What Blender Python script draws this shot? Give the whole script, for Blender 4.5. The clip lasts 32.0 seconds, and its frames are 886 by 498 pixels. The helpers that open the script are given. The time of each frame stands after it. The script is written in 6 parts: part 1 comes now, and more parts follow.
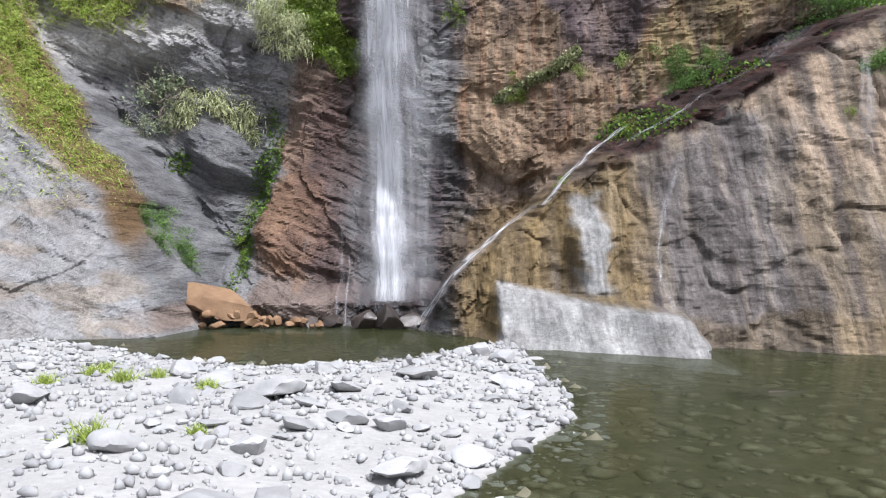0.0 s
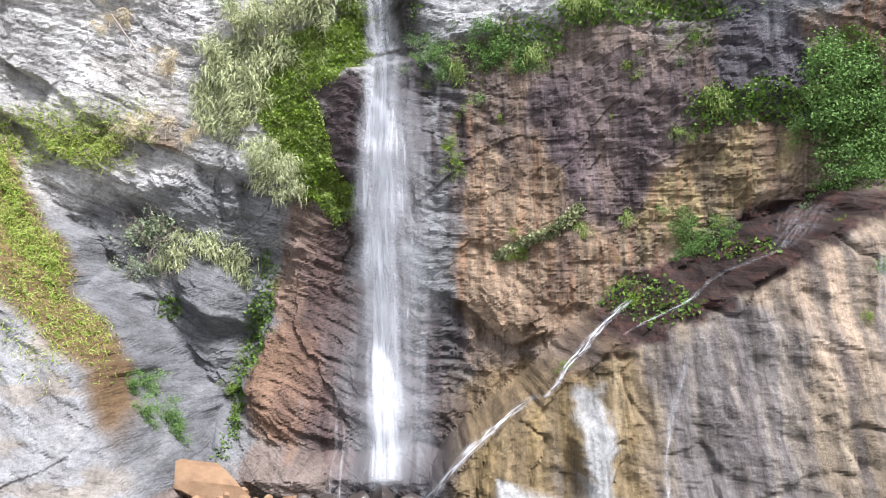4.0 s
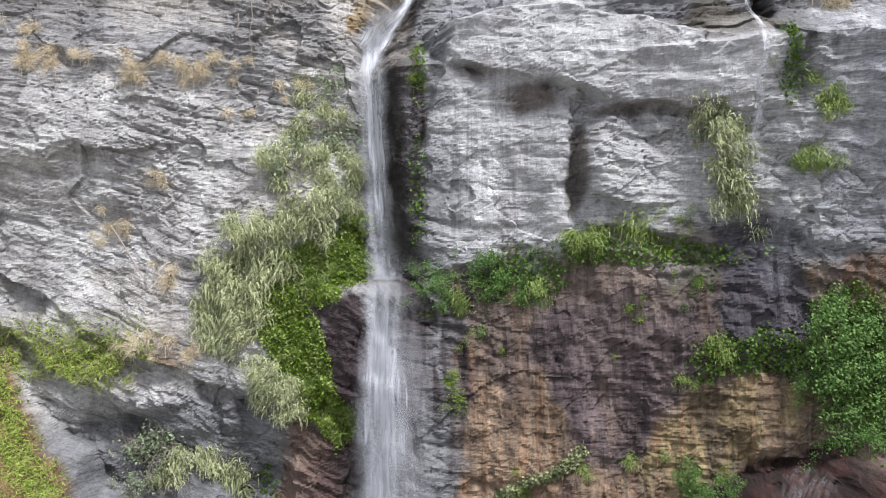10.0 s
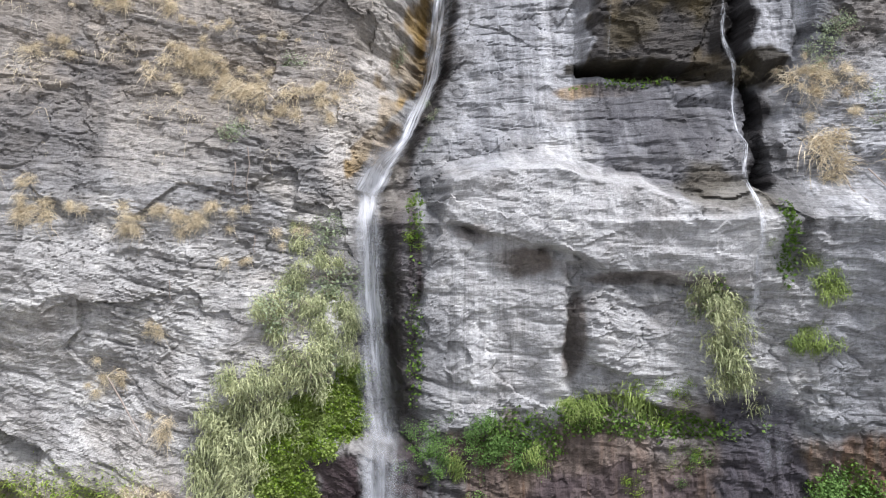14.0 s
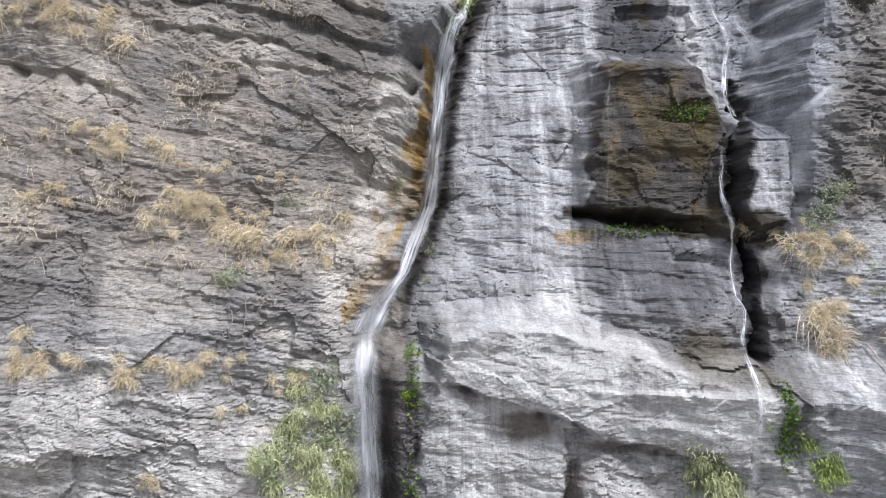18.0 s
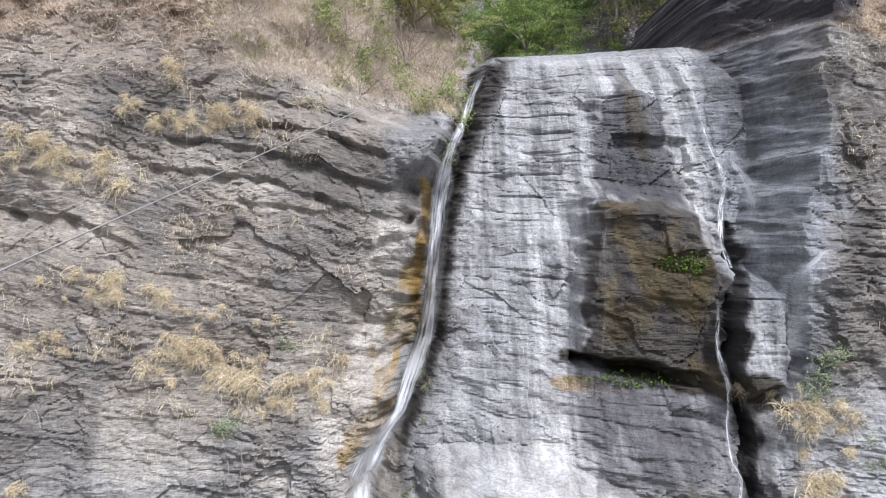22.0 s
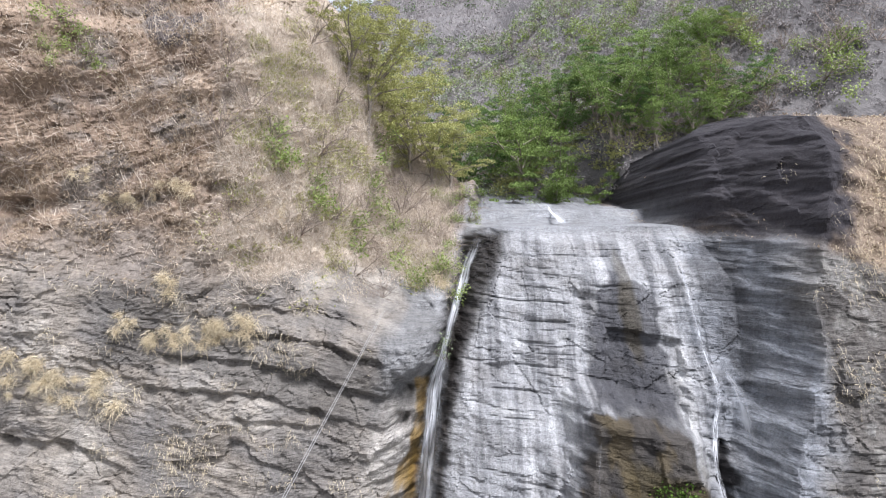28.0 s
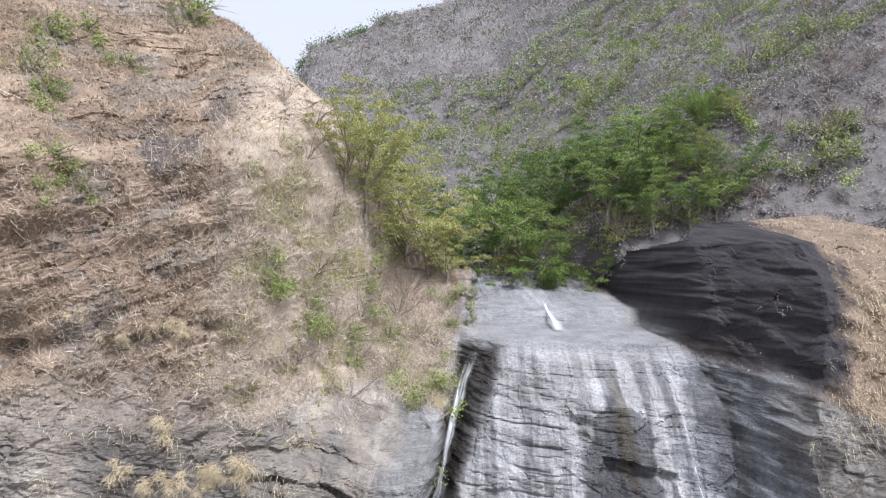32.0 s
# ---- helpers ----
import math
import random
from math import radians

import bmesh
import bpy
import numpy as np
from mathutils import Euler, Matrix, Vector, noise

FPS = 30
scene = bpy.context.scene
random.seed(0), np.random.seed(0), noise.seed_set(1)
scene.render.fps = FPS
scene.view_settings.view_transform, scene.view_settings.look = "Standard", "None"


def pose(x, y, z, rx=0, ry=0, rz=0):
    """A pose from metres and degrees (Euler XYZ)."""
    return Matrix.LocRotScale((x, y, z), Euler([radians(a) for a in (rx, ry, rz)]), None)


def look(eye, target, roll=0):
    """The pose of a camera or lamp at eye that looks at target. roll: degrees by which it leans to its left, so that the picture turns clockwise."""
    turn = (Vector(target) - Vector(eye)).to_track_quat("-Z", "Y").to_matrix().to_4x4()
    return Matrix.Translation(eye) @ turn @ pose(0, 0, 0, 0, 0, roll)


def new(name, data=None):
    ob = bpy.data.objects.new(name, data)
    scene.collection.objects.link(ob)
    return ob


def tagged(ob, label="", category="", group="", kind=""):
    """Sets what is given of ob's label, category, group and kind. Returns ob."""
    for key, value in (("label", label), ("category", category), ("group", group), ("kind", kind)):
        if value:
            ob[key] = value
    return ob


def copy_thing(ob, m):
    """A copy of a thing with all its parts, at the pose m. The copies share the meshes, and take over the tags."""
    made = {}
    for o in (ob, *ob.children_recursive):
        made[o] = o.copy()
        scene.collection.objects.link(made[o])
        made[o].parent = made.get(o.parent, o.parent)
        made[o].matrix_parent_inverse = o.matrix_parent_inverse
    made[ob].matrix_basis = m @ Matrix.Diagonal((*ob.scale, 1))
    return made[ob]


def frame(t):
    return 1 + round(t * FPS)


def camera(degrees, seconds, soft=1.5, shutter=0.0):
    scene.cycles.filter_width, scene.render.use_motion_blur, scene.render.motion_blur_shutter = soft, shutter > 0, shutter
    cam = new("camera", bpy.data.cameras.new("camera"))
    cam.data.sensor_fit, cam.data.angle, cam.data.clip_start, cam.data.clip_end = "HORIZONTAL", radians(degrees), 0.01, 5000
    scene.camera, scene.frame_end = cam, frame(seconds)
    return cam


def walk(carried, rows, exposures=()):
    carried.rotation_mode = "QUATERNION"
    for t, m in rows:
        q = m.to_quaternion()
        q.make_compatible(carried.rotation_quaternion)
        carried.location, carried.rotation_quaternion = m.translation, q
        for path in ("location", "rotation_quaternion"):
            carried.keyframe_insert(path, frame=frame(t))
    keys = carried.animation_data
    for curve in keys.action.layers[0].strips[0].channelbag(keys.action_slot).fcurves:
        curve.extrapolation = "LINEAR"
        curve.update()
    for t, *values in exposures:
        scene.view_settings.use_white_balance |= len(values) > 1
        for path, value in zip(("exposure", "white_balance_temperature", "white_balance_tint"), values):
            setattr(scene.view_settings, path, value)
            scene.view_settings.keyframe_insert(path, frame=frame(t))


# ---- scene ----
cam = camera(59.3, 32.0, soft=1.15)
METRES, EYE, TILT, LEAN, TURN = 32.0, 1.8, 0.0, 0.0, 0.0
ROWS = [
    (0.0, 0.0, 0.0, 0.0, -0.0, 0.0, -0.0),
    (0.5, 0.0001, 0.0121, 0.014, 0.0, -0.04, -0.0),
    (1.0, 0.0001, 0.0165, 0.0304, -0.01, -0.04, -0.01),
    (1.5, 0.0004, 0.0187, 0.0463, 0.0, -0.04, -0.02),
    (2.0, 0.0004, 0.0197, 0.0619, -0.0, -0.05, -0.03),
    (2.5, 0.0008, 0.0203, 0.0773, 0.01, -0.04, -0.04),
    (3.0, 0.0012, 0.0208, 0.0929, 0.0, -0.05, -0.06),
    (3.5, 0.0012, 0.0212, 0.1081, -0.0, -0.05, -0.04),
    (5.5, 0.0008, 0.0216, 0.168, -0.08, -0.06, -0.02),
    (6.0, 0.0008, 0.022, 0.1826, -0.09, -0.03, -0.01),
    (6.5, 0.0008, 0.0223, 0.1971, -0.11, -0.02, -0.01),
    (7.0, 0.0007, 0.0228, 0.2114, -0.13, 0.01, -0.0),
    (7.5, 0.0001, 0.0236, 0.2262, -0.16, 0.01, -0.0),
    (8.0, -0.0003, 0.024, 0.2409, -0.16, 0.04, -0.01),
    (8.5, -0.0014, 0.0244, 0.2557, -0.2, 0.05, -0.02),
    (9.0, -0.0022, 0.025, 0.2705, -0.22, 0.08, -0.03),
    (9.5, -0.0025, 0.0249, 0.2853, -0.22, 0.13, -0.03),
    (10.0, -0.0031, 0.0247, 0.3003, -0.27, 0.18, -0.05),
    (10.5, -0.0028, 0.0247, 0.3155, -0.25, 0.23, -0.05),
    (11.0, -0.0024, 0.0246, 0.3304, -0.28, 0.31, -0.08),
    (11.5, -0.0017, 0.0245, 0.346, -0.29, 0.36, -0.08),
    (12.0, -0.0015, 0.0245, 0.3617, -0.31, 0.39, -0.08),
    (12.5, -0.0016, 0.0245, 0.3774, -0.31, 0.43, -0.09),
    (13.0, -0.0016, 0.025, 0.3929, -0.33, 0.47, -0.12),
    (13.5, -0.0015, 0.0253, 0.4081, -0.34, 0.52, -0.13),
    (14.0, -0.0014, 0.0259, 0.4232, -0.32, 0.55, -0.14),
    (14.5, -0.0022, 0.0267, 0.4391, -0.35, 0.59, -0.16),
    (16.5, -0.0024, 0.0275, 0.5006, -0.44, 0.7, -0.25),
    (17.0, -0.0022, 0.027, 0.516, -0.47, 0.7, -0.25),
    (17.5, -0.0021, 0.0267, 0.5315, -0.51, 0.72, -0.26),
    (18.0, -0.0019, 0.027, 0.547, -0.51, 0.76, -0.27),
    (18.5, -0.0016, 0.0265, 0.5618, -0.54, 0.82, -0.28),
    (19.0, -0.0016, 0.0264, 0.5773, -0.58, 0.83, -0.28),
    (19.5, -0.0018, 0.0263, 0.5929, -0.62, 0.83, -0.3),
    (20.0, -0.0009, 0.0267, 0.6085, -0.57, 0.91, -0.3),
    (20.5, -0.0013, 0.0263, 0.6241, -0.59, 0.91, -0.32),
    (21.0, -0.0017, 0.0261, 0.6394, -0.64, 0.99, -0.33),
    (21.5, -0.0012, 0.0255, 0.6554, -0.63, 1.02, -0.34),
    (22.0, -0.0013, 0.0251, 0.6713, -0.65, 1.05, -0.34),
    (22.5, -0.0013, 0.0252, 0.6874, -0.64, 1.1, -0.35),
    (23.0, -0.002, 0.025, 0.703, -0.68, 1.12, -0.37),
    (23.5, -0.0021, 0.0245, 0.7191, -0.69, 1.11, -0.37),
    (24.0, -0.0025, 0.0242, 0.7351, -0.73, 1.1, -0.37),
    (24.5, -0.0031, 0.0241, 0.7512, -0.8, 1.11, -0.36),
    (25.0, -0.003, 0.024, 0.7674, -0.82, 1.11, -0.36),
    (25.5, -0.0027, 0.0236, 0.7833, -0.84, 1.14, -0.35),
    (27.5, -0.0024, 0.0217, 0.8487, -0.99, 1.28, -0.31),
    (28.0, -0.0028, 0.0216, 0.8652, -1.03, 1.31, -0.31),
    (28.5, -0.0026, 0.0214, 0.8816, -1.06, 1.35, -0.32),
    (29.0, -0.0029, 0.0213, 0.8978, -1.1, 1.38, -0.32),
    (29.5, -0.0033, 0.0213, 0.9136, -1.14, 1.4, -0.33),
    (30.0, -0.0034, 0.0208, 0.9302, -1.18, 1.43, -0.33),
    (30.5, -0.0036, 0.0202, 0.9456, -1.2, 1.46, -0.32),
    (31.0, -0.0034, 0.0201, 0.9619, -1.23, 1.48, -0.33),
    (31.5, -0.0037, 0.02, 0.978, -1.28, 1.51, -0.32),
    (32.0, -0.0039, 0.0197, 0.9942, -1.31, 1.52, -0.34),
]
EXPOSURES = [(0.0, 1.0), (1.0, 1.15), (2.0, 1.4), (3.0, 1.5), (3.5, 1.5), (6.0, 1.32), (7.0, 1.15), (9.0, 1.0), (13.0, 0.92), (19.0, 0.92), (24.0, 1.0), (29.0, 1.02), (32.0, 0.9)]
walk(cam, [(t, pose(0, 0, EYE, TILT, LEAN, TURN) @ pose(METRES * x, METRES * y, METRES * z, 90 + pitch, roll, yaw)) for t, x, y, z, yaw, pitch, roll in ROWS], EXPOSURES)

# ---- world, sun ----
world = bpy.data.worlds.new("sky")
scene.world = world
world.use_nodes = True
wn = world.node_tree
sky = wn.nodes.new("ShaderNodeTexSky")
sky.sky_type, sky.sun_disc = "NISHITA", False
sky.sun_elevation, sky.sun_rotation = radians(60), radians(140)
sky.air_density, sky.dust_density, sky.ozone_density = 1.0, 4.0, 1.0
wn.nodes["Background"].inputs["Strength"].default_value = 0.07
veil = wn.nodes.new("ShaderNodeMix")
veil.data_type = "RGBA"
veil.inputs[0].default_value = 0.75
veil.inputs[7].default_value = (7.9, 8.3, 9.6, 1)
wn.links.new(sky.outputs[0], veil.inputs[6])
wn.links.new(veil.outputs[2], wn.nodes["Background"].inputs[0])
sun = new("sun", bpy.data.lights.new("sun", "SUN"))
sun.data.energy, sun.data.angle, sun.data.color = 3.6, radians(16), (0.97, 0.98, 1.05)
sun.matrix_world = look((11, -13, 30), (0, 0, 0))


# ---- noise and shape functions ----
WAY = np.arange(1024) * (2 * math.pi / 1024)
WAY_X, WAY_Y = np.cos(WAY).astype(np.float32), np.sin(WAY).astype(np.float32)


def grad_noise(x, y, seed=0):
    """Gradient noise on arrays, about -0.7 to 0.7."""
    x, y = np.broadcast_arrays(x, y)
    fx, fy = np.floor(x), np.floor(y)
    xi, yi = fx.astype(np.int64).astype(np.uint32), fy.astype(np.int64).astype(np.uint32)
    fx, fy = (x - fx).astype(np.float32), (y - fy).astype(np.float32)
    u, v = fx * fx * fx * (fx * (fx * 6 - 15) + 10), fy * fy * fy * (fy * (fy * 6 - 15) + 10)
    salt = np.uint32((seed * 974634777) & 0xFFFFFFFF)
    hx = [xi * np.uint32(374761393), (xi + np.uint32(1)) * np.uint32(374761393)]
    hy = [yi * np.uint32(668265263) + salt, (yi + np.uint32(1)) * np.uint32(668265263) + salt]

    def corner(i, j):
        h = hx[i] + hy[j]
        h = (h ^ (h >> np.uint32(13))) * np.uint32(1274126177)
        k = (h ^ (h >> np.uint32(16))) >> np.uint32(22)
        return WAY_X[k] * (fx - i) + WAY_Y[k] * (fy - j)

    lo = corner(0, 0)
    lo = lo + (corner(1, 0) - lo) * u
    hi = corner(0, 1)
    hi = hi + (corner(1, 1) - hi) * u
    return lo + (hi - lo) * v


def fbm(x, y, octaves=4, seed=0, gain=0.5):
    out, amp = 0.0, 1.0
    for k in range(octaves):
        out = out + amp * grad_noise(x * 2.03 ** k + 17.3 * k, y * 2.03 ** k - 9.1 * k, seed + k)
        amp *= gain
    return out


def blocks(x, y, seed=0):
    """Cells of a jittered grid: a random height for each cell, 0 to 1, and the gap to the next cell."""
    xi, yi = np.floor(x).astype(np.int64), np.floor(y).astype(np.int64)
    best, second, val = np.full(x.shape, 9.0), np.full(x.shape, 9.0), np.zeros(x.shape)
    for i in (-1, 0, 1):
        for j in (-1, 0, 1):
            h = ((xi + i) * 374761393 + (yi + j) * 668265263 + seed * 83492791) & 0xFFFFFFFF
            h = ((h ^ (h >> 13)) * 1274126177) & 0xFFFFFFFF
            a, b = ((h >> 3) & 1023) / 1023.0, ((h >> 14) & 1023) / 1023.0
            d = (xi + i + a - x) ** 2 + (yi + j + b - y) ** 2
            nearer = d < best
            second = np.where(nearer, best, np.minimum(second, d))
            val = np.where(nearer, ((h >> 22) & 1023) / 1023.0, val)
            best = np.where(nearer, d, best)
    return val, np.sqrt(second) - np.sqrt(best)


def facets(x, y, seed=0, tilt=1.0):
    """Broken rock: cells with flat faces, each tilted its own way."""
    xi, yi = np.floor(x).astype(np.int64), np.floor(y).astype(np.int64)
    best, out = np.full(x.shape, 9.0), np.zeros(x.shape)
    for i in (-1, 0, 1):
        for j in (-1, 0, 1):
            h = ((xi + i) * 374761393 + (yi + j) * 668265263 + seed * 83492791) & 0xFFFFFFFF
            h = ((h ^ (h >> 13)) * 1274126177) & 0xFFFFFFFF
            h = h ^ (h >> 16)
            dx = xi + i + (h & 255) / 255.0 - x
            dy = yi + j + ((h >> 8) & 255) / 255.0 - y
            d = dx * dx + dy * dy
            near = d < best
            plane = ((h >> 16) & 255) / 255.0 - 0.5 + tilt * (dx * (((h >> 20) & 63) / 31.5 - 1) + dy * (((h >> 25) & 63) / 31.5 - 1))
            out = np.where(near, plane, out)
            best = np.where(near, d, best)
    return out


def step(a, b, v):
    t = np.clip((v - a) / (b - a), 0, 1)
    return t * t * (3 - 2 * t)


def outline(x, z, pts):
    """Signed distance to a closed outline, negative inside."""
    d, inside = np.full(np.shape(x), 1e9), np.zeros(np.shape(x), bool)
    for (ax, az), (bx, bz) in zip(pts, pts[1:] + pts[:1]):
        ex, ez = bx - ax, bz - az
        t = np.clip(((x - ax) * ex + (z - az) * ez) / (ex * ex + ez * ez + 1e-12), 0, 1)
        d = np.minimum(d, np.hypot(x - ax - t * ex, z - az - t * ez))
        inside ^= ((az > z) != (bz > z)) & (x < ex * (z - az) / (ez if ez else 1e-12) + ax)
    return np.where(inside, -d, d)


def path_dist(x, z, pts):
    """Distance to an open line and how far along it, 0 to 1."""
    d, at, n = np.full(np.shape(x), 1e9), np.zeros(np.shape(x)), len(pts) - 1
    for k, ((ax, az), (bx, bz)) in enumerate(zip(pts, pts[1:])):
        ex, ez = bx - ax, bz - az
        t = np.clip(((x - ax) * ex + (z - az) * ez) / (ex * ex + ez * ez), 0, 1)
        q = np.hypot(x - ax - t * ex, z - az - t * ez)
        at = np.where(q < d, (k + t) / n, at)
        d = np.minimum(d, q)
    return d, at


# ---- the rock face: how far back it stands (y) at x, z ----
CHUTE_Z = [0, 10.4, 13.7, 17.2, 18.9, 21.0, 23.3, 25.8, 29.5, 34]
CHUTE_X = [-1.4, -1.4, -1.75, -2.05, -1.2, -0.44, -0.26, 0.15, 1.3, 2.6]
RAMP = [(-0.6, 0.0), (0.24, 1.3), (1.0, 2.0), (2.03, 2.75), (2.79, 3.5), (3.8, 4.4), (4.7, 5.07), (5.97, 5.77), (7.24, 6.53), (9.14, 7.27), (12, 8.1), (18, 9.5)]
RAMP_X, RAMP_Z = [p[0] for p in RAMP], [p[1] for p in RAMP]

RIDGE_X, RIDGE_Z = [-20, -12, -9, -7.2, -5.3, -3.9, -2.2, 0, 1.2], [49, 47, 45, 42.9, 41.2, 40.2, 38, 35.5, 33.2]

SHELF_X, SHELF = [2.5, 3.5, 5.0, 6.5, 8.5], [0.15, 0.5, 0.75, 0.85, 0.5]
TONGUE = [(1.15, 1.12), (2.31, 0.87), (3.23, 0.70), (4.28, 0.58), (4.52, 0.2), (4.5, -1.2), (0.85, -1.2)]
PILLAR = [(-0.4, 12.7), (-0.3, 15.0), (0.3, 17.3), (2.5, 17.6), (4.6, 17.0), (7.2, 16.2), (7.0, 14.6), (5.8, 14.8), (4.2, 15.1), (3.0, 15.2), (3.1, 12.0), (0.0, 11.6)]
EDGE_Z, EDGE_X = [6, 10, 14, 18, 21, 24, 26.5, 29, 31, 34.5], [12, 9.8, 8.3, 8.2, 9.2, 9.3, 10.3, 10.7, 11.4, 12.3]
CLEFT = [(8.35, 24.4), (8.3, 23.2), (7.68, 22.1), (7.55, 20.7), (7.85, 19.9), (7.75, 18.6), (7.6, 17.0)]
OVERHANGS = [
    ([(-7.9, 27.0), (-4.9, 26.6), (-1.2, 25.5)], 0.5, 0.35),
    ([(-6.8, 27.7), (-3.5, 27.2), (-1.4, 26.5)], 0.4, 0.3),
    ([(-5.6, 28.3), (-3.4, 28.1), (-2.0, 27.6)], 0.35, 0.3),
    ([(-8.4, 26.1), (-4.9, 25.7), (-1.5, 24.6)], 0.35, 0.35),
    ([(-6.0, 25.2), (-3.0, 24.7)], 0.22, 0.3),
    ([(-12.6, 11.3), (-8.8, 8.95), (-4.9, 7.4)], 0.55, 0.8),
    ([(-12.4, 9.8), (-8.6, 7.1), (-6.8, 6.2)], 0.6, 0.8),
    ([(-0.6, 4.9), (0.5, 4.4), (1.7, 3.4), (2.6, 3.7)], 0.7, 0.9),
    ([(0.5, 6.0), (1.6, 5.6), (3.3, 6.6)], 0.3, 0.8),
    ([(0.3, 16.2), (1.6, 15.8), (2.8, 15.5), (4.2, 15.0), (5.8, 14.7), (7.0, 14.4)], 0.6, 0.4),
    ([(3.9, 12.1), (6.6, 11.5)], 0.5, 0.4),
    ([(-13, 24.9), (-10.6, 24.6), (-8.4, 23.8)], 0.4, 0.5),
    ([(-14, 31.4), (-9, 31.6), (-6.0, 32.2)], 0.5, 0.6),
    ([(4.2, 19.1), (7.6, 18.8)], 0.14, 0.5),
    ([(4.6, 25.0), (6.0, 25.1), (7.4, 24.8)], 0.25, 0.35),
    ([(3.2, 27.8), (4.5, 27.7)], 0.16, 0.15),
    ([(3.5, 29.2), (4.7, 29.15)], 0.12, 0.15),
    ([(5.4, 27.2), (7.7, 27.1)], 0.14, 0.3),
    ([(1.4, 26.3), (3.6, 26.2)], 0.15, 0.25),
    ([(3.9, 18.6), (5.4, 18.3), (7.2, 18.2)], 0.14, 0.3),
]


def face(x, z):
    """The face without its fine relief."""
    # left cliff, bedded, leaning back above its brow
    left = np.interp(z, [-2, 0, 3, 5.2, 7.5, 11, 17, 22, 26.8, 28, 31, 37, 43, 48], [20.4, 20.4, 21.2, 21.7, 21.3, 21.6, 21.9, 22.9, 23.4, 23.7, 24.0, 25.9, 33.2, 42])
    left = left + 0.14 * (x + 6.5) * step(11, 16, z) * step(32, 27, z)
    left = left + 0.8 * np.minimum(x + 10, 0) * step(30, 36, z) - 0.25 * np.minimum(x + 8.5, 0) * step(8, 4, z)
    left = left + step(27.0, 31, z) * 0.45 * np.maximum(x + 6.8, 0) ** 2
    left = np.minimum(left, np.maximum(24.5, 29.0 + 1.5 * (z - 29)))
    left = left + 1.5 * np.maximum(x - np.interp(z, [19, 21.5, 24.5], [-2.3, -2.6, -1.4]), 0) * step(18.6, 20.5, z) * step(26.6, 25.4, z)
    # wall under the fall and the big slab above it
    right = np.interp(z, [-2, 0, 6, 12, 16.2, 17.2, 28, 29.6, 30.6, 31.0, 31.1, 31.3, 31.45, 32.0, 32.2, 33.4, 36, 48], [19.0, 19.2, 19.9, 20.6, 20.6, 22.7, 28.7, 29.6, 30.15, 30.4, 31.4, 34.4, 34.9, 35.4, 37.6, 43.5, 50, 60])
    right = right - np.interp(z, [0, 12, 16, 18, 29, 31, 33], [0.22, 0.25, 0.35, 0.45, 0.42, 0.25, 0.1]) * np.clip(x, -2, 12)
    xc = np.interp(z, CHUTE_Z, CHUTE_X)
    y = left + (right - left) * step(xc - 0.5, xc + 0.35, x)
    # ledge from which the lower fall drops
    y = y - 0.9 * np.exp(-((x + 1.6) / 1.3) ** 2) * step(10.7, 10.3, z) * step(2, 7, z)
    # chute cut by the stream
    y = y + 1.1 * np.exp(-((x - xc) / 0.5) ** 2) * step(10.4, 11.5, z) * step(30.8, 29, z)
    # iron-stained bulge beside the fall
    d = outline(x, z, [(-2.0, 9.2), (-2.9, 7.9), (-3.6, 6.4), (-4.2, 5.0), (-4.8, 3.8), (-5.0, 2.6), (-5.3, 1.5), (-4.6, -1.0), (-0.6, -1.0), (-0.6, 9.0)])
    y = np.minimum(y, np.interp(z, [0, 1.7, 3.0, 4.3, 9.5], [18.7, 19.3, 19.87, 20.6, 20.9]) + 0.10 * np.maximum(-2.2 - x, 0) ** 1.6 + 1.9 * np.maximum(d + 0.35, 0) ** 1.2 + 1.2 * step(1.0, 0.0, z) * step(-4.6, -3.0, x) * step(-1.5, -2.5, x))
    # pale rock with an overhanging brow, and the block under it
    d = outline(x, z, PILLAR)
    y = np.minimum(y, 20.35 - 0.30 * x + 0.06 * np.abs(z - 15) ** 1.5 + 3.0 * np.maximum(d, 0))
    y = y + 0.35 * np.exp(-((x - 2.2) / 0.8) ** 2 - ((z - 15.0) / 0.5) ** 2)
    d = outline(x, z, [(4.1, 14.75), (3.3, 14.4), (3.5, 12.8), (4.6, 12.4), (6.0, 12.5), (6.3, 13.4), (5.6, 14.5)])
    y = np.minimum(y, 20.15 - 0.24 * x + 0.15 * np.maximum(x - 3.9, 0) * (z < 14.2) + 2.5 * np.maximum(d + 0.1, 0))
    y = y + 0.5 * np.exp(-((x - 3.25) / 0.3) ** 2 - ((z - 13.2) / 0.9) ** 2)
    # dark water-stained block with a slot under it
    d = outline(x, z, [(4.05, 20.7), (7.4, 20.2), (7.6, 22.6), (7.0, 24.6), (5.0, 25.0), (4.6, 23)])
    y = np.minimum(y, 24.0 + 0.28 * (z - 20.5) - 0.42 * x + 2.0 * np.maximum(d, 0))
    d = outline(x, z, [(3.9, 20.5), (8.8, 19.8), (8.8, 20.2), (3.9, 20.75)])
    y = y + 1.2 * step(0.12, -0.1, d)
    # darker panel set back above it
    d = outline(x, z, [(5.4, 25.1), (7.6, 24.8), (7.8, 27.2), (5.7, 27.5)])
    y = y + 0.28 * step(0.08, -0.08, d)
    # rounded nose beside it and the rough wall on the far right
    d = outline(x, z, [(7.3, 19.9), (9.0, 20.0), (9.2, 22.6), (7.9, 22.9), (7.4, 21.8)])
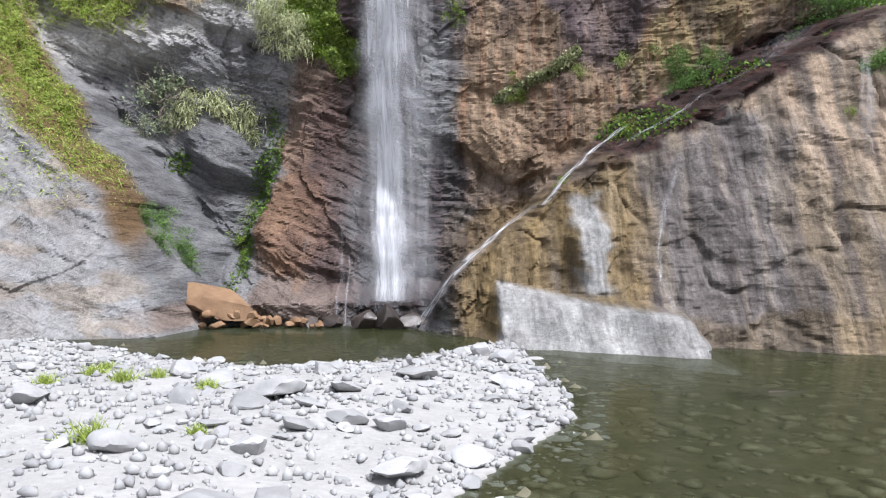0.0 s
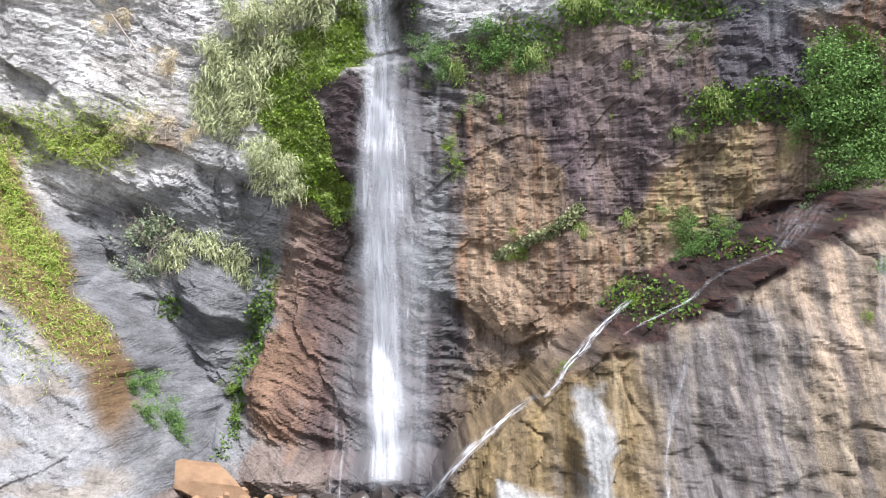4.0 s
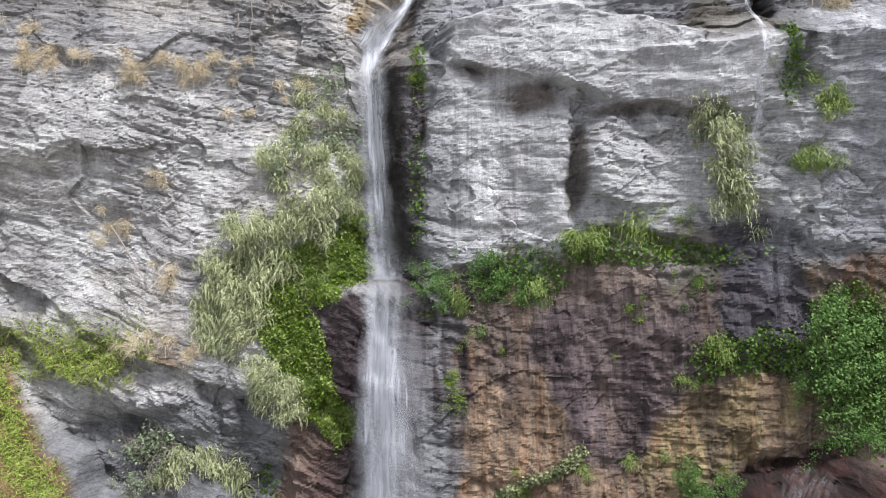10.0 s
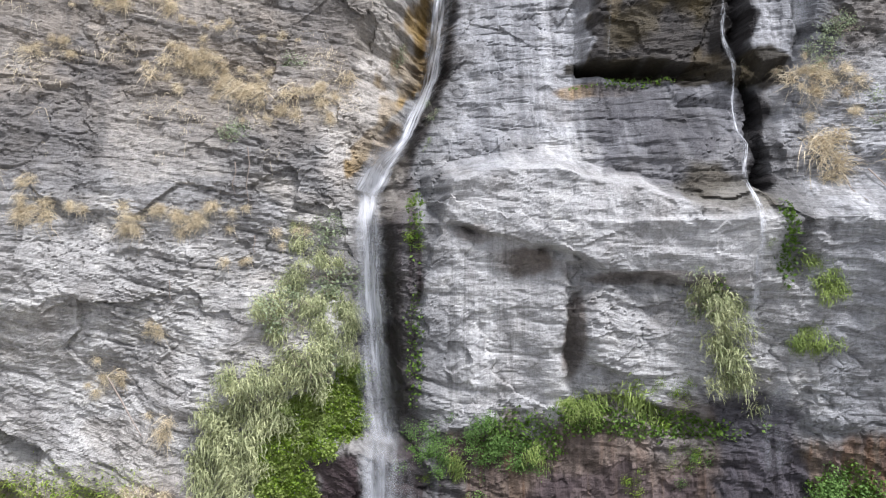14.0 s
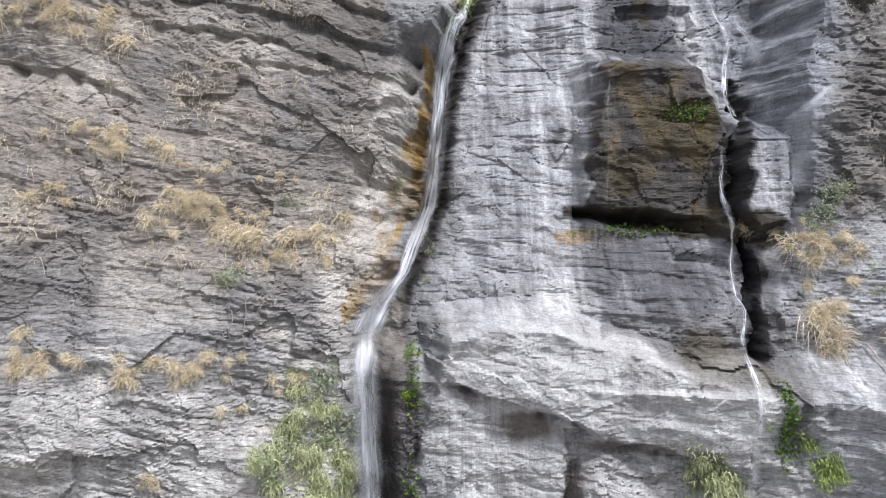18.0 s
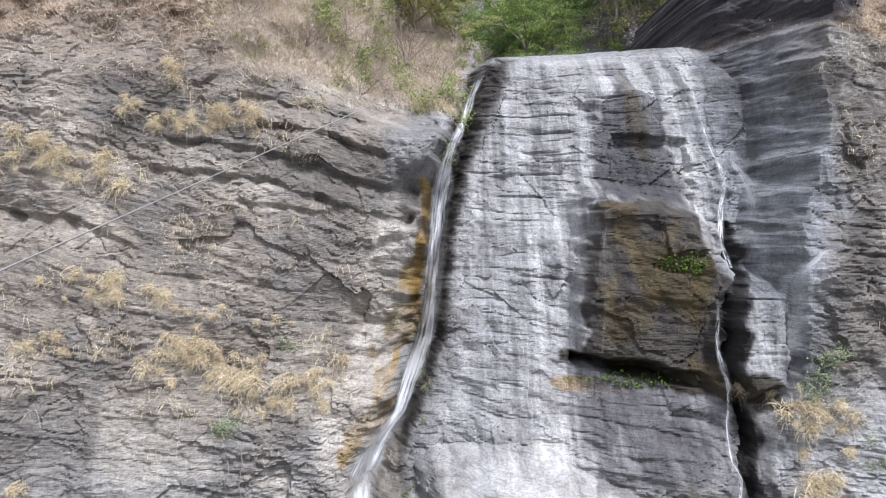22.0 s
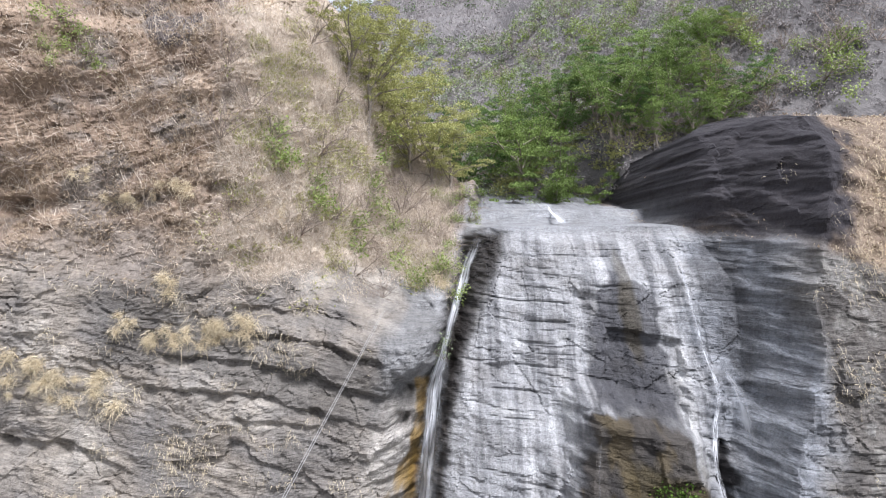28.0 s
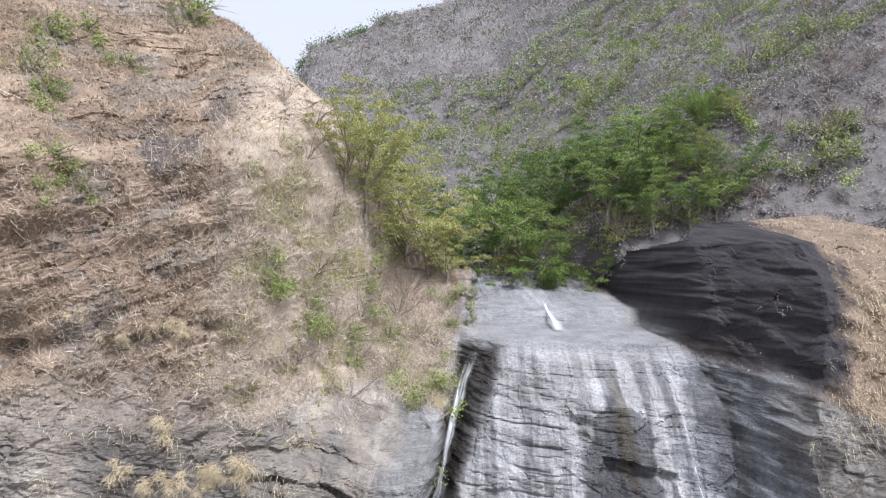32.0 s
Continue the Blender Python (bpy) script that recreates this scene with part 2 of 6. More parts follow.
    y = np.minimum(y, 19.9 + 0.22 * (z - 20) + 2.2 * np.maximum(d + 0.3, 0))
    d = path_dist(x, z, CLEFT)[0]
    y = y + 0.8 * step(0.20, 0.06, d)
    edge = np.interp(z, EDGE_Z, EDGE_X)
    wall = np.interp(z, [6, 12, 18, 24, 28, 31, 33, 34.6, 37], [18.4, 18.6, 19.4, 20.4, 21.6, 22.8, 23.8, 26.2, 40]) + 0.05 * (x - 10)
    y = np.minimum(y, wall + np.interp(z, [18, 21, 23, 28, 31.6, 34], [1.6, 2.5, 3.0, 2.9, 2.4, 2.0]) * np.maximum(edge - x, 0) + 12 * np.maximum(edge - x - 2.0, 0) ** 2 * step(30.5, 32, z) + 6 * step(9, 6, z))
    # ridge where the left slope turns away
    ridge = np.interp(x, RIDGE_X, RIDGE_Z)
    y = y + 8 * np.maximum(z - ridge, 0) * step(3, 1, x)
    # undercut bedding lines
    ragged = fbm(x * 0.75, z * 0.4, 3, 41)
    for line, deep, fade in OVERHANGS:
        lx, lz = [p[0] for p in line], [p[1] for p in line]
        deep = deep * np.clip(0.85 + 0.4 * np.sin(lz[0] * 5 + 6 * ragged) + 0.6 * ragged, 0.35, 1.3)
        d = np.interp(x, lx, lz) - z
        y = y + deep * step(-0.06, 0.1, d) * np.exp(-np.maximum(d, 0) / fade) * step(lx[0] - 0.3, lx[0] + 0.5, x) * step(lx[-1] + 0.3, lx[-1] - 0.5, x)
    # small caves in the corner of the left cliff
    y = y + 1.3 * np.exp(-((x + 0.72) / 0.22) ** 2 - ((z - 25.7) / 0.3) ** 2) + 1.3 * np.exp(-((x + 0.95) / 0.25) ** 2 - ((z - 24.7) / 0.3) ** 2)
    # hollows and lobes of the left foot
    y = y + 0.9 * np.exp(-((x + 8.4) / 1.0) ** 2 - ((z - 6.6) / 0.5) ** 2) + 0.7 * np.exp(-((x + 5.3) / 0.5) ** 2 - ((z - 3.0) / 1.2) ** 2)
    y = y - 0.8 * np.exp(-(((x + 6.1) / 0.9) ** 2 + ((z - 4.5 + 0.4 * (x + 6.1)) / 0.75) ** 2) ** 2)
    # lower buttress under the side stream
    top = np.interp(x, RAMP_X, RAMP_Z)
    shelf = np.interp(x, SHELF_X, SHELF)
    front = 16.1 - 0.4 * np.clip(x, 0, 11) + 0.5 * np.clip(z, -0.3, 7) + 1.4 * np.maximum(0.3 - x, 0)
    y = np.minimum(y, front + np.maximum(18.3 - front, 0.5) / shelf * np.maximum(z - top + shelf, 0) + 6 * np.maximum(z - top - 0.2, 0))
    y = y - 0.4 * np.exp(-((x - 3.02) / 0.34) ** 4) * step(2.7, 2.4, z)
    # pale travertine tongue at its foot
    d = outline(x, z, TONGUE)
    y = np.minimum(y, 14.6 - 0.43 * x + 1.3 * z + 5.0 * np.maximum(d + 0.06, 0))
    # pale tilted slab on the left shore
    brow = np.interp(x, [-14, -9.2, -8.0, -6.9, -5.9, -5.0], [8.5, 4.1, 3.3, 1.6, 0.2, -1.5])
    y = np.minimum(y, 15.7 + 0.62 * np.maximum(z, 0) + 0.15 * (x + 6) + 2.2 * np.maximum(z - brow, 0))
    # grassy spur above it
    brow = np.interp(x, [-14, -10.5, -9.4, -8.6, -7.4, -6.6], [12, 6.6, 5.4, 3.8, 2.3, 0.5])
    y = np.minimum(y, 18.0 + 0.5 * np.maximum(z - 2, 0) + 2.5 * np.maximum(z - brow, 0))
    return y


def bedding(x, z):
    """Height along the bedding, which dips to the right on the left cliff."""
    dip = np.interp(z, [0, 8, 12, 18, 24, 32], [0.40, 0.36, 0.30, 0.14, 0.16, 0.2]) * step(1.0, -2.5, x) + 0.10 * step(-2.0, 1.5, x)
    return z + dip * x + 0.35 * fbm(x * 0.22, z * 0.22, 3, 5)


# ---- the grid of the face ----
STEP = 0.047
gx, gz = np.arange(-18.5, 18.01, STEP), np.arange(-1.2, 47.0, STEP)
X, Z = np.meshgrid(gx, gz)
S = bedding(X, Z)
XW, ZW = X + 1.1 * fbm(X * 0.5, Z * 0.5, 5, 23), Z + 1.1 * fbm(X * 0.5 + 30, Z * 0.5, 5, 24)
lip = step(0.6, 1.6, X) * step(30.2, 30.7, Z) * step(32.6, 32.0, Z) * step(9.4, 8.6, X)
calm = 1 - 0.7 * step(30, 32, Z) * step(1, -1, X)
Y0 = face(X + 0.22 * calm * fbm(X * 0.9, S * 1.6, 3, 21), Z + 0.16 * calm * (1 - 0.75 * lip) * fbm(X * 1.1 + 7, S * 1.3, 3, 22))


def blur(a, n, axis):
    """Running mean over 2 n + 1 cells."""
    pad = [(0, 0), (0, 0)]
    pad[axis] = (n + 1, n)
    c = np.cumsum(np.pad(a, pad, mode="edge"), axis)
    m = a.shape[axis]
    hi, lo = (c[2 * n + 1:2 * n + 1 + m], c[:m]) if axis == 0 else (c[:, 2 * n + 1:2 * n + 1 + m], c[:, :m])
    return (hi - lo) / (2 * n + 1)


# lengths measured along the rock, so that relief keeps its size where the face turns away
YB = blur(blur(Y0, 14, 0), 14, 1)
U = np.cumsum(np.sqrt(1 + np.clip(np.gradient(YB, STEP, axis=1), -4, 4) ** 2), 1) * STEP
U = U - U[:, [int((3 - gx[0]) / STEP)]]
U = blur(U, 30, 0) + 3
W = np.cumsum(np.sqrt(1 + np.clip(np.gradient(YB, STEP, axis=0), -4, 4) ** 2), 0) * STEP
W = W - W[[int((15 - gz[0]) / STEP)], :]
W = blur(W, 30, 1) + 15


def bed_of(x, s, thick, seed):
    u = s / thick + 0.6 * grad_noise(x * 0.12 / thick, s * 0.3 / thick, seed)
    k = np.floor(u)
    return k, u - k


def layers(x, s, thick, seed):
    """Beds of uneven thickness that stand out more or less along their run."""
    k, f = bed_of(x, s, thick, seed)
    here = grad_noise(x * 0.28 / thick ** 0.5 + k * 17.3, k * 3.71 + 0.5, seed + 1)
    above = grad_noise(x * 0.28 / thick ** 0.5 + (k + 1) * 17.3, (k + 1) * 3.71 + 0.5, seed + 1)
    return here + (above - here) * step(0.82, 1.0, f)


def seams(x, s, thick, seed, wide=0.035):
    """Open joints between beds, broken along their run."""
    k, f = bed_of(x, s, thick, seed)
    n = np.round(k + f)
    open_here = step(0.05, 0.3, grad_noise(x * 0.45 + n * 7.7, n * 5.31 + 0.5, seed + 3))
    return np.exp(-(np.minimum(f, 1 - f) * thick / wide) ** 2) * open_here


smooth = step(0.3, 1.6, XW) * step(17.3, 18.3, Z) * step(9.8, 8.9, 0.5 * X + 0.5 * XW - 1.2 * step(22.5, 25, Z))
smooth = smooth * (1 - 0.6 * step(0.2, -0.1, outline(X, Z, [(4.1, 20.6), (7.7, 20.0), (7.7, 22.8), (7.2, 24.9), (4.9, 25.0), (4.5, 23.2)])))
smooth = np.maximum(smooth, step(31, 32, Z) * step(0.5, 1.5, X) * step(9.6, 8.6, XW))
slabby = step(0.3, -0.3, Y0 - (15.7 + 0.62 * np.maximum(Z, 0) + 0.15 * (X + 6)) - 0.2) * step(-5, -6, X) * step(7.5, 6, Z)
tongue = outline(X + 0.10 * fbm(X * 1.5, Z * 1.5, 3, 25), Z, TONGUE)
pale_foot = np.maximum(step(0.07, -0.02, tongue), np.exp(-((X - 3.02 + 0.3 * fbm(X * 2, Z * 2, 3, 26)) / 0.30) ** 4) * step(2.75, 2.4, ZW) * step(0.85, 1.0, Z))
pillar = step(0.3, -0.1, outline(X, Z, PILLAR))
low_wall = step(0.2, 0.9, XW) * step(11.6, 10.6, ZW)
RAMP_TOP, RAMP_DROP = np.interp(X, RAMP_X, RAMP_Z), np.interp(X, SHELF_X, SHELF)
buttress = step(0.05, -0.2, Z - RAMP_TOP + RAMP_DROP) * step(0.0, 0.6, X)
mound = step(30.2, 31.2, ZW + 0.55 * (X - 10)) * step(8.2, 9.4, XW) * step(8, 9, X)
rough = (1.0 - 0.75 * smooth - 0.62 * slabby) * (1 - 0.75 * pale_foot) * (1 - 0.5 * pillar) * (1 - 0.42 * low_wall) * (1 - 0.4 * buttress) * (1 - 0.95 * mound)
thin = step(-0.22, 0.25, fbm(U * 0.16, S * 0.45, 3, 51))
massive = 1 - 0.75 * step(0.0, 0.25, fbm(U * 0.22 + 3, W * 0.3, 3, 52)) * step(-1.0, -2.0, X) * step(9, 11, Z)
earthy = np.maximum(step(28.5, 31.5, ZW) * step(1.5, 0, X), step(30.2, 31.2, ZW + 0.55 * (X - 10)) * step(8.2, 9.4, XW))
gap = blocks(U * 0.34 + 0.3 * S + 0.5 * fbm(U * 0.7, W * 0.7, 2, 55), S * 0.85, 3)[1]
gap2 = blocks(U * 1.7 + 0.4 * S, S * 3.2, 9)[1]
bend = 0.35 * fbm(U * 0.6, W * 0.6, 3, 63)
broken = 0.62 * facets(U * 0.30 + 0.12 * S + bend, S * 0.42 + bend, 71, 0.9) + 0.20 * facets(U * 0.8 + bend, S * 1.5 + bend, 73, 0.9)
chips = 0.06 * facets(U * 2.2 + bend, S * 5.0 + 2 * bend, 75, 0.9) + 0.035 * facets(U * 5 + bend, S * 11.0, 77, 0.8)
rugged = 0.5 + 0.5 * step(-0.05, 0.3, fbm(U * 0.2, W * 0.2, 3, 53))
relief = 0.40 * fbm(U * 0.30, W * 0.30, 4, 11) * (1 - 0.8 * pale_foot) * (1 - 0.5 * buttress) + rough * (1 - 0.75 * earthy) * (0.26 * broken + rugged * chips)
beds = 0.14 * layers(U, S, 0.95, 31) + (0.25 + 0.75 * thin) * (0.12 * layers(U, S, 0.34, 33) + 0.07 * layers(U, S, 0.15, 35))
beds = beds - (0.10 * seams(U, S, 0.95, 31, 0.045) + 0.09 * seams(U, S, 0.34, 33))
relief = relief + rough * massive * (1 - earthy * (0.88 + 0.12 * step(6, 8, X))) * rugged * beds
crack = np.exp(-(gap / 0.012) ** 2) * step(0.0, 0.2, fbm(U * 0.3, W * 0.3, 3, 57)) + 0.7 * np.exp(-(gap2 / 0.035) ** 2) * thin * step(0.0, 0.25, fbm(U * 0.4, W * 0.4, 3, 58))
relief = relief - rough * 0.08 * crack + 0.03 * (0.4 + rough) * fbm(U * 3.5, S * 6.0, 3, 65)
# drip-worn knobs of the wet wall, and the rounded ribs of the buttress
relief = relief + low_wall * (1 - buttress) * (0.10 * fbm(U * 2.6, W * 1.1, 4, 70) + 0.05 * facets(U * 4.0 + bend, W * 2.6 + bend, 74, 0.9))
relief = relief + buttress * (1 - pale_foot) * (0.22 * fbm(U * 0.8, W * 0.25, 4, 72) + 0.05 * fbm(U * 3.0, W * 2.0, 3, 76) - 0.10 * np.exp(-(grad_noise(U * 0.55 + 0.5 * bend, W * 0.22 + bend, 78) / 0.035) ** 2))
on_ramp = step(-0.1, 0.1, Z - RAMP_TOP + RAMP_DROP) * step(0.25, 0.1, Z - RAMP_TOP) * step(2.6, 4.0, X)
relief = relief + on_ramp * (0.10 * facets(U * 2.4 + bend, W * 3.0 - X * 1.5, 80, 0.9) + 0.16 * fbm(U * 2.0, W * 3.0, 4, 68))
relief = relief + earthy * (1 - mound) * (0.42 * fbm(X * 0.55, Z * 0.45, 5, 67) + 0.16 * facets(X * 0.9 + 1.5 * bend, Z * 0.8 + 1.5 * bend, 82, 0.9) + 0.07 * facets(X * 3.5, Z * 3.0, 84, 0.9))
relief = relief + mound * (0.5 * fbm(X * 0.8, Z * 0.7, 5, 66) + 0.14 * facets(X * 1.8 + bend, Z * 1.5 + bend, 85, 0.9))
relief = relief + smooth * (0.10 * layers(U, S, 0.8, 37) + 0.06 * layers(U, S, 0.25, 39) - 0.12 * seams(U, S, 0.8, 37, 0.04) - 0.06 * seams(U, S, 0.25, 39, 0.03) - 0.07 * crack + 0.08 * facets(U * 0.8, W * 0.45, 79, 0.8) + 0.03 * facets(U * 2.4, S * 2.6, 81, 0.9) + 0.05 * fbm(U * 1.6, W * 0.35, 3, 69))
Y = Y0 - relief * (1 - 0.6 * lip) * (1 - 0.35 * mound)


def face_at(x, z):
    """Where the finished face stands at x, z."""
    i = int(np.clip(round((x - gx[0]) / STEP), 0, len(gx) - 1))
    j = int(np.clip(round((z - gz[0]) / STEP), 0, len(gz) - 1))
    return float(Y[j, i])


def mesh_from_grid(name, xs, ys, zs, keep, attrs, material, flat=None):
    """A sheet over a grid, without the quads that keep leaves out."""
    n, m = xs.shape
    idx = np.arange(n * m).reshape(n, m)
    quads = np.stack([idx[:-1, :-1], idx[:-1, 1:], idx[1:, 1:], idx[1:, :-1]], -1)[keep[:-1, :-1]]
    used = np.zeros(n * m, bool)
    used[quads.ravel()] = True
    remap = np.cumsum(used) - 1
    quads = remap[quads]
    co = np.stack([xs.ravel(), ys.ravel(), zs.ravel()], -1)[used]
    me = bpy.data.meshes.new(name)
    me.vertices.add(len(co))
    me.vertices.foreach_set("co", co.ravel().astype(np.float32))
    me.loops.add(quads.size)
    me.loops.foreach_set("vertex_index", quads.ravel().astype(np.int32))
    me.polygons.add(len(quads))
    me.polygons.foreach_set("loop_start", np.arange(0, quads.size, 4, dtype=np.int32))
    me.polygons.foreach_set("loop_total", np.full(len(quads), 4, dtype=np.int32))
    me.update()
    for key, values in attrs.items():
        if values.ndim == 3:
            a = me.attributes.new(key, "FLOAT_COLOR", "POINT")
            rgba = np.ones((len(co), 4), np.float32)
            rgba[:, :3] = values.reshape(-1, 3)[used]
            a.data.foreach_set("color", rgba.ravel())
        else:
            a = me.attributes.new(key, "FLOAT", "POINT")
            a.data.foreach_set("value", values.ravel()[used].astype(np.float32))
    me.shade_smooth()
    if flat is not None:
        first = np.zeros(n * m, bool)
        first[idx[:-1, :-1][keep[:-1, :-1]]] = True
        me.polygons.foreach_set("use_smooth", ~flat.ravel()[first])
    me.materials.append(material)
    return new(name, me)


# ---- materials ----
def material(name):
    m = bpy.data.materials.new(name)
    m.use_nodes = True
    return m, m.node_tree, m.node_tree.nodes["Principled BSDF"]


def node(tree, kind, inputs=None, **props):
    n = tree.nodes.new("ShaderNode" + kind)
    for k, v in props.items():
        if k == "operation":
            n.operation = v
        elif k == "data_type":
            n.data_type = v
        elif k == "blend_type":
            n.blend_type = v
        elif k == "attribute_name":
            n.attribute_name = v
    for k, v in (inputs or {}).items():
        if isinstance(v, bpy.types.NodeSocket):
            tree.links.new(v, n.inputs[k])
        else:
            n.inputs[k].default_value = v
    return n


def noise_tex(tree, vector, scale, detail=4.0, rough=0.55):
    return node(tree, "TexNoise", {"Vector": vector, "Scale": scale, "Detail": detail, "Roughness": rough}).outputs["Fac"]


def math_node(tree, op, a, b=0.0):
    return node(tree, "Math", {0: a, 1: b}, operation=op).outputs[0]


def mix_colour(tree, fac, a, b, blend="MIX"):
    n = node(tree, "Mix", {}, data_type="RGBA", blend_type=blend)
    for key, v in ((0, fac), (6, a), (7, b)):
        if isinstance(v, bpy.types.NodeSocket):
            tree.links.new(v, n.inputs[key])
        else:
            n.inputs[key].default_value = v
    return n.outputs[2]


def ramp(tree, fac, stops):
    n = node(tree, "ValToRGB", {"Fac": fac})
    els = n.color_ramp.elements
    while len(els) < len(stops):
        els.new(0.5)
    for e, (p, c) in zip(els, stops):
        e.position, e.color = p, (*c, 1) if len(c) == 3 else c
    return n.outputs[0]


def grey(v):
    return (v, v, v)


def rock_material():
    m, t, b = material("bedded_rock")
    tint = node(t, "Attribute", attribute_name="tint").outputs["Color"]
    wet = node(t, "Attribute", attribute_name="wet").outputs["Fac"]
    bed = node(t, "Attribute", attribute_name="bed").outputs["Fac"]
    place = node(t, "NewGeometry").outputs["Position"]
    sep = node(t, "SeparateXYZ", {0: place})
    along = node(t, "CombineXYZ", {"X": math_node(t, "MULTIPLY", sep.outputs["X"], 0.55), "Y": math_node(t, "MULTIPLY", sep.outputs["Y"], 0.55), "Z": math_node(t, "MULTIPLY", bed, 5.0)}).outputs[0]
    runs = node(t, "CombineXYZ", {"X": math_node(t, "MULTIPLY", sep.outputs["X"], 2.4), "Y": math_node(t, "MULTIPLY", sep.outputs["Y"], 0.5), "Z": math_node(t, "MULTIPLY", sep.outputs["Z"], 0.22)}).outputs[0]
    earth = node(t, "Attribute", attribute_name="earth").outputs["Fac"]
    run = node(t, "Attribute", attribute_name="run").outputs["Fac"]
    fine = node(t, "CombineXYZ", {"X": math_node(t, "MULTIPLY", sep.outputs["X"], 2.0), "Y": math_node(t, "MULTIPLY", sep.outputs["Y"], 2.0), "Z": math_node(t, "MULTIPLY", bed, 24.0)}).outputs[0]
    clods = noise_tex(t, place, 4.5, 9, 0.7)
    strata = math_node(t, "ADD", math_node(t, "MULTIPLY", noise_tex(t, along, 1.5, 9, 0.66), 0.5), math_node(t, "MULTIPLY", noise_tex(t, fine, 1.0, 7, 0.72), 0.5))
    layers = node(t, "Mix", {0: earth, 2: strata, 3: clods}, data_type="FLOAT").outputs[0]
    grain = noise_tex(t, place, 11.0, 8, 0.72)
    patch = noise_tex(t, place, 0.9, 5, 0.6)
    streak = noise_tex(t, runs, 1.0, 6, 0.62)
    bedded = node(t, "Attribute", attribute_name="bedded").outputs["Fac"]
    col = mix_colour(t, bedded, tint, ramp(t, layers, [(0.36, grey(0.6)), (0.45, grey(0.93)), (0.55, grey(1.05)), (0.66, grey(1.22))]), "MULTIPLY")
    col = mix_colour(t, 1.0, col, ramp(t, patch, [(0.3, (0.72, 0.70, 0.68)), (0.55, grey(1.0)), (0.75, (1.22, 1.2, 1.15))]), "MULTIPLY")
    col = mix_colour(t, 1.0, col, ramp(t, grain, [(0.30, grey(0.66)), (0.70, grey(1.32))]), "MULTIPLY")
    col = mix_colour(t, run, col, ramp(t, streak, [(0.34, grey(0.55)), (0.66, grey(1.3))]), "MULTIPLY")
    thin_runs = node(t, "CombineXYZ", {"X": math_node(t, "MULTIPLY", sep.outputs["X"], 7.5), "Y": math_node(t, "MULTIPLY", sep.outputs["Y"], 1.2), "Z": math_node(t, "MULTIPLY", sep.outputs["Z"], 0.30)}).outputs[0]
    col = mix_colour(t, run, col, ramp(t, noise_tex(t, thin_runs, 1.0, 7, 0.7), [(0.38, grey(0.6)), (0.47, grey(0.98)), (0.56, grey(1.04)), (0.66, grey(1.35))]), "MULTIPLY")
    hair = node(t, "CombineXYZ", {"X": math_node(t, "MULTIPLY", sep.outputs["X"], 0.5), "Y": math_node(t, "MULTIPLY", sep.outputs["Y"], 0.5), "Z": math_node(t, "MULTIPLY", bed, 6.0)}).outputs[0]
    cracks = ramp(t, noise_tex(t, hair, 1.0, 6, 0.6), [(0.470, grey(1.0)), (0.488, grey(0.4)), (0.494, grey(0.4)), (0.512, grey(1.0))])
    col = mix_colour(t, math_node(t, "MULTIPLY", math_node(t, "MULTIPLY", bedded, math_node(t, "SUBTRACT", 1.0, earth)), 0.5), col, cracks, "MULTIPLY")
    t.links.new(col, b.inputs["Base Color"])
    t.links.new(math_node(t, "SUBTRACT", 0.88, math_node(t, "MULTIPLY", wet, 0.36)), b.inputs["Roughness"])
    b.inputs["Specular IOR Level"].default_value = 0.22
    h = math_node(t, "ADD", math_node(t, "MULTIPLY", layers, bedded), math_node(t, "MULTIPLY", grain, 0.35))
    bump = node(t, "Bump", {"Strength": 1.0, "Distance": 0.12, "Height": h})
    t.links.new(bump.outputs[0], b.inputs["Normal"])
    return m


def speckled(name, colours, scale=6.0, roughness=0.85, bump=0.02, vary=0.25):
    """Stone, earth or bark: two noises, and a shift of brightness from object to object."""
    m, t, b = material(name)
    place = node(t, "NewGeometry").outputs["Position"]
    big, small = noise_tex(t, place, scale * 0.15, 4), noise_tex(t, place, scale, 6, 0.65)
    fac = math_node(t, "ADD", math_node(t, "MULTIPLY", big, 0.5), math_node(t, "MULTIPLY", small, 0.5))
    n = len(colours)
    col = ramp(t, fac, [(0.3 + 0.4 * i / (n - 1), c) for i, c in enumerate(colours)])
    info = node(t, "ObjectInfo").outputs["Random"]
    island = node(t, "NewGeometry").outputs["Random Per Island"]
    r = math_node(t, "FRACT", math_node(t, "ADD", info, island))
    col = mix_colour(t, 1.0, col, ramp(t, r, [(0.0, grey(1 - vary)), (1.0, grey(1 + vary))]), "MULTIPLY")
    t.links.new(col, b.inputs["Base Color"])
    b.inputs["Roughness"].default_value = roughness
    bp = node(t, "Bump", {"Strength": 0.7, "Distance": bump, "Height": small})
    t.links.new(bp.outputs[0], b.inputs["Normal"])
    return m


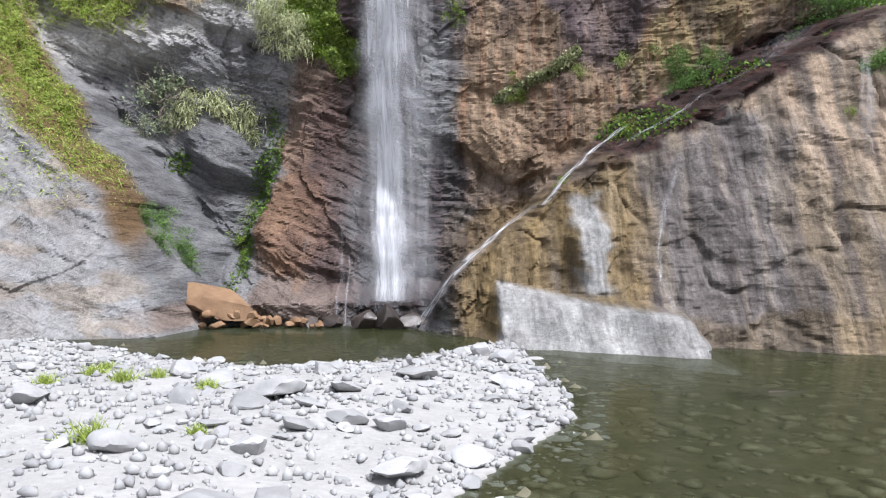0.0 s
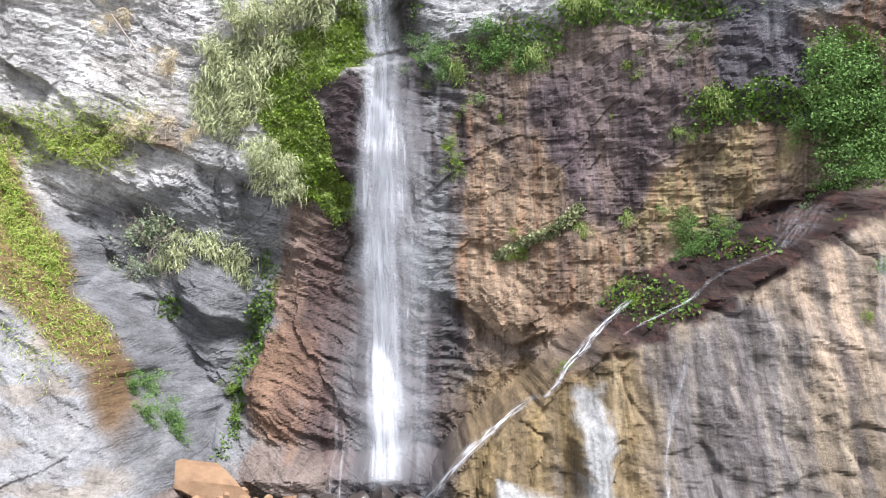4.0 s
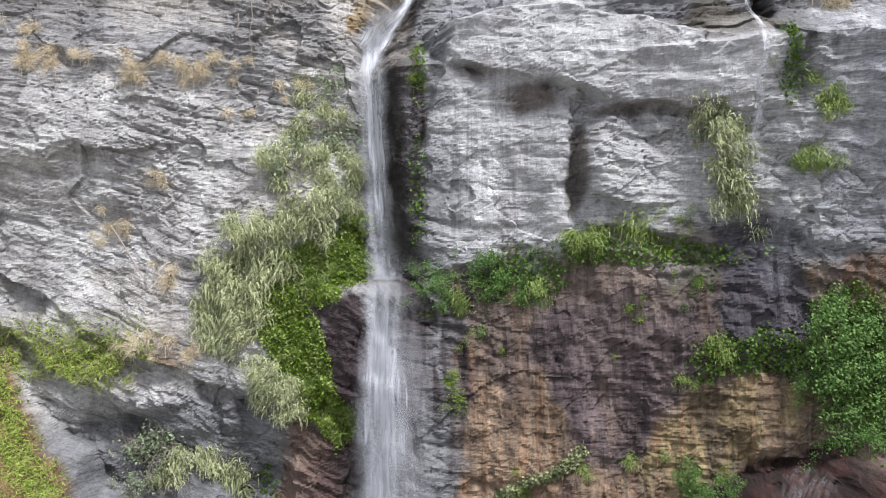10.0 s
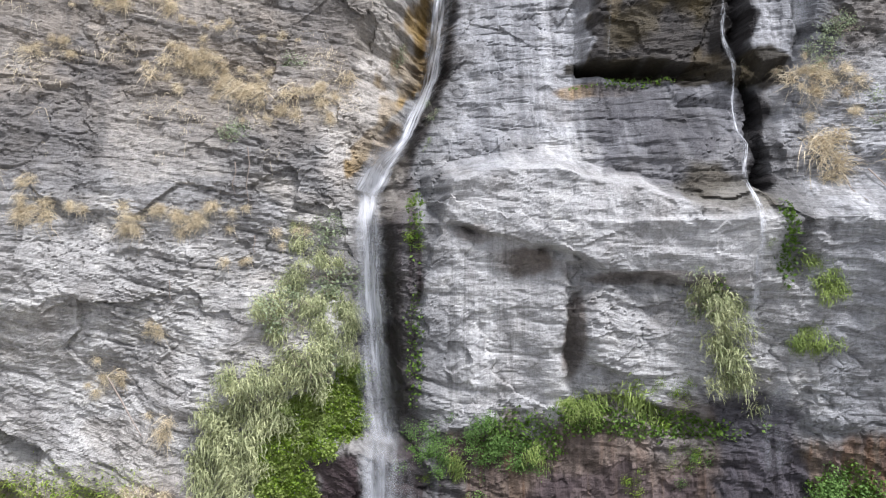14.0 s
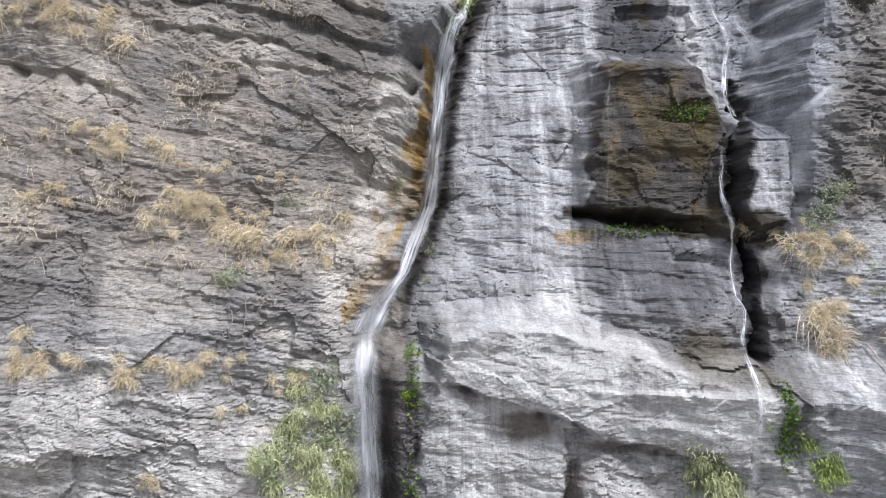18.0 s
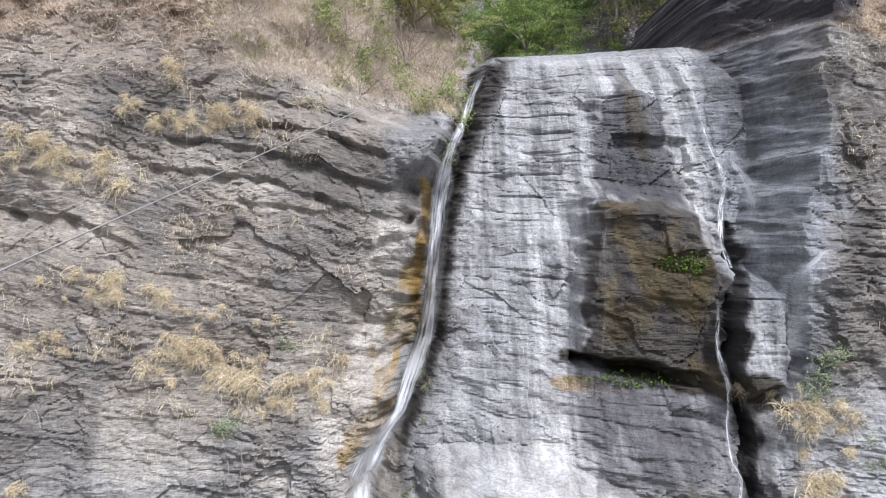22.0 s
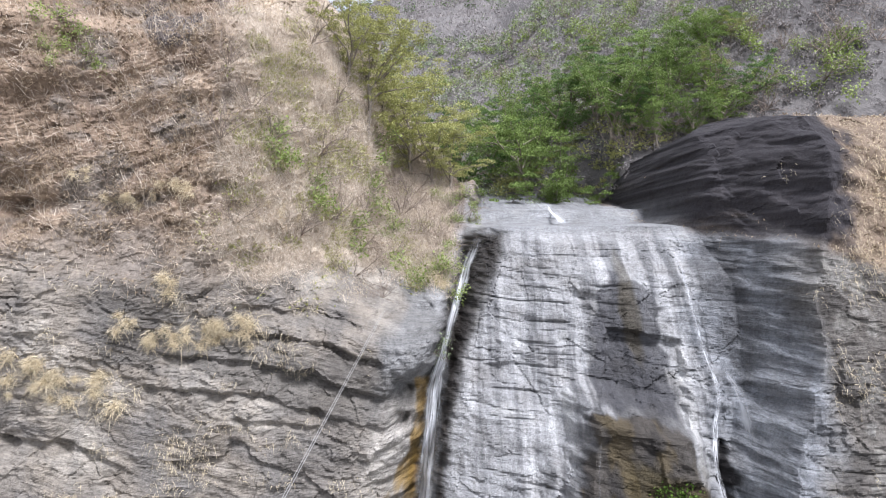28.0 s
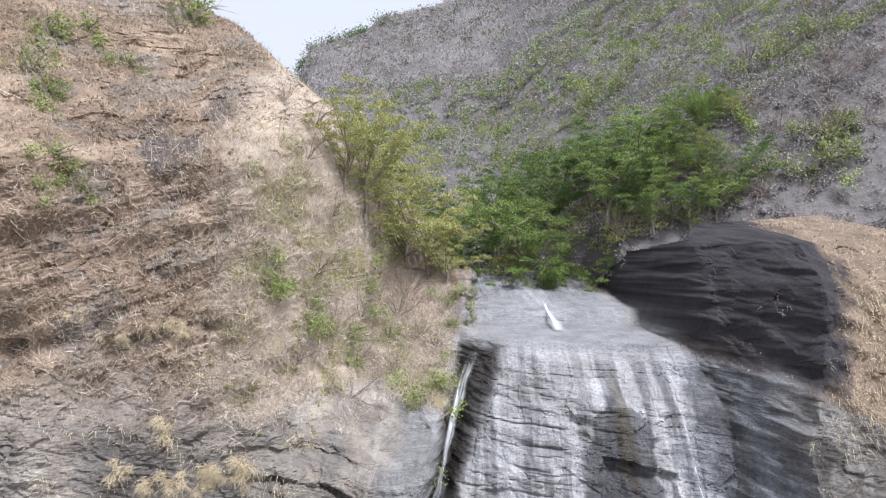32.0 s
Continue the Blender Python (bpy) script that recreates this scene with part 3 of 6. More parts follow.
def leaf_material(name, dark, light, roughness=0.55, through_light=0.25):
    """Leaves: each differs a little from the next."""
    m, t, b = material(name)
    g = node(t, "NewGeometry")
    big = noise_tex(t, g.outputs["Position"], 1.3, 3)
    r = math_node(t, "ADD", math_node(t, "MULTIPLY", g.outputs["Random Per Island"], 0.45), math_node(t, "MULTIPLY", big, 0.35))
    r = math_node(t, "ADD", r, math_node(t, "MULTIPLY", node(t, "ObjectInfo").outputs["Random"], 0.28))
    col = ramp(t, r, [(0.1, dark), (0.9, light)])
    t.links.new(col, b.inputs["Base Color"])
    b.inputs["Roughness"].default_value = roughness
    b.inputs["Specular IOR Level"].default_value = 0.2
    tr = node(t, "BsdfTranslucent", {"Color": col})
    mx = node(t, "MixShader", {0: through_light, 1: b.outputs[0], 2: tr.outputs[0]})
    t.links.new(mx.outputs[0], t.nodes["Material Output"].inputs[0])
    return m


def fall_material(name, thick=1.0, fine=9.0, low=0.36, soft_edge=1.3, down=0.45):
    """Falling water: white strands with gaps between, thinner at the edges (UV x across, y down)."""
    m, t, b = material(name)
    b.inputs["Base Color"].default_value = (0.86, 0.88, 0.92, 1)
    b.inputs["Roughness"].default_value = 0.5
    uv = node(t, "UVMap").outputs[0]
    sep = node(t, "SeparateXYZ", {0: uv})
    vec = node(t, "CombineXYZ", {"X": math_node(t, "MULTIPLY", sep.outputs["X"], fine), "Y": math_node(t, "MULTIPLY", sep.outputs["Y"], down), "Z": 0.0}).outputs[0]
    strands = noise_tex(t, vec, 1.0, 5, 0.6)
    edge = math_node(t, "MULTIPLY", math_node(t, "MULTIPLY", node(t, "Attribute", attribute_name="across").outputs["Fac"], math_node(t, "SUBTRACT", 1.0, node(t, "Attribute", attribute_name="across").outputs["Fac"])), 4.0)
    body = node(t, "Attribute", attribute_name="body").outputs["Fac"]
    a = math_node(t, "MULTIPLY", math_node(t, "MULTIPLY", ramp(t, strands, [(low, grey(0.0)), (low + 0.34, grey(1.0))]), math_node(t, "POWER", edge, soft_edge)), math_node(t, "MULTIPLY", body, thick))
    clear = node(t, "BsdfTransparent")
    white = node(t, "BsdfTranslucent", {"Color": (0.9, 0.92, 0.95, 1)})
    lit = node(t, "MixShader", {0: 0.35, 1: b.outputs[0], 2: white.outputs[0]})
    a = node(t, "Math", {0: a, 1: 1.0}, operation="MINIMUM").outputs[0]
    mx = node(t, "MixShader", {0: a, 1: clear.outputs[0], 2: lit.outputs[0]})
    t.links.new(mx.outputs[0], t.nodes["Material Output"].inputs[0])
    return m


def pool_material():
    m, t, b = material("pool_water")
    b.inputs["Base Color"].default_value = (0.60, 0.70, 0.55, 1)
    b.inputs["Roughness"].default_value = 0.06
    b.inputs["IOR"].default_value = 1.33
    b.inputs["Transmission Weight"].default_value = 1.0
    place = node(t, "NewGeometry").outputs["Position"]
    h = math_node(t, "ADD", noise_tex(t, place, 2.2, 3), math_node(t, "MULTIPLY", noise_tex(t, place, 9.0, 2), 0.3))
    bump = node(t, "Bump", {"Strength": 0.25, "Distance": 0.05, "Height": h}).outputs[0]
    t.links.new(bump, b.inputs["Normal"])
    murk = node(t, "BsdfDiffuse", {"Color": (0.026, 0.029, 0.013, 1)})
    mx = node(t, "MixShader", {0: 0.62, 1: b.outputs[0], 2: murk.outputs[0]})
    t.links.new(mx.outputs[0], t.nodes["Material Output"].inputs[0])
    return m


ROCK = rock_material()
STONE = speckled("river_stone", [(0.20, 0.202, 0.205), (0.28, 0.28, 0.28), (0.37, 0.367, 0.362)], 7.0, 0.85, 0.015, 0.2)
GRAVEL = speckled("pale_gravel", [(0.24, 0.237, 0.232), (0.31, 0.304, 0.297), (0.38, 0.372, 0.364)], 16.0, 0.9, 0.03, 0.0)
gt = GRAVEL.node_tree
gb = gt.nodes["Principled BSDF"]
dry = gb.inputs["Base Color"].links[0].from_socket
spot = node(gt, "NewGeometry").outputs["Position"]
silt = ramp(gt, noise_tex(gt, spot, 2.6, 6, 0.7), [(0.3, (0.016, 0.016, 0.008)), (0.5, (0.045, 0.04, 0.02)), (0.72, (0.12, 0.11, 0.07))])
gt.links.new(mix_colour(gt, node(gt, "Attribute", attribute_name="under").outputs["Fac"], dry, silt), gb.inputs["Base Color"])
BED = speckled("pool_bed", [(0.05, 0.05, 0.03), (0.12, 0.11, 0.07), (0.20, 0.19, 0.13)], 3.0, 0.7, 0.03, 0.2)
IRON = speckled("iron_stained_stone", [(0.12, 0.065, 0.035), (0.22, 0.13, 0.07), (0.31, 0.205, 0.12)], 4.0, 0.85, 0.03, 0.2)
HILL = speckled("dry_hillside", [(0.07, 0.064, 0.064), (0.125, 0.116, 0.115), (0.2, 0.188, 0.183)], 1.6, 0.95, 0.3, 0.0)
BARK = speckled("bark", [(0.12, 0.10, 0.08), (0.2, 0.17, 0.14), (0.28, 0.25, 0.21)], 9.0, 0.9, 0.02, 0.2)
POOL = pool_material()
FALL = fall_material("falling_water", 0.68, 7.0, 0.32, 1.6)
FALL_WHITE = fall_material("white_water", 1.3, 16.0, 0.30, 1.2, 0.9)
RILL = fall_material("thin_rill", 1.2, 34.0, 0.42, 1.3, 2.6)
MIST = fall_material("spray", 0.32, 1.5, 0.1, 1.8)
DARK = speckled("dark_wet_rock", [(0.025, 0.022, 0.02), (0.05, 0.04, 0.035), (0.09, 0.07, 0.06)], 6.0, 0.35, 0.03, 0.2)
CABLE = speckled("steel_cable", [(0.17, 0.165, 0.16), (0.23, 0.225, 0.22), (0.28, 0.275, 0.27)], 30.0, 0.5, 0.002, 0.0)
GREEN = leaf_material("bright_leaves", (0.05, 0.11, 0.012), (0.26, 0.36, 0.05))
LIME = leaf_material("light_fern_leaves", (0.08, 0.13, 0.03), (0.31, 0.38, 0.11))
MINT = leaf_material("broad_leaves", (0.035, 0.085, 0.022), (0.19, 0.31, 0.085), 0.75)
MOSS = leaf_material("creeper_leaves", (0.03, 0.07, 0.015), (0.14, 0.23, 0.04))
GRASS = leaf_material("grass_blades", (0.17, 0.24, 0.04), (0.46, 0.54, 0.14))
DEEP = leaf_material("deep_green_leaves", (0.045, 0.085, 0.028), (0.15, 0.24, 0.075))
TREE_GREEN = leaf_material("tree_leaves", (0.06, 0.10, 0.028), (0.25, 0.34, 0.10))
YELLOW = leaf_material("yellow_green_leaves", (0.19, 0.20, 0.06), (0.46, 0.46, 0.19))
BUSH = leaf_material("bush_leaves", (0.115, 0.165, 0.045), (0.32, 0.39, 0.12))
SAGE = leaf_material("grey_green_leaves", (0.10, 0.135, 0.05), (0.56, 0.57, 0.33))
SAGE_DARK = leaf_material("shrub_leaves", (0.13, 0.165, 0.09), (0.36, 0.42, 0.26))
STRAW = leaf_material("dry_grass", (0.36, 0.29, 0.19), (0.80, 0.70, 0.51), 0.8)
STRAW_DULL = leaf_material("dull_dry_grass", (0.28, 0.215, 0.15), (0.58, 0.47, 0.33), 0.9)
SCRUB = leaf_material("withered_leaves", (0.17, 0.13, 0.095), (0.44, 0.35, 0.26), 0.9)
SCRUB_GREY = leaf_material("bare_scrub", (0.12, 0.108, 0.106), (0.38, 0.352, 0.345), 0.95, 0.1)
PALE_TWIG = leaf_material("pale_twigs", (0.36, 0.295, 0.24), (0.74, 0.66, 0.56), 0.9, 0.0)
TWIG = leaf_material("bare_twigs", (0.14, 0.11, 0.09), (0.36, 0.30, 0.26), 0.9, 0.0)


# ---- colour of the rock: minerals, iron, algae, wet films, and shade painted into recesses ----
def spots(rows, seed, ragged=0.55):
    """Soft-edged ragged patches, rows of x, z, half width, half height, strength."""
    wx, wz = 1.6 * ragged * fbm(X * 0.7, Z * 0.45, 4, seed), 1.6 * ragged * fbm(X * 0.7 + 40, Z * 0.45, 4, seed + 7)
    out = np.zeros(X.shape)
    for x, z, rx, rz, k in rows:
        q = np.hypot((X - x + wx * min(rx, 2.0)) / rx, (Z - z + wz * min(rz, 2.0)) / rz)
        out = np.maximum(out, k * step(1.15, 0.7, q))
    return out


def lay(tint, mask, rgb):
    return tint + (np.array(rgb) - tint) * mask[..., None]


tint = np.ones((*X.shape, 3)) * np.array((0.195, 0.195, 0.197))
tint = lay(tint, step(-1.5, -2.5, XW) * step(6.5, 8.5, ZW - 0.35 * X - 2.5) * step(19, 15, ZW), (0.46, 0.448, 0.43))
tint = lay(tint, step(-1.0, -2.0, XW) * step(17, 20, ZW), (0.25, 0.222, 0.192))
tint = lay(tint, step(-0.2, 1.2, XW) * step(11, 12.5, ZW) * step(31.5, 30.5, Z), (0.32, 0.322, 0.33))
tint = lay(tint, step(-0.3, 0.4, XW) * step(11.2, 12.2, ZW + 0.05 * X) * step(18.5, 17.5, ZW) * step(8.6, 7.8, XW), (0.37, 0.365, 0.36))
# brown rock plus painted shade in the pillar's hollows, joint and under its brow
tint = lay(tint, spots([(2.1, 15.1, 1.0, 0.5, 0.85), (3.25, 13.3, 0.3, 1.1, 0.7), (5.0, 14.8, 1.7, 0.2, 0.7), (0.9, 15.9, 0.6, 0.25, 0.6)], 79), (0.085, 0.062, 0.045))
nx, nz = X + 0.7 * fbm(X * 0.9, Z * 0.6, 5, 86), Z + 0.7 * fbm(X * 0.9 + 9, Z * 0.6, 5, 88)
hang = fbm(X * 1.9, Z * 0.10, 5, 104)
hang_fine = fbm(X * 5.5 + 3, Z * 0.3, 4, 106)


def area(pts, soft=0.25):
    """Ragged patch inside an outline."""
    return step(soft, -soft, outline(nx, nz, pts))


mottle = fbm(U * 0.28, S * 0.5, 5, 108)
west = step(-0.6, -1.8, XW) * step(6.5, 9, ZW) * (1 - earthy)
tint = lay(tint, (0.28 + 0.3 * step(15, 18, Z)) * west * step(0.05, 0.3, mottle), (0.15, 0.142, 0.138))
tint = lay(tint, 0.5 * west * step(-0.1, -0.35, mottle), (0.42, 0.39, 0.35))
tint = lay(tint, 0.25 * west * step(0.1, 0.3, hang), (0.17, 0.165, 0.162))
tint = lay(tint, 0.35 * west * step(0.08, 0.3, fbm(U * 0.5, S * 2.2, 4, 109)), (0.12, 0.115, 0.115))
tint = lay(tint, low_wall, (0.155, 0.118, 0.092))
tint = lay(tint, 0.9 * low_wall * area([(0.2, 8.2), (2.4, 8.3), (3.2, 6.6), (4.1, 5.7), (4.1, 4.8), (2.6, 3.4), (0.2, 4.0)]), (0.215, 0.154, 0.104))
tint = lay(tint, 0.9 * low_wall * area([(5.9, 8.5), (6.7, 8.8), (8.2, 8.5), (8.1, 7.3), (6.8, 6.6), (5.2, 6.0), (4.2, 5.4), (4.0, 6.4), (5.6, 7.2)]), (0.215, 0.165, 0.086))
tint = lay(tint, 0.6 * low_wall * step(0.08, 0.3, hang_fine) * step(3, 5, Z), (0.20, 0.11, 0.065))
tint = lay(tint, 0.95 * low_wall * area([(2.4, 10.2), (6.0, 10.4), (5.8, 8.3), (4.8, 6.4), (3.4, 6.3), (2.8, 7.4), (2.2, 8.8)]), (0.100, 0.076, 0.075))
tint = lay(tint, 0.5 * low_wall * step(0.02, 0.16, fbm(nx * 1.2, nz * 0.14, 5, 105)) * step(3.6, 5.5, ZW), (0.046, 0.034, 0.038))
tint = lay(tint, 0.25 * low_wall * step(-0.12, -0.3, hang) * step(3.6, 5.5, ZW), (0.27, 0.185, 0.12))
tint = lay(tint, 0.92 * area([(6.1, 12.4), (8.4, 12.2), (8.3, 8.8), (6.5, 8.9), (6.0, 10.4)]), (0.070, 0.065, 0.076))
tint = lay(tint, 0.7 * area([(2.6, 11.6), (6.4, 12.0), (6.4, 10.2), (2.4, 10.2)]), (0.15, 0.118, 0.10))
tint = lay(tint, buttress, (0.215, 0.17, 0.122))
tint = lay(tint, 0.9 * buttress * step(4.6, 3.6, XW), (0.125, 0.094, 0.053))
tint = lay(tint, 0.85 * buttress * area([(4.4, 3.8), (6.0, 4.6), (6.9, 4.4), (6.7, 2.0), (7.0, -1), (4.0, -1), (4.0, 1.5)]), (0.130, 0.119, 0.119))
tint = lay(tint, 0.8 * buttress * area([(6.4, 5.0), (7.0, 5.6), (8.6, 6.6), (8.4, 3.2), (7.4, 3.0), (6.9, 3.8)]), (0.32, 0.243, 0.178))
tint = lay(tint, 0.7 * buttress * step(0.03, 0.22, fbm(X * 1.6 + 5, Z * 0.12, 5, 110)), (0.095, 0.082, 0.08))
tint = lay(tint, 0.3 * buttress * step(-0.1, -0.3, fbm(X * 2.2 + 9, Z * 0.15, 5, 112)), (0.34, 0.285, 0.215))
tint = lay(tint, 0.5 * buttress * step(0.12, 0.3, hang_fine), (0.075, 0.062, 0.055))
tint = lay(tint, step(1.8, 2.4, 0.5 * X + 0.5 * XW) * step(30.7, 31.0, Z) * step(10, 8.5, XW), (0.20, 0.205, 0.215))
tint = lay(tint, np.maximum(earthy, step(2.4, 1.8, X) * step(30.6, 31.2, Z)), (0.225, 0.167, 0.125))
tint = lay(tint, 0.6 * earthy * step(0.05, 0.25, fbm(X * 0.6, Z * 0.6, 5, 123)), (0.15, 0.112, 0.09))
tint = lay(tint, 0.6 * earthy * step(0.08, 0.28, fbm(X * 0.5 + 7, Z * 0.5, 5, 125)), (0.37, 0.285, 0.215))
tint = lay(tint, earthy * step(0.05, 0.3, fbm(X * 0.35, Z * 0.5, 4, 57)), (0.20, 0.172, 0.15))
tint = lay(tint, earthy * spots([(-8.6, 37.3, 0.9, 0.8, 0.9), (-7.2, 39.2, 0.8, 0.9, 0.8), (-9.6, 38.6, 0.6, 0.8, 0.7), (-3.0, 37.6, 0.8, 0.5, 0.6)], 59), (0.085, 0.075, 0.075))
tint = lay(tint, 0.8 * spots([(-7.2, 3.4, 1.6, 2.0, 0.9), (-9.2, 5.8, 2.0, 1.4, 0.8), (-5.9, 5.2, 1.4, 1.4, 0.7), (-5.6, 1.6, 0.6, 1.4, 0.9)], 70), (0.125, 0.125, 0.132))
# iron and ochre
tint = lay(tint, 0.6 * spots([(1.4, 1.2, 1.8, 1.9, 0.9), (3.7, 2.3, 0.6, 1.6, 0.7), (7.2, 0.3, 4.0, 0.4, 0.5)], 73), (0.20, 0.138, 0.058))
tint = lay(tint, 0.9 * spots([(-4.0, 2.4, 1.3, 1.5, 0.95), (-3.4, 0.6, 1.6, 0.7, 0.5), (-3.4, 5.8, 0.9, 1.6, 0.7), (-3.9, 4.2, 0.8, 1.2, 0.8), (-6.0, 0.4, 0.6, 0.4, 0.5)], 75), (0.20, 0.112, 0.064))
tint = lay(tint, 0.8 * spots([(-0.45, 22.2, 0.35, 2.4, 1.0), (-1.5, 18.5, 0.5, 0.9, 0.8), (4.2, 19.95, 0.9, 0.25, 0.8)], 77), (0.30, 0.17, 0.035))
# wet films, dark with algae
WET = spots([(-1.3, 3.2, 1.3, 4.5, 0.9), (-1.2, 8.2, 1.0, 3.0, 0.85), (-2.5, 3.8, 0.8, 2.8, 0.75), (-2.5, 8.8, 0.7, 1.5, 0.9), (0.0, 2.4, 0.7, 2.4, 0.75), (0.3, 8.8, 0.4, 2.2, 0.8), (-0.9, 14.5, 0.5, 3.6, 0.9)], 81)
tint = lay(tint, np.clip(1.15 * WET, 0, 0.97) * (0.6 + 0.4 * step(-0.2, 0.1, hang)), (0.050, 0.037, 0.038))
tint = lay(tint, 0.95 * area([(-3.6, 9.9), (-2.0, 10.5), (-1.9, 6.6), (-2.7, 7.7)], 0.15), (0.058, 0.040, 0.042))
tint = lay(tint, 0.6 * area([(-2.4, 7.0), (-3.6, 5.6), (-3.6, 2.0), (-3.2, 0.2), (-2.2, 0.2)], 0.4), (0.115, 0.072, 0.062))
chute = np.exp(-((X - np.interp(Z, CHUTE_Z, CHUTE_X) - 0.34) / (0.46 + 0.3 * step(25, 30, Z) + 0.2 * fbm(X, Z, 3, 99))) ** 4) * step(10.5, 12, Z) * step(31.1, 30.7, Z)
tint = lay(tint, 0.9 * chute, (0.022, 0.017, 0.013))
bank = path_dist(nx, nz, [(-1.0, 25.2), (-1.4, 22.7), (-1.6, 20.8), (-2.2, 19.8), (-2.8, 18.0)])[0]
tint = lay(tint, 0.75 * step(0.75, 0.35, bank), (0.46, 0.43, 0.395))
algae = path_dist(nx, nz, [(-0.3, 25.6), (-0.6, 23.3), (-0.95, 21.7), (-1.5, 19.9), (-2.4, 17.8)])[0]
tint = lay(tint, 0.85 * step(0.32, 0.16, algae), (0.26, 0.165, 0.045))
fan = (X - 4.6) * np.interp(Z, [17, 31], [0.9, 1.12])
drip = step(0.0, 0.12, fbm(fan * 1.3 + 0.12 * fbm(X, Z, 3, 100), Z * 0.07, 5, 87)) * smooth * step(31, 30, Z)
tint = lay(tint, 0.36 * smooth * step(0.0, 0.22, fbm(fan * 1.7 + 20, Z * 0.09, 5, 103)) * step(6.0, 4.6, XW) * (0.5 + 0.5 * step(-0.1, 0.15, fbm(X * 1.5, Z * 0.6, 4, 101))), (0.43, 0.43, 0.435))
tint = lay(tint, drip * (0.25 + 0.4 * step(3.5, 5.0, XW)), (0.115, 0.118, 0.128))
tint = lay(tint, 0.4 * smooth * step(0.08, 0.24, fbm(X * 3.4 + 5, Z * 0.12, 5, 90)), (0.10, 0.10, 0.108))
tint = lay(tint, 0.85 * step(7.8, 8.8, XW) * step(19.5, 21, ZW) * step(31, 30, Z) * smooth, (0.17, 0.178, 0.195))
outer = (1 - smooth) * step(9.2, 10.2, X) * step(19, 21, ZW) * step(31.5, 30.5, Z)
tint = lay(tint, 0.9 * outer, (0.125, 0.112, 0.100))
tint = lay(tint, 0.7 * outer * step(0.05, 0.2, fbm(X * 0.9, Z * 0.9, 5, 119)), (0.24, 0.232, 0.218))
tint = lay(tint, 0.6 * outer * step(0.05, 0.25, fbm(X * 0.8 + 9, Z * 0.6, 5, 121)), (0.05, 0.047, 0.046))
tint = lay(tint, 0.5 * step(7.8, 8.8, XW) * step(22, 24, ZW) * smooth * step(0.05, 0.25, fbm(X * 0.5, S * 3.0, 4, 111)), (0.09, 0.094, 0.104))
tint = lay(tint, 0.4 * step(7.8, 8.8, XW) * step(22, 24, ZW) * smooth * step(0.05, 0.3, fbm(X * 0.6 + 8, S * 2.4, 5, 113)), (0.40, 0.42, 0.45))
tint = lay(tint, 0.3 * step(9.0, 11.2, XW + 0.25 * (Z - 28)) * step(25, 27, ZW) * smooth, (0.075, 0.077, 0.085))
dark = spots([(6.1, 22.5, 1.9, 2.2, 1.0), (6.2, 26.3, 1.2, 2.4, 0.85), (7.9, 18.0, 0.4, 2.4, 0.85), (5.6, 18.9, 1.5, 1.3, 0.6), (9.2, 20.8, 0.5, 1.0, 0.6), (9.2, 28.5, 0.6, 1.8, 0.6), (6.3, 17.0, 1.2, 0.6, 0.7)], 83)
tint = lay(tint, 0.8 * dark, (0.035, 0.032, 0.032))
nx, nz = X + 0.35 * fbm(X * 1.3, Z * 1.3, 4, 86), Z + 0.35 * fbm(X * 1.3 + 9, Z * 1.3, 4, 88)
tint = lay(tint, 0.6 * step(0.10, -0.05, outline(nx, nz, [(4.2, 17.4), (7.6, 17.0), (7.6, 20.0), (4.1, 20.4)])), (0.095, 0.092, 0.10))
tint = lay(tint, 0.95 * step(0.10, -0.05, outline(nx, nz, [(4.1, 20.6), (7.7, 20.0), (7.7, 22.8), (7.2, 24.9), (4.9, 25.1), (4.5, 23.2)])), (0.060, 0.053, 0.047))
tint = lay(tint, 0.6 * step(0.1, -0.05, outline(nx, nz, [(4.1, 20.6), (7.7, 20.0), (7.2, 24.9), (4.9, 25.1)])) * step(0.0, 0.2, fbm(X * 2.0, Z * 0.3, 5, 115)), (0.022, 0.020, 0.020))
tint = lay(tint, 0.5 * step(0.1, -0.05, outline(nx, nz, [(4.1, 20.6), (7.7, 20.0), (7.2, 24.9), (4.9, 25.1)])) * step(0.05, 0.25, fbm(X * 1.2 + 5, Z * 0.5, 5, 117)), (0.105, 0.078, 0.035))
tint = lay(tint, 0.8 * step(0.10, -0.05, outline(nx, nz, [(5.0, 25.4), (7.2, 25.2), (7.3, 28.6), (5.9, 29.4), (5.4, 28.0)])), (0.055, 0.055, 0.062))
tint = lay(tint, 0.7 * spots([(6.6, 23.0, 1.0, 1.2, 0.8), (5.2, 21.7, 0.8, 0.8, 0.7), (6.9, 16.9, 1.0, 0.7, 0.8), (6.4, 28.0, 0.35, 1.6, 0.6)], 85), (0.062, 0.046, 0.014))
brow = np.interp(X, [-9.5, -7.4, -3.8, -1.4], [26.6, 26.8, 25.1, 24.6])
tint = lay(tint, 0.75 * step(-0.1, 0.1, Z - brow) * step(2.2, 1.2, ZW - brow) * step(-10, -9, X) * step(-0.8, -1.6, X), (0.12, 0.112, 0.105))
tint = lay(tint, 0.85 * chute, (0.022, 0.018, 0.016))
# shade inside the cleft, painted nearly black along its line
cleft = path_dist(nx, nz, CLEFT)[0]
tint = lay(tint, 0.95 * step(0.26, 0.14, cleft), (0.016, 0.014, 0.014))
# dark of the slot under the block, shade put into the colour
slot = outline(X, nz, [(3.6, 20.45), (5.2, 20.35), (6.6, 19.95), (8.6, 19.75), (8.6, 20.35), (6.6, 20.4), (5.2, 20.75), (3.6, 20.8)])
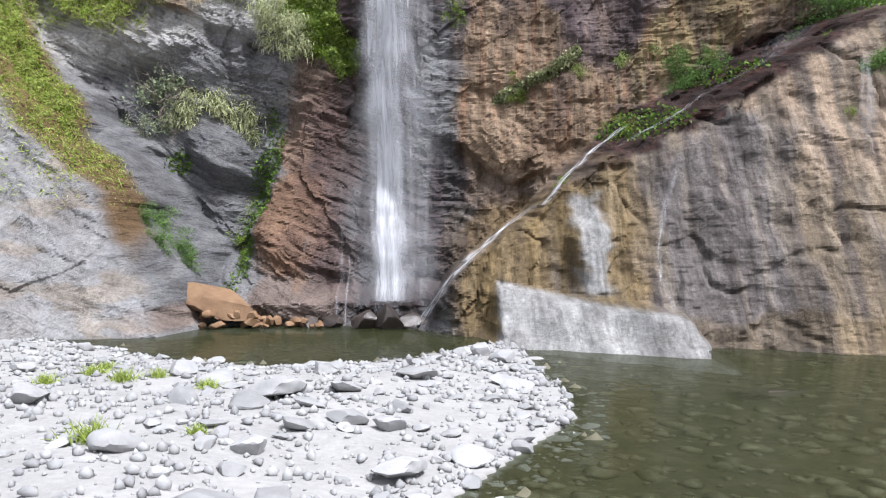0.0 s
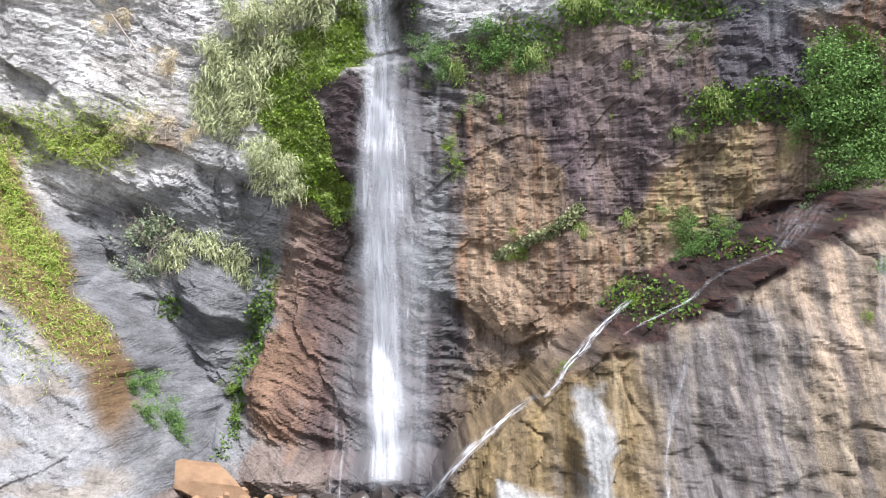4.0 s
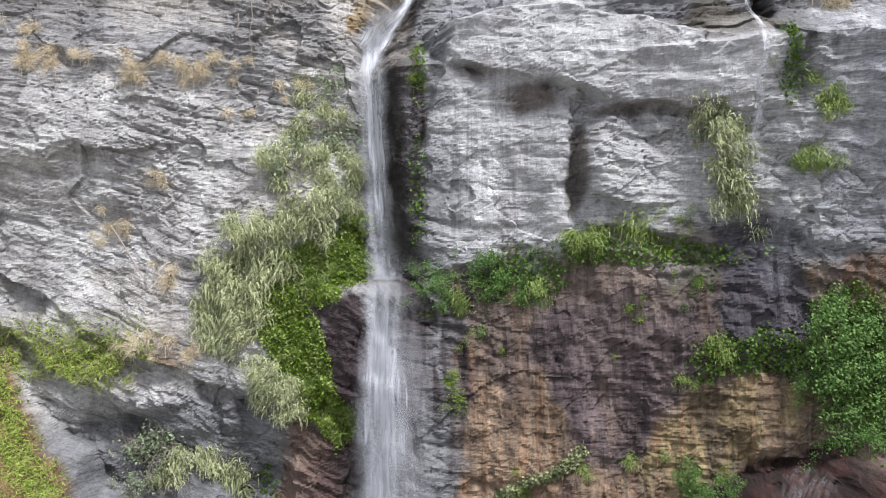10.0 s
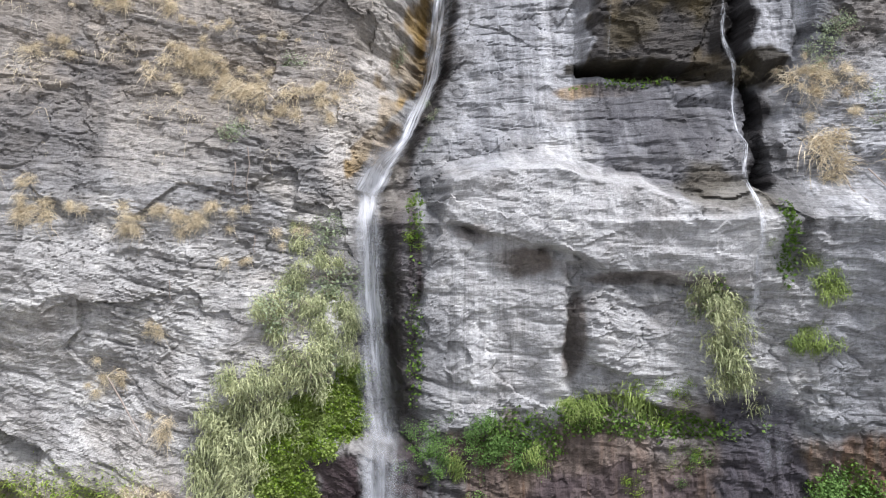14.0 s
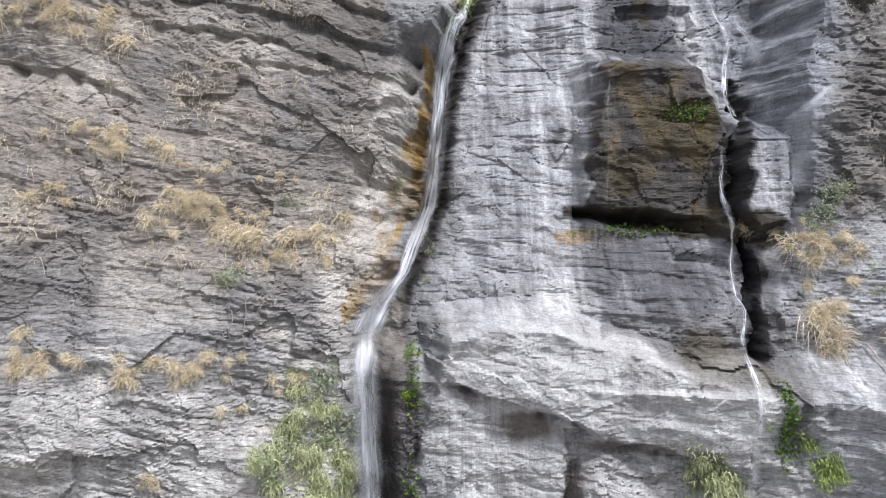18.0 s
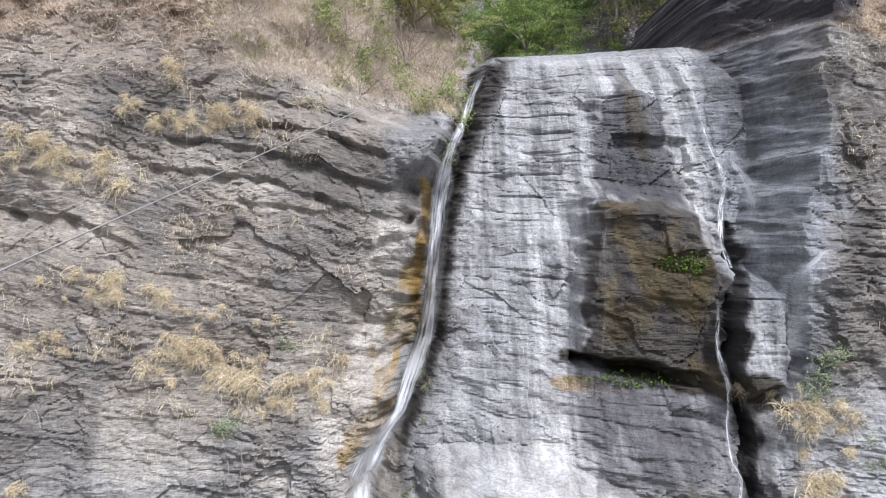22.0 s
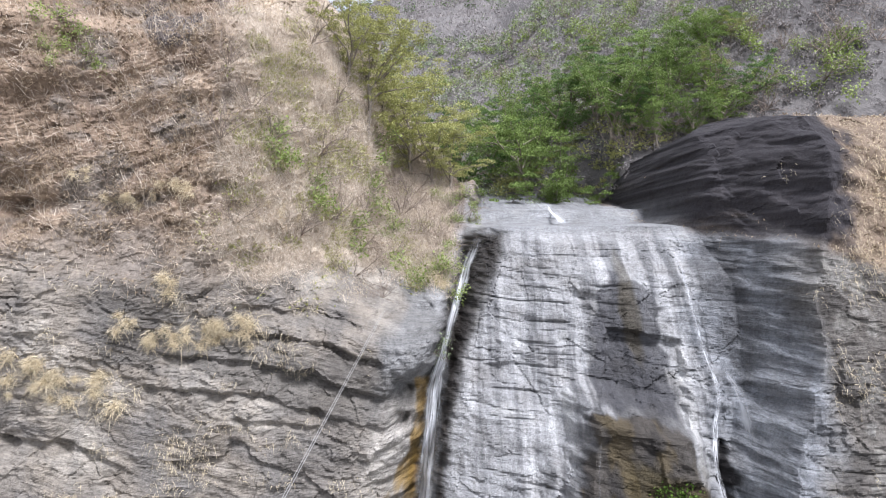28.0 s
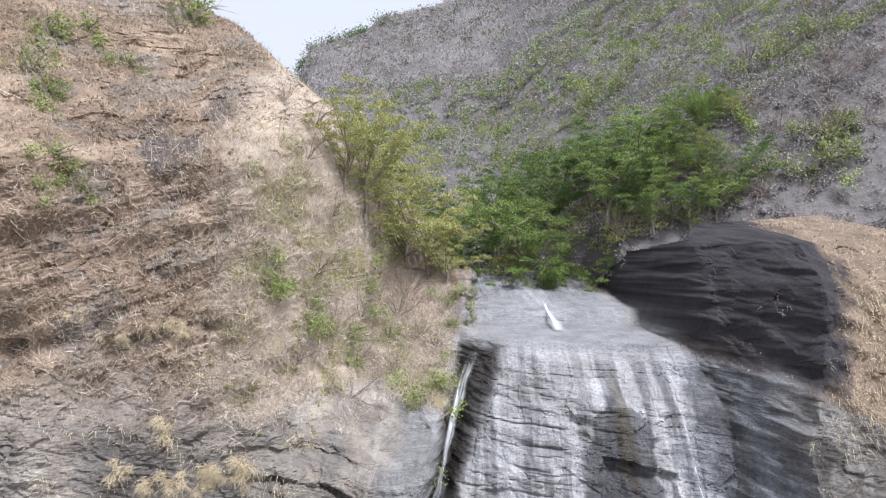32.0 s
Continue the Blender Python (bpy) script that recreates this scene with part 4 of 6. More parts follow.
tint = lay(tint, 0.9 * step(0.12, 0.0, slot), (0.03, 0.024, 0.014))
# lime runs
runs = step(0.0, 0.3, fbm(X * 2.0, Z * 0.12, 4, 91)) * (0.55 + 0.45 * step(-0.2, 0.2, fbm(X * 1.4, Z * 1.1, 4, 92)))
lime = spots([(1.3, 13.6, 1.3, 2.4, 1.0), (2.4, 18.6, 1.2, 2.2, 0.35), (8.9, 16.4, 0.8, 2.0, 1.0), (7.75, 25.4, 0.22, 1.6, 0.8), (5.0, 14.4, 1.6, 0.7, 0.6), (4.6, 16.3, 1.8, 0.6, 0.8), (5.2, 12.9, 1.0, 0.8, 0.6)], 93)
tint = lay(tint, 0.6 * lime * (0.25 + 0.75 * runs), (0.50, 0.495, 0.487))
tint = lay(tint, 0.6 * step(-0.8, -1.6, XW) * step(16, 17, ZW) * step(26, 22, ZW) * step(-3.0, -1.6, XW), (0.36, 0.33, 0.29))
tint = lay(tint, mound, (0.036, 0.033, 0.037))
brown = mound * step(-0.3, 0.5, 0.5 * X + 0.5 * XW - 11.5 - 0.37 * (Z - 30) + 0.6 * fbm(X * 1.2, Z * 1.2, 4, 96))
tint = lay(tint, brown, (0.19, 0.145, 0.11))
tint = lay(tint, 0.8 * lip * step(30.6, 30.9, Z), (0.22, 0.224, 0.233))
flank = step(-7.5, -5.5, XW) * step(28.5, 30, ZW) * step(1.2, 0.4, X)
tint = lay(tint, 0.85 * flank, (0.44, 0.375, 0.305))
patchy = step(-0.1, 0.2, fbm(X * 0.8, Z * 1.2, 4, 95))
tint = lay(tint, slabby * (0.6 + 0.4 * patchy), (0.27, 0.27, 0.272))
tint = lay(tint, slabby * 0.35 * step(0.1, 0.35, fbm(X * 0.7 + Z, Z * 1.6, 4, 97)), (0.24, 0.17, 0.09))
tint = lay(tint, pale_foot, (0.27, 0.268, 0.262))
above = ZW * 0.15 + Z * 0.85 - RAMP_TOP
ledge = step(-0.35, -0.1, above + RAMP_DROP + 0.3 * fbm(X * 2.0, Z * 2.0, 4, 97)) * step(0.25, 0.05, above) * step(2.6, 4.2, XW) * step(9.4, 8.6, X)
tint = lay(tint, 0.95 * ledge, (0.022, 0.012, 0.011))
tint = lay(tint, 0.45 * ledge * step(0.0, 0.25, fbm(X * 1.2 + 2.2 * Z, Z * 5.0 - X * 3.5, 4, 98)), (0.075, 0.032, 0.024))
spur = step(0.6, 0.2, Y0 - (18.0 + 0.5 * np.maximum(Z - 2, 0))) * step(-6.5, -7.2, X) * step(10, 8, Z)
tint = lay(tint, spur * (1 - slabby), (0.15, 0.095, 0.05))
wetness = np.clip(np.maximum.reduce([0.8 * WET, chute, 0.7 * dark, 0.2 * ledge]), 0, 1)

# ---- large structure: the rock face, cut where one rock mass meets the next ----
xc = np.interp(Z, CHUTE_Z, CHUTE_X)
top = np.where(X < 1.2, np.interp(X, RIDGE_X, RIDGE_Z) + 0.7, np.interp(X, [1.2, 7.7, 9.4, 10.7, 11.6, 15, 18], [33.6, 33.6, 34.4, 35.1, 35.6, 35.9, 36.2]))
keep = (Z < top) & (Y < 62)
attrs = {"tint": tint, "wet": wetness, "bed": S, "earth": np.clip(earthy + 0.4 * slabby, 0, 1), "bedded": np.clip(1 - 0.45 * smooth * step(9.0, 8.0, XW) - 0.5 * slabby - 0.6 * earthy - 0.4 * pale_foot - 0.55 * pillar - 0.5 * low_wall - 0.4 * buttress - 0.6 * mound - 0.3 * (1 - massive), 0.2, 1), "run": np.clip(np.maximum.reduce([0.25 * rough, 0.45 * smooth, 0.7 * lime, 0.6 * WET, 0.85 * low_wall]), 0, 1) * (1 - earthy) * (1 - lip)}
keep[:, -1], keep[-1, :] = False, False
for name, mask, label in (
    ("cliff_west", keep & (X < xc) & (Z < 29), "tall grey bedded rock cliff beside the waterfall"),
    ("hillside_west", keep & (X < xc) & (Z >= 29), "steep dry brown hillside of crumbling rock and earth"),
    ("cliff_north", keep & (X >= xc) & (Z < 17.2), "wet ochre and dark rock wall beside the waterfall"),
    ("rock_slab_upper", keep & (X >= xc) & (Z >= 17.2), "smooth grey rock slab streaked with mineral stains"),
):
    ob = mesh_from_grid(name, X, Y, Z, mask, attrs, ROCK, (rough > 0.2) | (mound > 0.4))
    tagged(ob, label, "cliff", kind="structure")


def ground_height(x, y):
    d = outline(x, y, SHORE)
    h = np.where(d < 0, 0.03 + 0.22 * step(0, 2.5, -d), -0.06 - 0.30 * np.minimum(d, 1.0) - 0.16 * np.clip(d - 1, 0, 4))
    h = h + 0.06 * fbm(x * 0.6, y * 0.6, 3, 201) + 0.03 * fbm(x * 2.5, y * 2.5, 3, 203)
    return h + 0.25 * step(20, 26, y) + 3.0 * step(18, 40, x) + 2.0 * step(14, 40, np.abs(x) * 0.6 - y * 0.8)


SHORE = [(-60, 15.5), (-8.5, 15.2), (-6.3, 14.4), (-5.2, 13.0), (-4.4, 12.5), (-3.4, 12.1), (-2.3, 11.9), (-1.2, 12.0), (-0.5, 12.5), (0.2, 13.6), (0.95, 14.8), (1.4, 13.6), (1.4, 11.3), (1.55, 9.8), (1.4, 8.2), (0.8, 7.0), (0.35, 6.1), (0.0, 5.4), (-0.1, 3), (0.6, 0), (1.5, -6), (6, -12), (6, -60), (-60, -60)]
far_axis = np.array([30, 45, 70, 120, 220, 450, 1000, 2500.0])
ax = np.concatenate([-far_axis[::-1], np.arange(-22, 22.01, 0.09), far_axis])
ay = np.concatenate([-far_axis[::-1], np.arange(-16, -2, 0.4), np.arange(-2, 21.01, 0.09), far_axis])
GX, GY = np.meshgrid(ax, ay)
GZ = ground_height(GX, GY)
under = step(0.0, -0.08, GZ)
whole = np.ones(GX.shape, bool)
whole[:, -1], whole[-1, :] = False, False
ob = mesh_from_grid("ground", GX, GY, GZ, whole, {"under": under}, GRAVEL)
tagged(ob, "pale gravel bar running down into the pool", "ground", kind="structure")

bm = bmesh.new()
bmesh.ops.create_grid(bm, x_segments=2, y_segments=2, size=1.0)
bmesh.ops.transform(bm, matrix=Matrix.Translation((0, 0, 0)) @ Matrix.Diagonal((40, 30, 1, 1)), verts=bm.verts)
me = bpy.data.meshes.new("pool")
bm.to_mesh(me)
bm.free()
me.materials.append(POOL)
pool = tagged(new("pool_water", me), "still green-brown water of the plunge pool", "water", kind="structure")
pool.visible_shadow = False


# hills behind the lip
def hill_height(x, y):
    z = 32.6 + (0.40 + 0.0043 * (x + 23)) * np.maximum(y - 45, 0) + 0.66 * np.maximum(x - 2.5 - 0.12 * np.maximum(y - 40, 0), 0) * step(34, 44, y) - 4 * step(38, 34, y)
    z = z + 0.14 * np.clip(y - 40, 0, 5) - 5 * step(43.5, 40, y) * step(-0.5, 0.6, x) * step(9.6, 8.4, x)
    z = z + 0.45 * np.maximum(-1.5 - x, 0) * step(60, 40, y)
    crest = 33 + 0.42 * 105 + 0.44 * (x + 23) - 6
    z = np.minimum(z, crest + 3 * fbm(x * 0.05, y * 0.02, 4, 305) - 0.25 * np.maximum(y - 150, 0))
    z = z - 2.2 * np.maximum(-0.150 * y - x, 0) * step(55, 80, y)
    return z + (3.0 * fbm(x * 0.06, y * 0.06, 4, 301) + 0.6 * fbm(x * 0.4, y * 0.4, 3, 303)) * step(36, 60, y)


hx, hy = np.arange(-60, 120.1, 0.6), np.concatenate([np.arange(33, 70, 0.35), np.arange(70, 190, 1.0)])
HX, HY = np.meshgrid(hx, hy)
HZ = np.maximum(hill_height(HX, HY), 0)
shown = HZ > 0.5
shown[:, -1], shown[-1, :] = False, False
ob = mesh_from_grid("hillside_north", HX, HY, HZ, shown, {}, HILL)
tagged(ob, "dry scrub-covered brown hillside above the falls", "hillside", kind="structure")


# ---- builders for plants, stones and water ----
rng = np.random.default_rng(7)


def unit(v):
    return v / np.maximum(np.linalg.norm(v, axis=-1, keepdims=True), 1e-9)


def sheet(verts, faces):
    """Mesh arrays: verts (n, 3), faces (m, 4)."""
    return np.asarray(verts, float).reshape(-1, 3), np.asarray(faces, int).reshape(-1, 4)


def joined(pieces):
    vs, fs, n = [], [], 0
    for v, f in pieces:
        vs.append(v)
        fs.append(f + n)
        n += len(v)
    return np.concatenate(vs), np.concatenate(fs)


def mesh_of(name, piece, mat, smooth_shade=False):
    v, f = piece
    me = bpy.data.meshes.new(name)
    me.vertices.add(len(v))
    me.vertices.foreach_set("co", v.ravel().astype(np.float32))
    me.loops.add(f.size)
    me.loops.foreach_set("vertex_index", f.ravel().astype(np.int32))
    me.polygons.add(len(f))
    me.polygons.foreach_set("loop_start", np.arange(0, f.size, 4, dtype=np.int32))
    me.polygons.foreach_set("loop_total", np.full(len(f), 4, dtype=np.int32))
    me.update()
    me.validate()
    if smooth_shade:
        me.shade_smooth()
    me.materials.append(mat)
    return me


def blades(base, way, length, width, droop, segs=3):
    """Tapering blades that bend under their weight."""
    n = len(base)
    way = unit(way)
    side = unit(np.cross(way, rng.normal(size=(n, 3)) * 0.5 + np.array((0, -0.6, 0.5))))
    rows = []
    for k in range(segs + 1):
        t = k / segs
        p = base + way * (length * t)[:, None]
        p[:, 2] -= droop * length * t * t
        wd = (width * (1 - 0.85 * t ** 1.5))[:, None]
        rows.append(np.stack([p - side * wd, p + side * wd], 1))
    v = np.stack(rows, 1)
    idx = np.arange(n)[:, None] * (segs + 1) * 2
    f = np.stack([np.concatenate([idx + 2 * k, idx + 2 * k + 1, idx + 2 * k + 3, idx + 2 * k + 2], 1) for k in range(segs)], 1)
    return sheet(v, f)


def leaves(base, way, length, width):
    """Pointed leaves, folded a little along the middle."""
    n = len(base)
    way = unit(way)
    side = unit(np.cross(way, rng.normal(size=(n, 3)) * 0.6 + np.array((0, -0.5, 0.7))))
    up = np.cross(side, way)
    a, c = base, base + way * length[:, None]
    m = base + way * (length * 0.45)[:, None] + up * (0.12 * length)[:, None]
    v = np.stack([a, m - side * width[:, None], c, m + side * width[:, None]], 1)
    idx = np.arange(n)[:, None] * 4
    return sheet(v, np.concatenate([idx, idx + 1, idx + 2, idx + 3], 1))


def tube(points, radii, sides=6):
    """A tapering limb along points."""
    p = np.asarray(points, float)
    rows = []
    for k in range(len(p)):
        d = unit(p[min(k + 1, len(p) - 1)] - p[max(k - 1, 0)])
        a = unit(np.cross(d, (0.31, 0.87, 0.2)))
        b = np.cross(d, a)
        ang = np.arange(sides) * 2 * math.pi / sides
        rows.append(p[k] + radii[k] * (np.cos(ang)[:, None] * a + np.sin(ang)[:, None] * b))
    v = np.concatenate(rows)
    f = [(k * sides + i, k * sides + (i + 1) % sides, (k + 1) * sides + (i + 1) % sides, (k + 1) * sides + i) for k in range(len(p) - 1) for i in range(sides)]
    return sheet(v, f)


def facing(n, up=0.5, out=0.8, spread=0.8):
    """Ways out of a rock face: forwards, upwards and to all sides."""
    return unit(rng.normal(size=(n, 3)) * spread + np.array((0, -out, up)))


def fern_piece(n, size, droop, width):
    b = rng.normal(size=(n, 3)) * 0.16 * size * np.array((1, 0.5, 0.8))
    return blades(b, facing(n), rng.uniform(0.35, 0.62, n) * size, width * rng.uniform(0.7, 1.3, n), rng.uniform(0.3, 0.8, n) * droop)


def broad_piece(n, size):
    b = rng.normal(size=(n, 3)) * size * np.array((0.24, 0.12, 0.22)) + np.array((0, -0.12, 0.05)) * size
    way = unit(rng.normal(size=(n, 3)) * 0.7 + np.array((0, -0.7, -0.15)))
    return leaves(b, way, rng.uniform(0.07, 0.15, n) * size, rng.uniform(0.022, 0.045, n) * size)


def twig_piece(n, size, out=0.6, up=0.7, thick=0.01):
    pieces = []
    ways = facing(n, up, out, 0.7)
    for k in range(n):
        p = [np.zeros(3)]
        w = ways[k]
        long = size * rng.uniform(0.4, 0.7) / 4
        for _ in range(4):
            w = unit(w + rng.normal(size=3) * 0.28)
            p.append(p[-1] + w * long)
        pieces.append(tube(p, np.linspace(thick, thick * 0.3, 5) * size, 4))
        for q in (2, 3, 4):
            for _ in range(2):
                w2 = unit(w + rng.normal(size=3) * 0.7)
                pieces.append(tube([p[q], p[q] + w2 * long * 0.6, p[q] + (w2 + rng.normal(size=3) * 0.3) * long * 1.2], [thick * 0.45 * size, thick * 0.3 * size, thick * 0.12 * size], 3))
    return joined(pieces)


def plant(name, parts, label, category):
    """A thing of one mesh, or an Empty with its parts."""
    if len(parts) == 1:
        ob = new(name, parts[0][1])
    else:
        ob = new(name)
        for part_name, me in parts:
            piece = new(part_name, me)
            piece.parent = ob
            if part_name in ("sprig", "bough"):
                tagged(piece, kind="stuff")
    return tagged(ob, label, category)


def moved(piece, o):
    return piece[0] + np.asarray(o), piece[1]


def sprigs(n, per, size, mat, spread, name="sprig"):
    return [(name, mesh_of(name, moved(broad_piece(per, size), rng.normal(size=3) * np.array(spread)), mat)) for _ in range(n)]


def lance_piece(n, size):
    """A bough of narrow hanging leaves."""
    b = rng.normal(size=(n, 3)) * size * np.array((0.30, 0.16, 0.26))
    way = unit(rng.normal(size=(n, 3)) * 0.55 + np.array((0, -0.6, 0.1)))
    return blades(b, way, rng.uniform(0.16, 0.34, n) * size, rng.uniform(0.020, 0.036, n) * size, rng.uniform(0.4, 1.2, n), 2)


def boughs(n, per, size, mat, spread):
    return [("bough", mesh_of("bough", moved(lance_piece(per, size), rng.normal(size=3) * np.array(spread)), mat)) for _ in range(n)]


SETS = {
    "fern": [sprigs(12, 70, 0.36, GREEN, (0.2, 0.08, 0.2)) for _ in range(3)],
    "light": [boughs(9, 130, 0.40, LIME, (0.26, 0.1, 0.18)) for _ in range(3)],
    "broad": [sprigs(15, 150, 0.42, MINT, (0.28, 0.12, 0.26)) for _ in range(3)],
    "reed": [boughs(12, 150, 0.48, SAGE, (0.28, 0.16, 0.26)) for _ in range(4)],
    "straw": [[("dry_grass_tuft", mesh_of("dry_grass_tuft", fern_piece(170, 1.0, 1.0, 0.0075), STRAW))] for _ in range(4)],
    "shrub": [[("branch_frame", mesh_of("branch_frame", twig_piece(9, 1.0), TWIG))] + sprigs(6, 100, 0.55, SAGE_DARK, (0.2, 0.1, 0.2)) for _ in range(3)],
    "bush": [[("branch_frame", mesh_of("branch_frame", twig_piece(9, 1.0), TWIG))] + sprigs(7, 130, 0.45, BUSH, (0.26, 0.15, 0.24)) for _ in range(3)],
    "bare": [[("bare_shrub", mesh_of("bare_shrub", twig_piece(16, 1.0, 0.5, 0.6, 0.008), TWIG))] for _ in range(4)],
}
turn = random.Random(5)


def plant_row(kind, name, rows, label, category, group, sink=0.06):
    """Plants rooted in the face at x, z, each of its own size."""
    firsts = {}
    for x, z, size in rows:
        k = turn.randrange(len(SETS[kind]))
        m = pose(x, face_at(x, z) + sink, z - 0.05 * size, turn.uniform(-12, 12), turn.uniform(-14, 14), turn.uniform(-35, 35))
        s = size * turn.uniform(0.9, 1.15) * 1.1
        if k not in firsts:
            firsts[k] = tagged(plant(name, SETS[kind][k], label, category), group=group)
            firsts[k].matrix_basis = m
            ob = firsts[k]
        else:
            ob = copy_thing(firsts[k], m)
        ob.scale = (s, s * 0.9, s)


def scatter(mask, n, seed):
    """Random places on the face where mask is high."""
    r = np.random.default_rng(seed)
    p = np.clip(mask * keep, 0, None).ravel()
    i = r.choice(p.size, n, p=p / p.sum())
    x = X.ravel()[i] + r.uniform(-0.5, 0.5, n) * STEP
    z = Z.ravel()[i] + r.uniform(-0.5, 0.5, n) * STEP
    return np.stack([x, Y.ravel()[i], z], 1)


def mat_of_leaves(name, mask, n, length, width, mat, label, seed, droop=None):
    base = scatter(mask, n, seed) + rng.normal(size=(n, 3)) * 0.03
    long = length * rng.uniform(0.6, 1.4, n)
    if droop is None:
        piece = leaves(base, facing(n, 0.2, 0.8, 0.8), long, width * rng.uniform(0.7, 1.3, n))
    else:
        piece = blades(base, facing(n, 0.7, 0.7, 0.6), long, width * rng.uniform(0.7, 1.3, n), droop * rng.uniform(0.6, 1.2, n))
    return tagged(new(name, mesh_of(name, piece, mat)), label, "vegetation", kind="stuff")


# ---- falling water ----
def front_of(x, z, reach=3):
    """The foremost rock near x, z."""
    i = np.clip(np.round((np.asarray(x) - gx[0]) / STEP).astype(int), reach, len(gx) - 1 - reach)
    j = np.clip(np.round((np.asarray(z) - gz[0]) / STEP).astype(int), reach, len(gz) - 1 - reach)
    return np.minimum.reduce([Y[j + a, i + b] for a in (-reach, 0, reach) for b in (-reach, 0, reach)])


def ribbon(name, parent, rows, mat, label="", lift=0.05, across=15, step_len=0.12, free=False, wobble=0.05, seed=0):
    """A run of water down the face: rows of x, z, half width, body; free: it drops clear of the rock, at most as far back as its brink."""
    rows = np.array(rows, float)
    d = np.concatenate([[0], np.cumsum(np.hypot(np.diff(rows[:, 0]), np.diff(rows[:, 1])))])
    n = max(4, int(d[-1] / step_len))
    t = np.linspace(0, d[-1], n)
    x, z, half, body = (np.interp(t, d, rows[:, k]) for k in range(4))
    body = body * np.clip(1 + 0.8 * fbm(t * 0.9, t * 0 + seed + 8.5, 3, 450 + seed), 0.3, 1.4)
    half = half * (1 + 0.45 * fbm(t * 1.3, t * 0 + seed + 3.5, 3, 430 + seed))
    x = x + wobble * fbm(t * 0.7, t * 0 + seed + 0.5, 3, 400 + seed)
    u = np.linspace(0, 1, across)
    xx = x[:, None] + half[:, None] * (2 * u - 1)[None]
    zz = np.repeat(z[:, None], across, 1)
    yy = front_of(xx, zz) - lift
    if free:
        yy = np.minimum.accumulate(yy, 0)
        yy = np.minimum(yy, np.minimum.accumulate(yy.mean(1))[:, None] + 0.1)
    pad = np.pad(yy, ((3, 3), (0, 0)), mode="edge")
    yy = sum(pad[i:i + n] for i in range(7)) / 7 if not free else yy
    v = np.stack([xx, yy, zz], -1).reshape(-1, 3)
    idx = np.arange(n * across).reshape(n, across)
    f = np.stack([idx[:-1, :-1], idx[:-1, 1:], idx[1:, 1:], idx[1:, :-1]], -1).reshape(-1, 4)
    me = mesh_of(name, (v, f), mat, True)
    uv = me.uv_layers.new(name="UVMap")
    flat = np.stack([(xx - x[:, None]).ravel() + seed * 3.7, np.repeat(t[:, None], across, 1).ravel()], -1)
    loops = np.zeros(len(me.loops), np.int32)
    me.loops.foreach_get("vertex_index", loops)
    uv.data.foreach_set("uv", flat[loops].ravel().astype(np.float32))
    for key, values in (("across", np.tile(u, n)), ("body", np.repeat(body, across) * np.repeat(step(0, 0.15, t / d[-1] + 0.05) * step(1.0, 0.93, t / d[-1] - 0.04), across))):
        me.attributes.new(key, "FLOAT", "POINT").data.foreach_set("value", values.astype(np.float32))
    ob = new(name, me)
    ob.parent = parent
    return tagged(ob, label) if label else ob


waterfall = tagged(new("waterfall"), "tall thin white waterfall dropping in steps into the pool", "waterfall")
ribbon("upper_cascade", waterfall, [(1.75, 30.6, 0.16, 0.9), (1.35, 29.6, 0.17, 1), (0.9, 28.2, 0.2, 1), (0.35, 26.6, 0.16, 1), (0.15, 25.8, 0.3, 1), (-0.1, 23.4, 0.24, 1), (-0.3, 21.0, 0.26, 1), (-1.05, 18.9, 0.24, 1), (-1.75, 17.9, 0.34, 1), (-2.05, 17.2, 0.42, 1)], FALL_WHITE, "white water sliding down a chute", 0.06, seed=1)
ribbon("cascade_spray", waterfall, [(0.45, 26.6, 0.2, 0.3), (0.2, 25.6, 0.5, 0.5), (-0.05, 23.4, 0.4, 0.5), (-0.3, 21.0, 0.4, 0.45), (-1.1, 18.9, 0.4, 0.45), (-1.8, 17.9, 0.5, 0.6), (-2.05, 17.0, 0.5, 0.6)], FALL, "", 0.10, seed=2)
ribbon("middle_drop", waterfall, [(-2.0, 17.3, 0.42, 1), (-1.95, 16.3, 0.42, 0.9), (-1.85, 14.6, 0.42, 0.8), (-1.8, 13.6, 0.42, 0.75), (-1.65, 12.0, 0.45, 0.6), (-1.5, 10.7, 0.5, 0.5)], FALL, "thin falling water", 0.3, free=True, seed=3)
ribbon("middle_veil", waterfall, [(-1.9, 17.0, 0.5, 0.5), (-1.8, 14.6, 0.5, 0.6), (-1.6, 12.0, 0.55, 0.5), (-1.45, 10.7, 0.6, 0.4)], FALL, "", 0.45, free=True, seed=4)
ribbon("lower_fall", waterfall, [(-1.5, 10.75, 0.5, 0.9), (-1.5, 10.3, 0.62, 1), (-1.52, 8.0, 0.62, 0.9), (-1.5, 6.2, 0.6, 0.85), (-1.42, 4.7, 0.5, 1), (-1.35, 2.6, 0.5, 1), (-1.25, 1.0, 0.5, 1), (-1.2, 0.6, 0.55, 1)], FALL, "white falling water", 0.12, 25, free=True, seed=5)
ribbon("lower_core", waterfall, [(-1.6, 10.7, 0.3, 0.7), (-1.62, 9.5, 0.32, 0.7), (-1.58, 6.5, 0.34, 0.6), (-1.5, 4.8, 0.4, 0.9), (-1.38, 2.5, 0.34, 0.75), (-1.28, 0.6, 0.42, 0.8)], FALL, "", 0.25, free=True, seed=6)
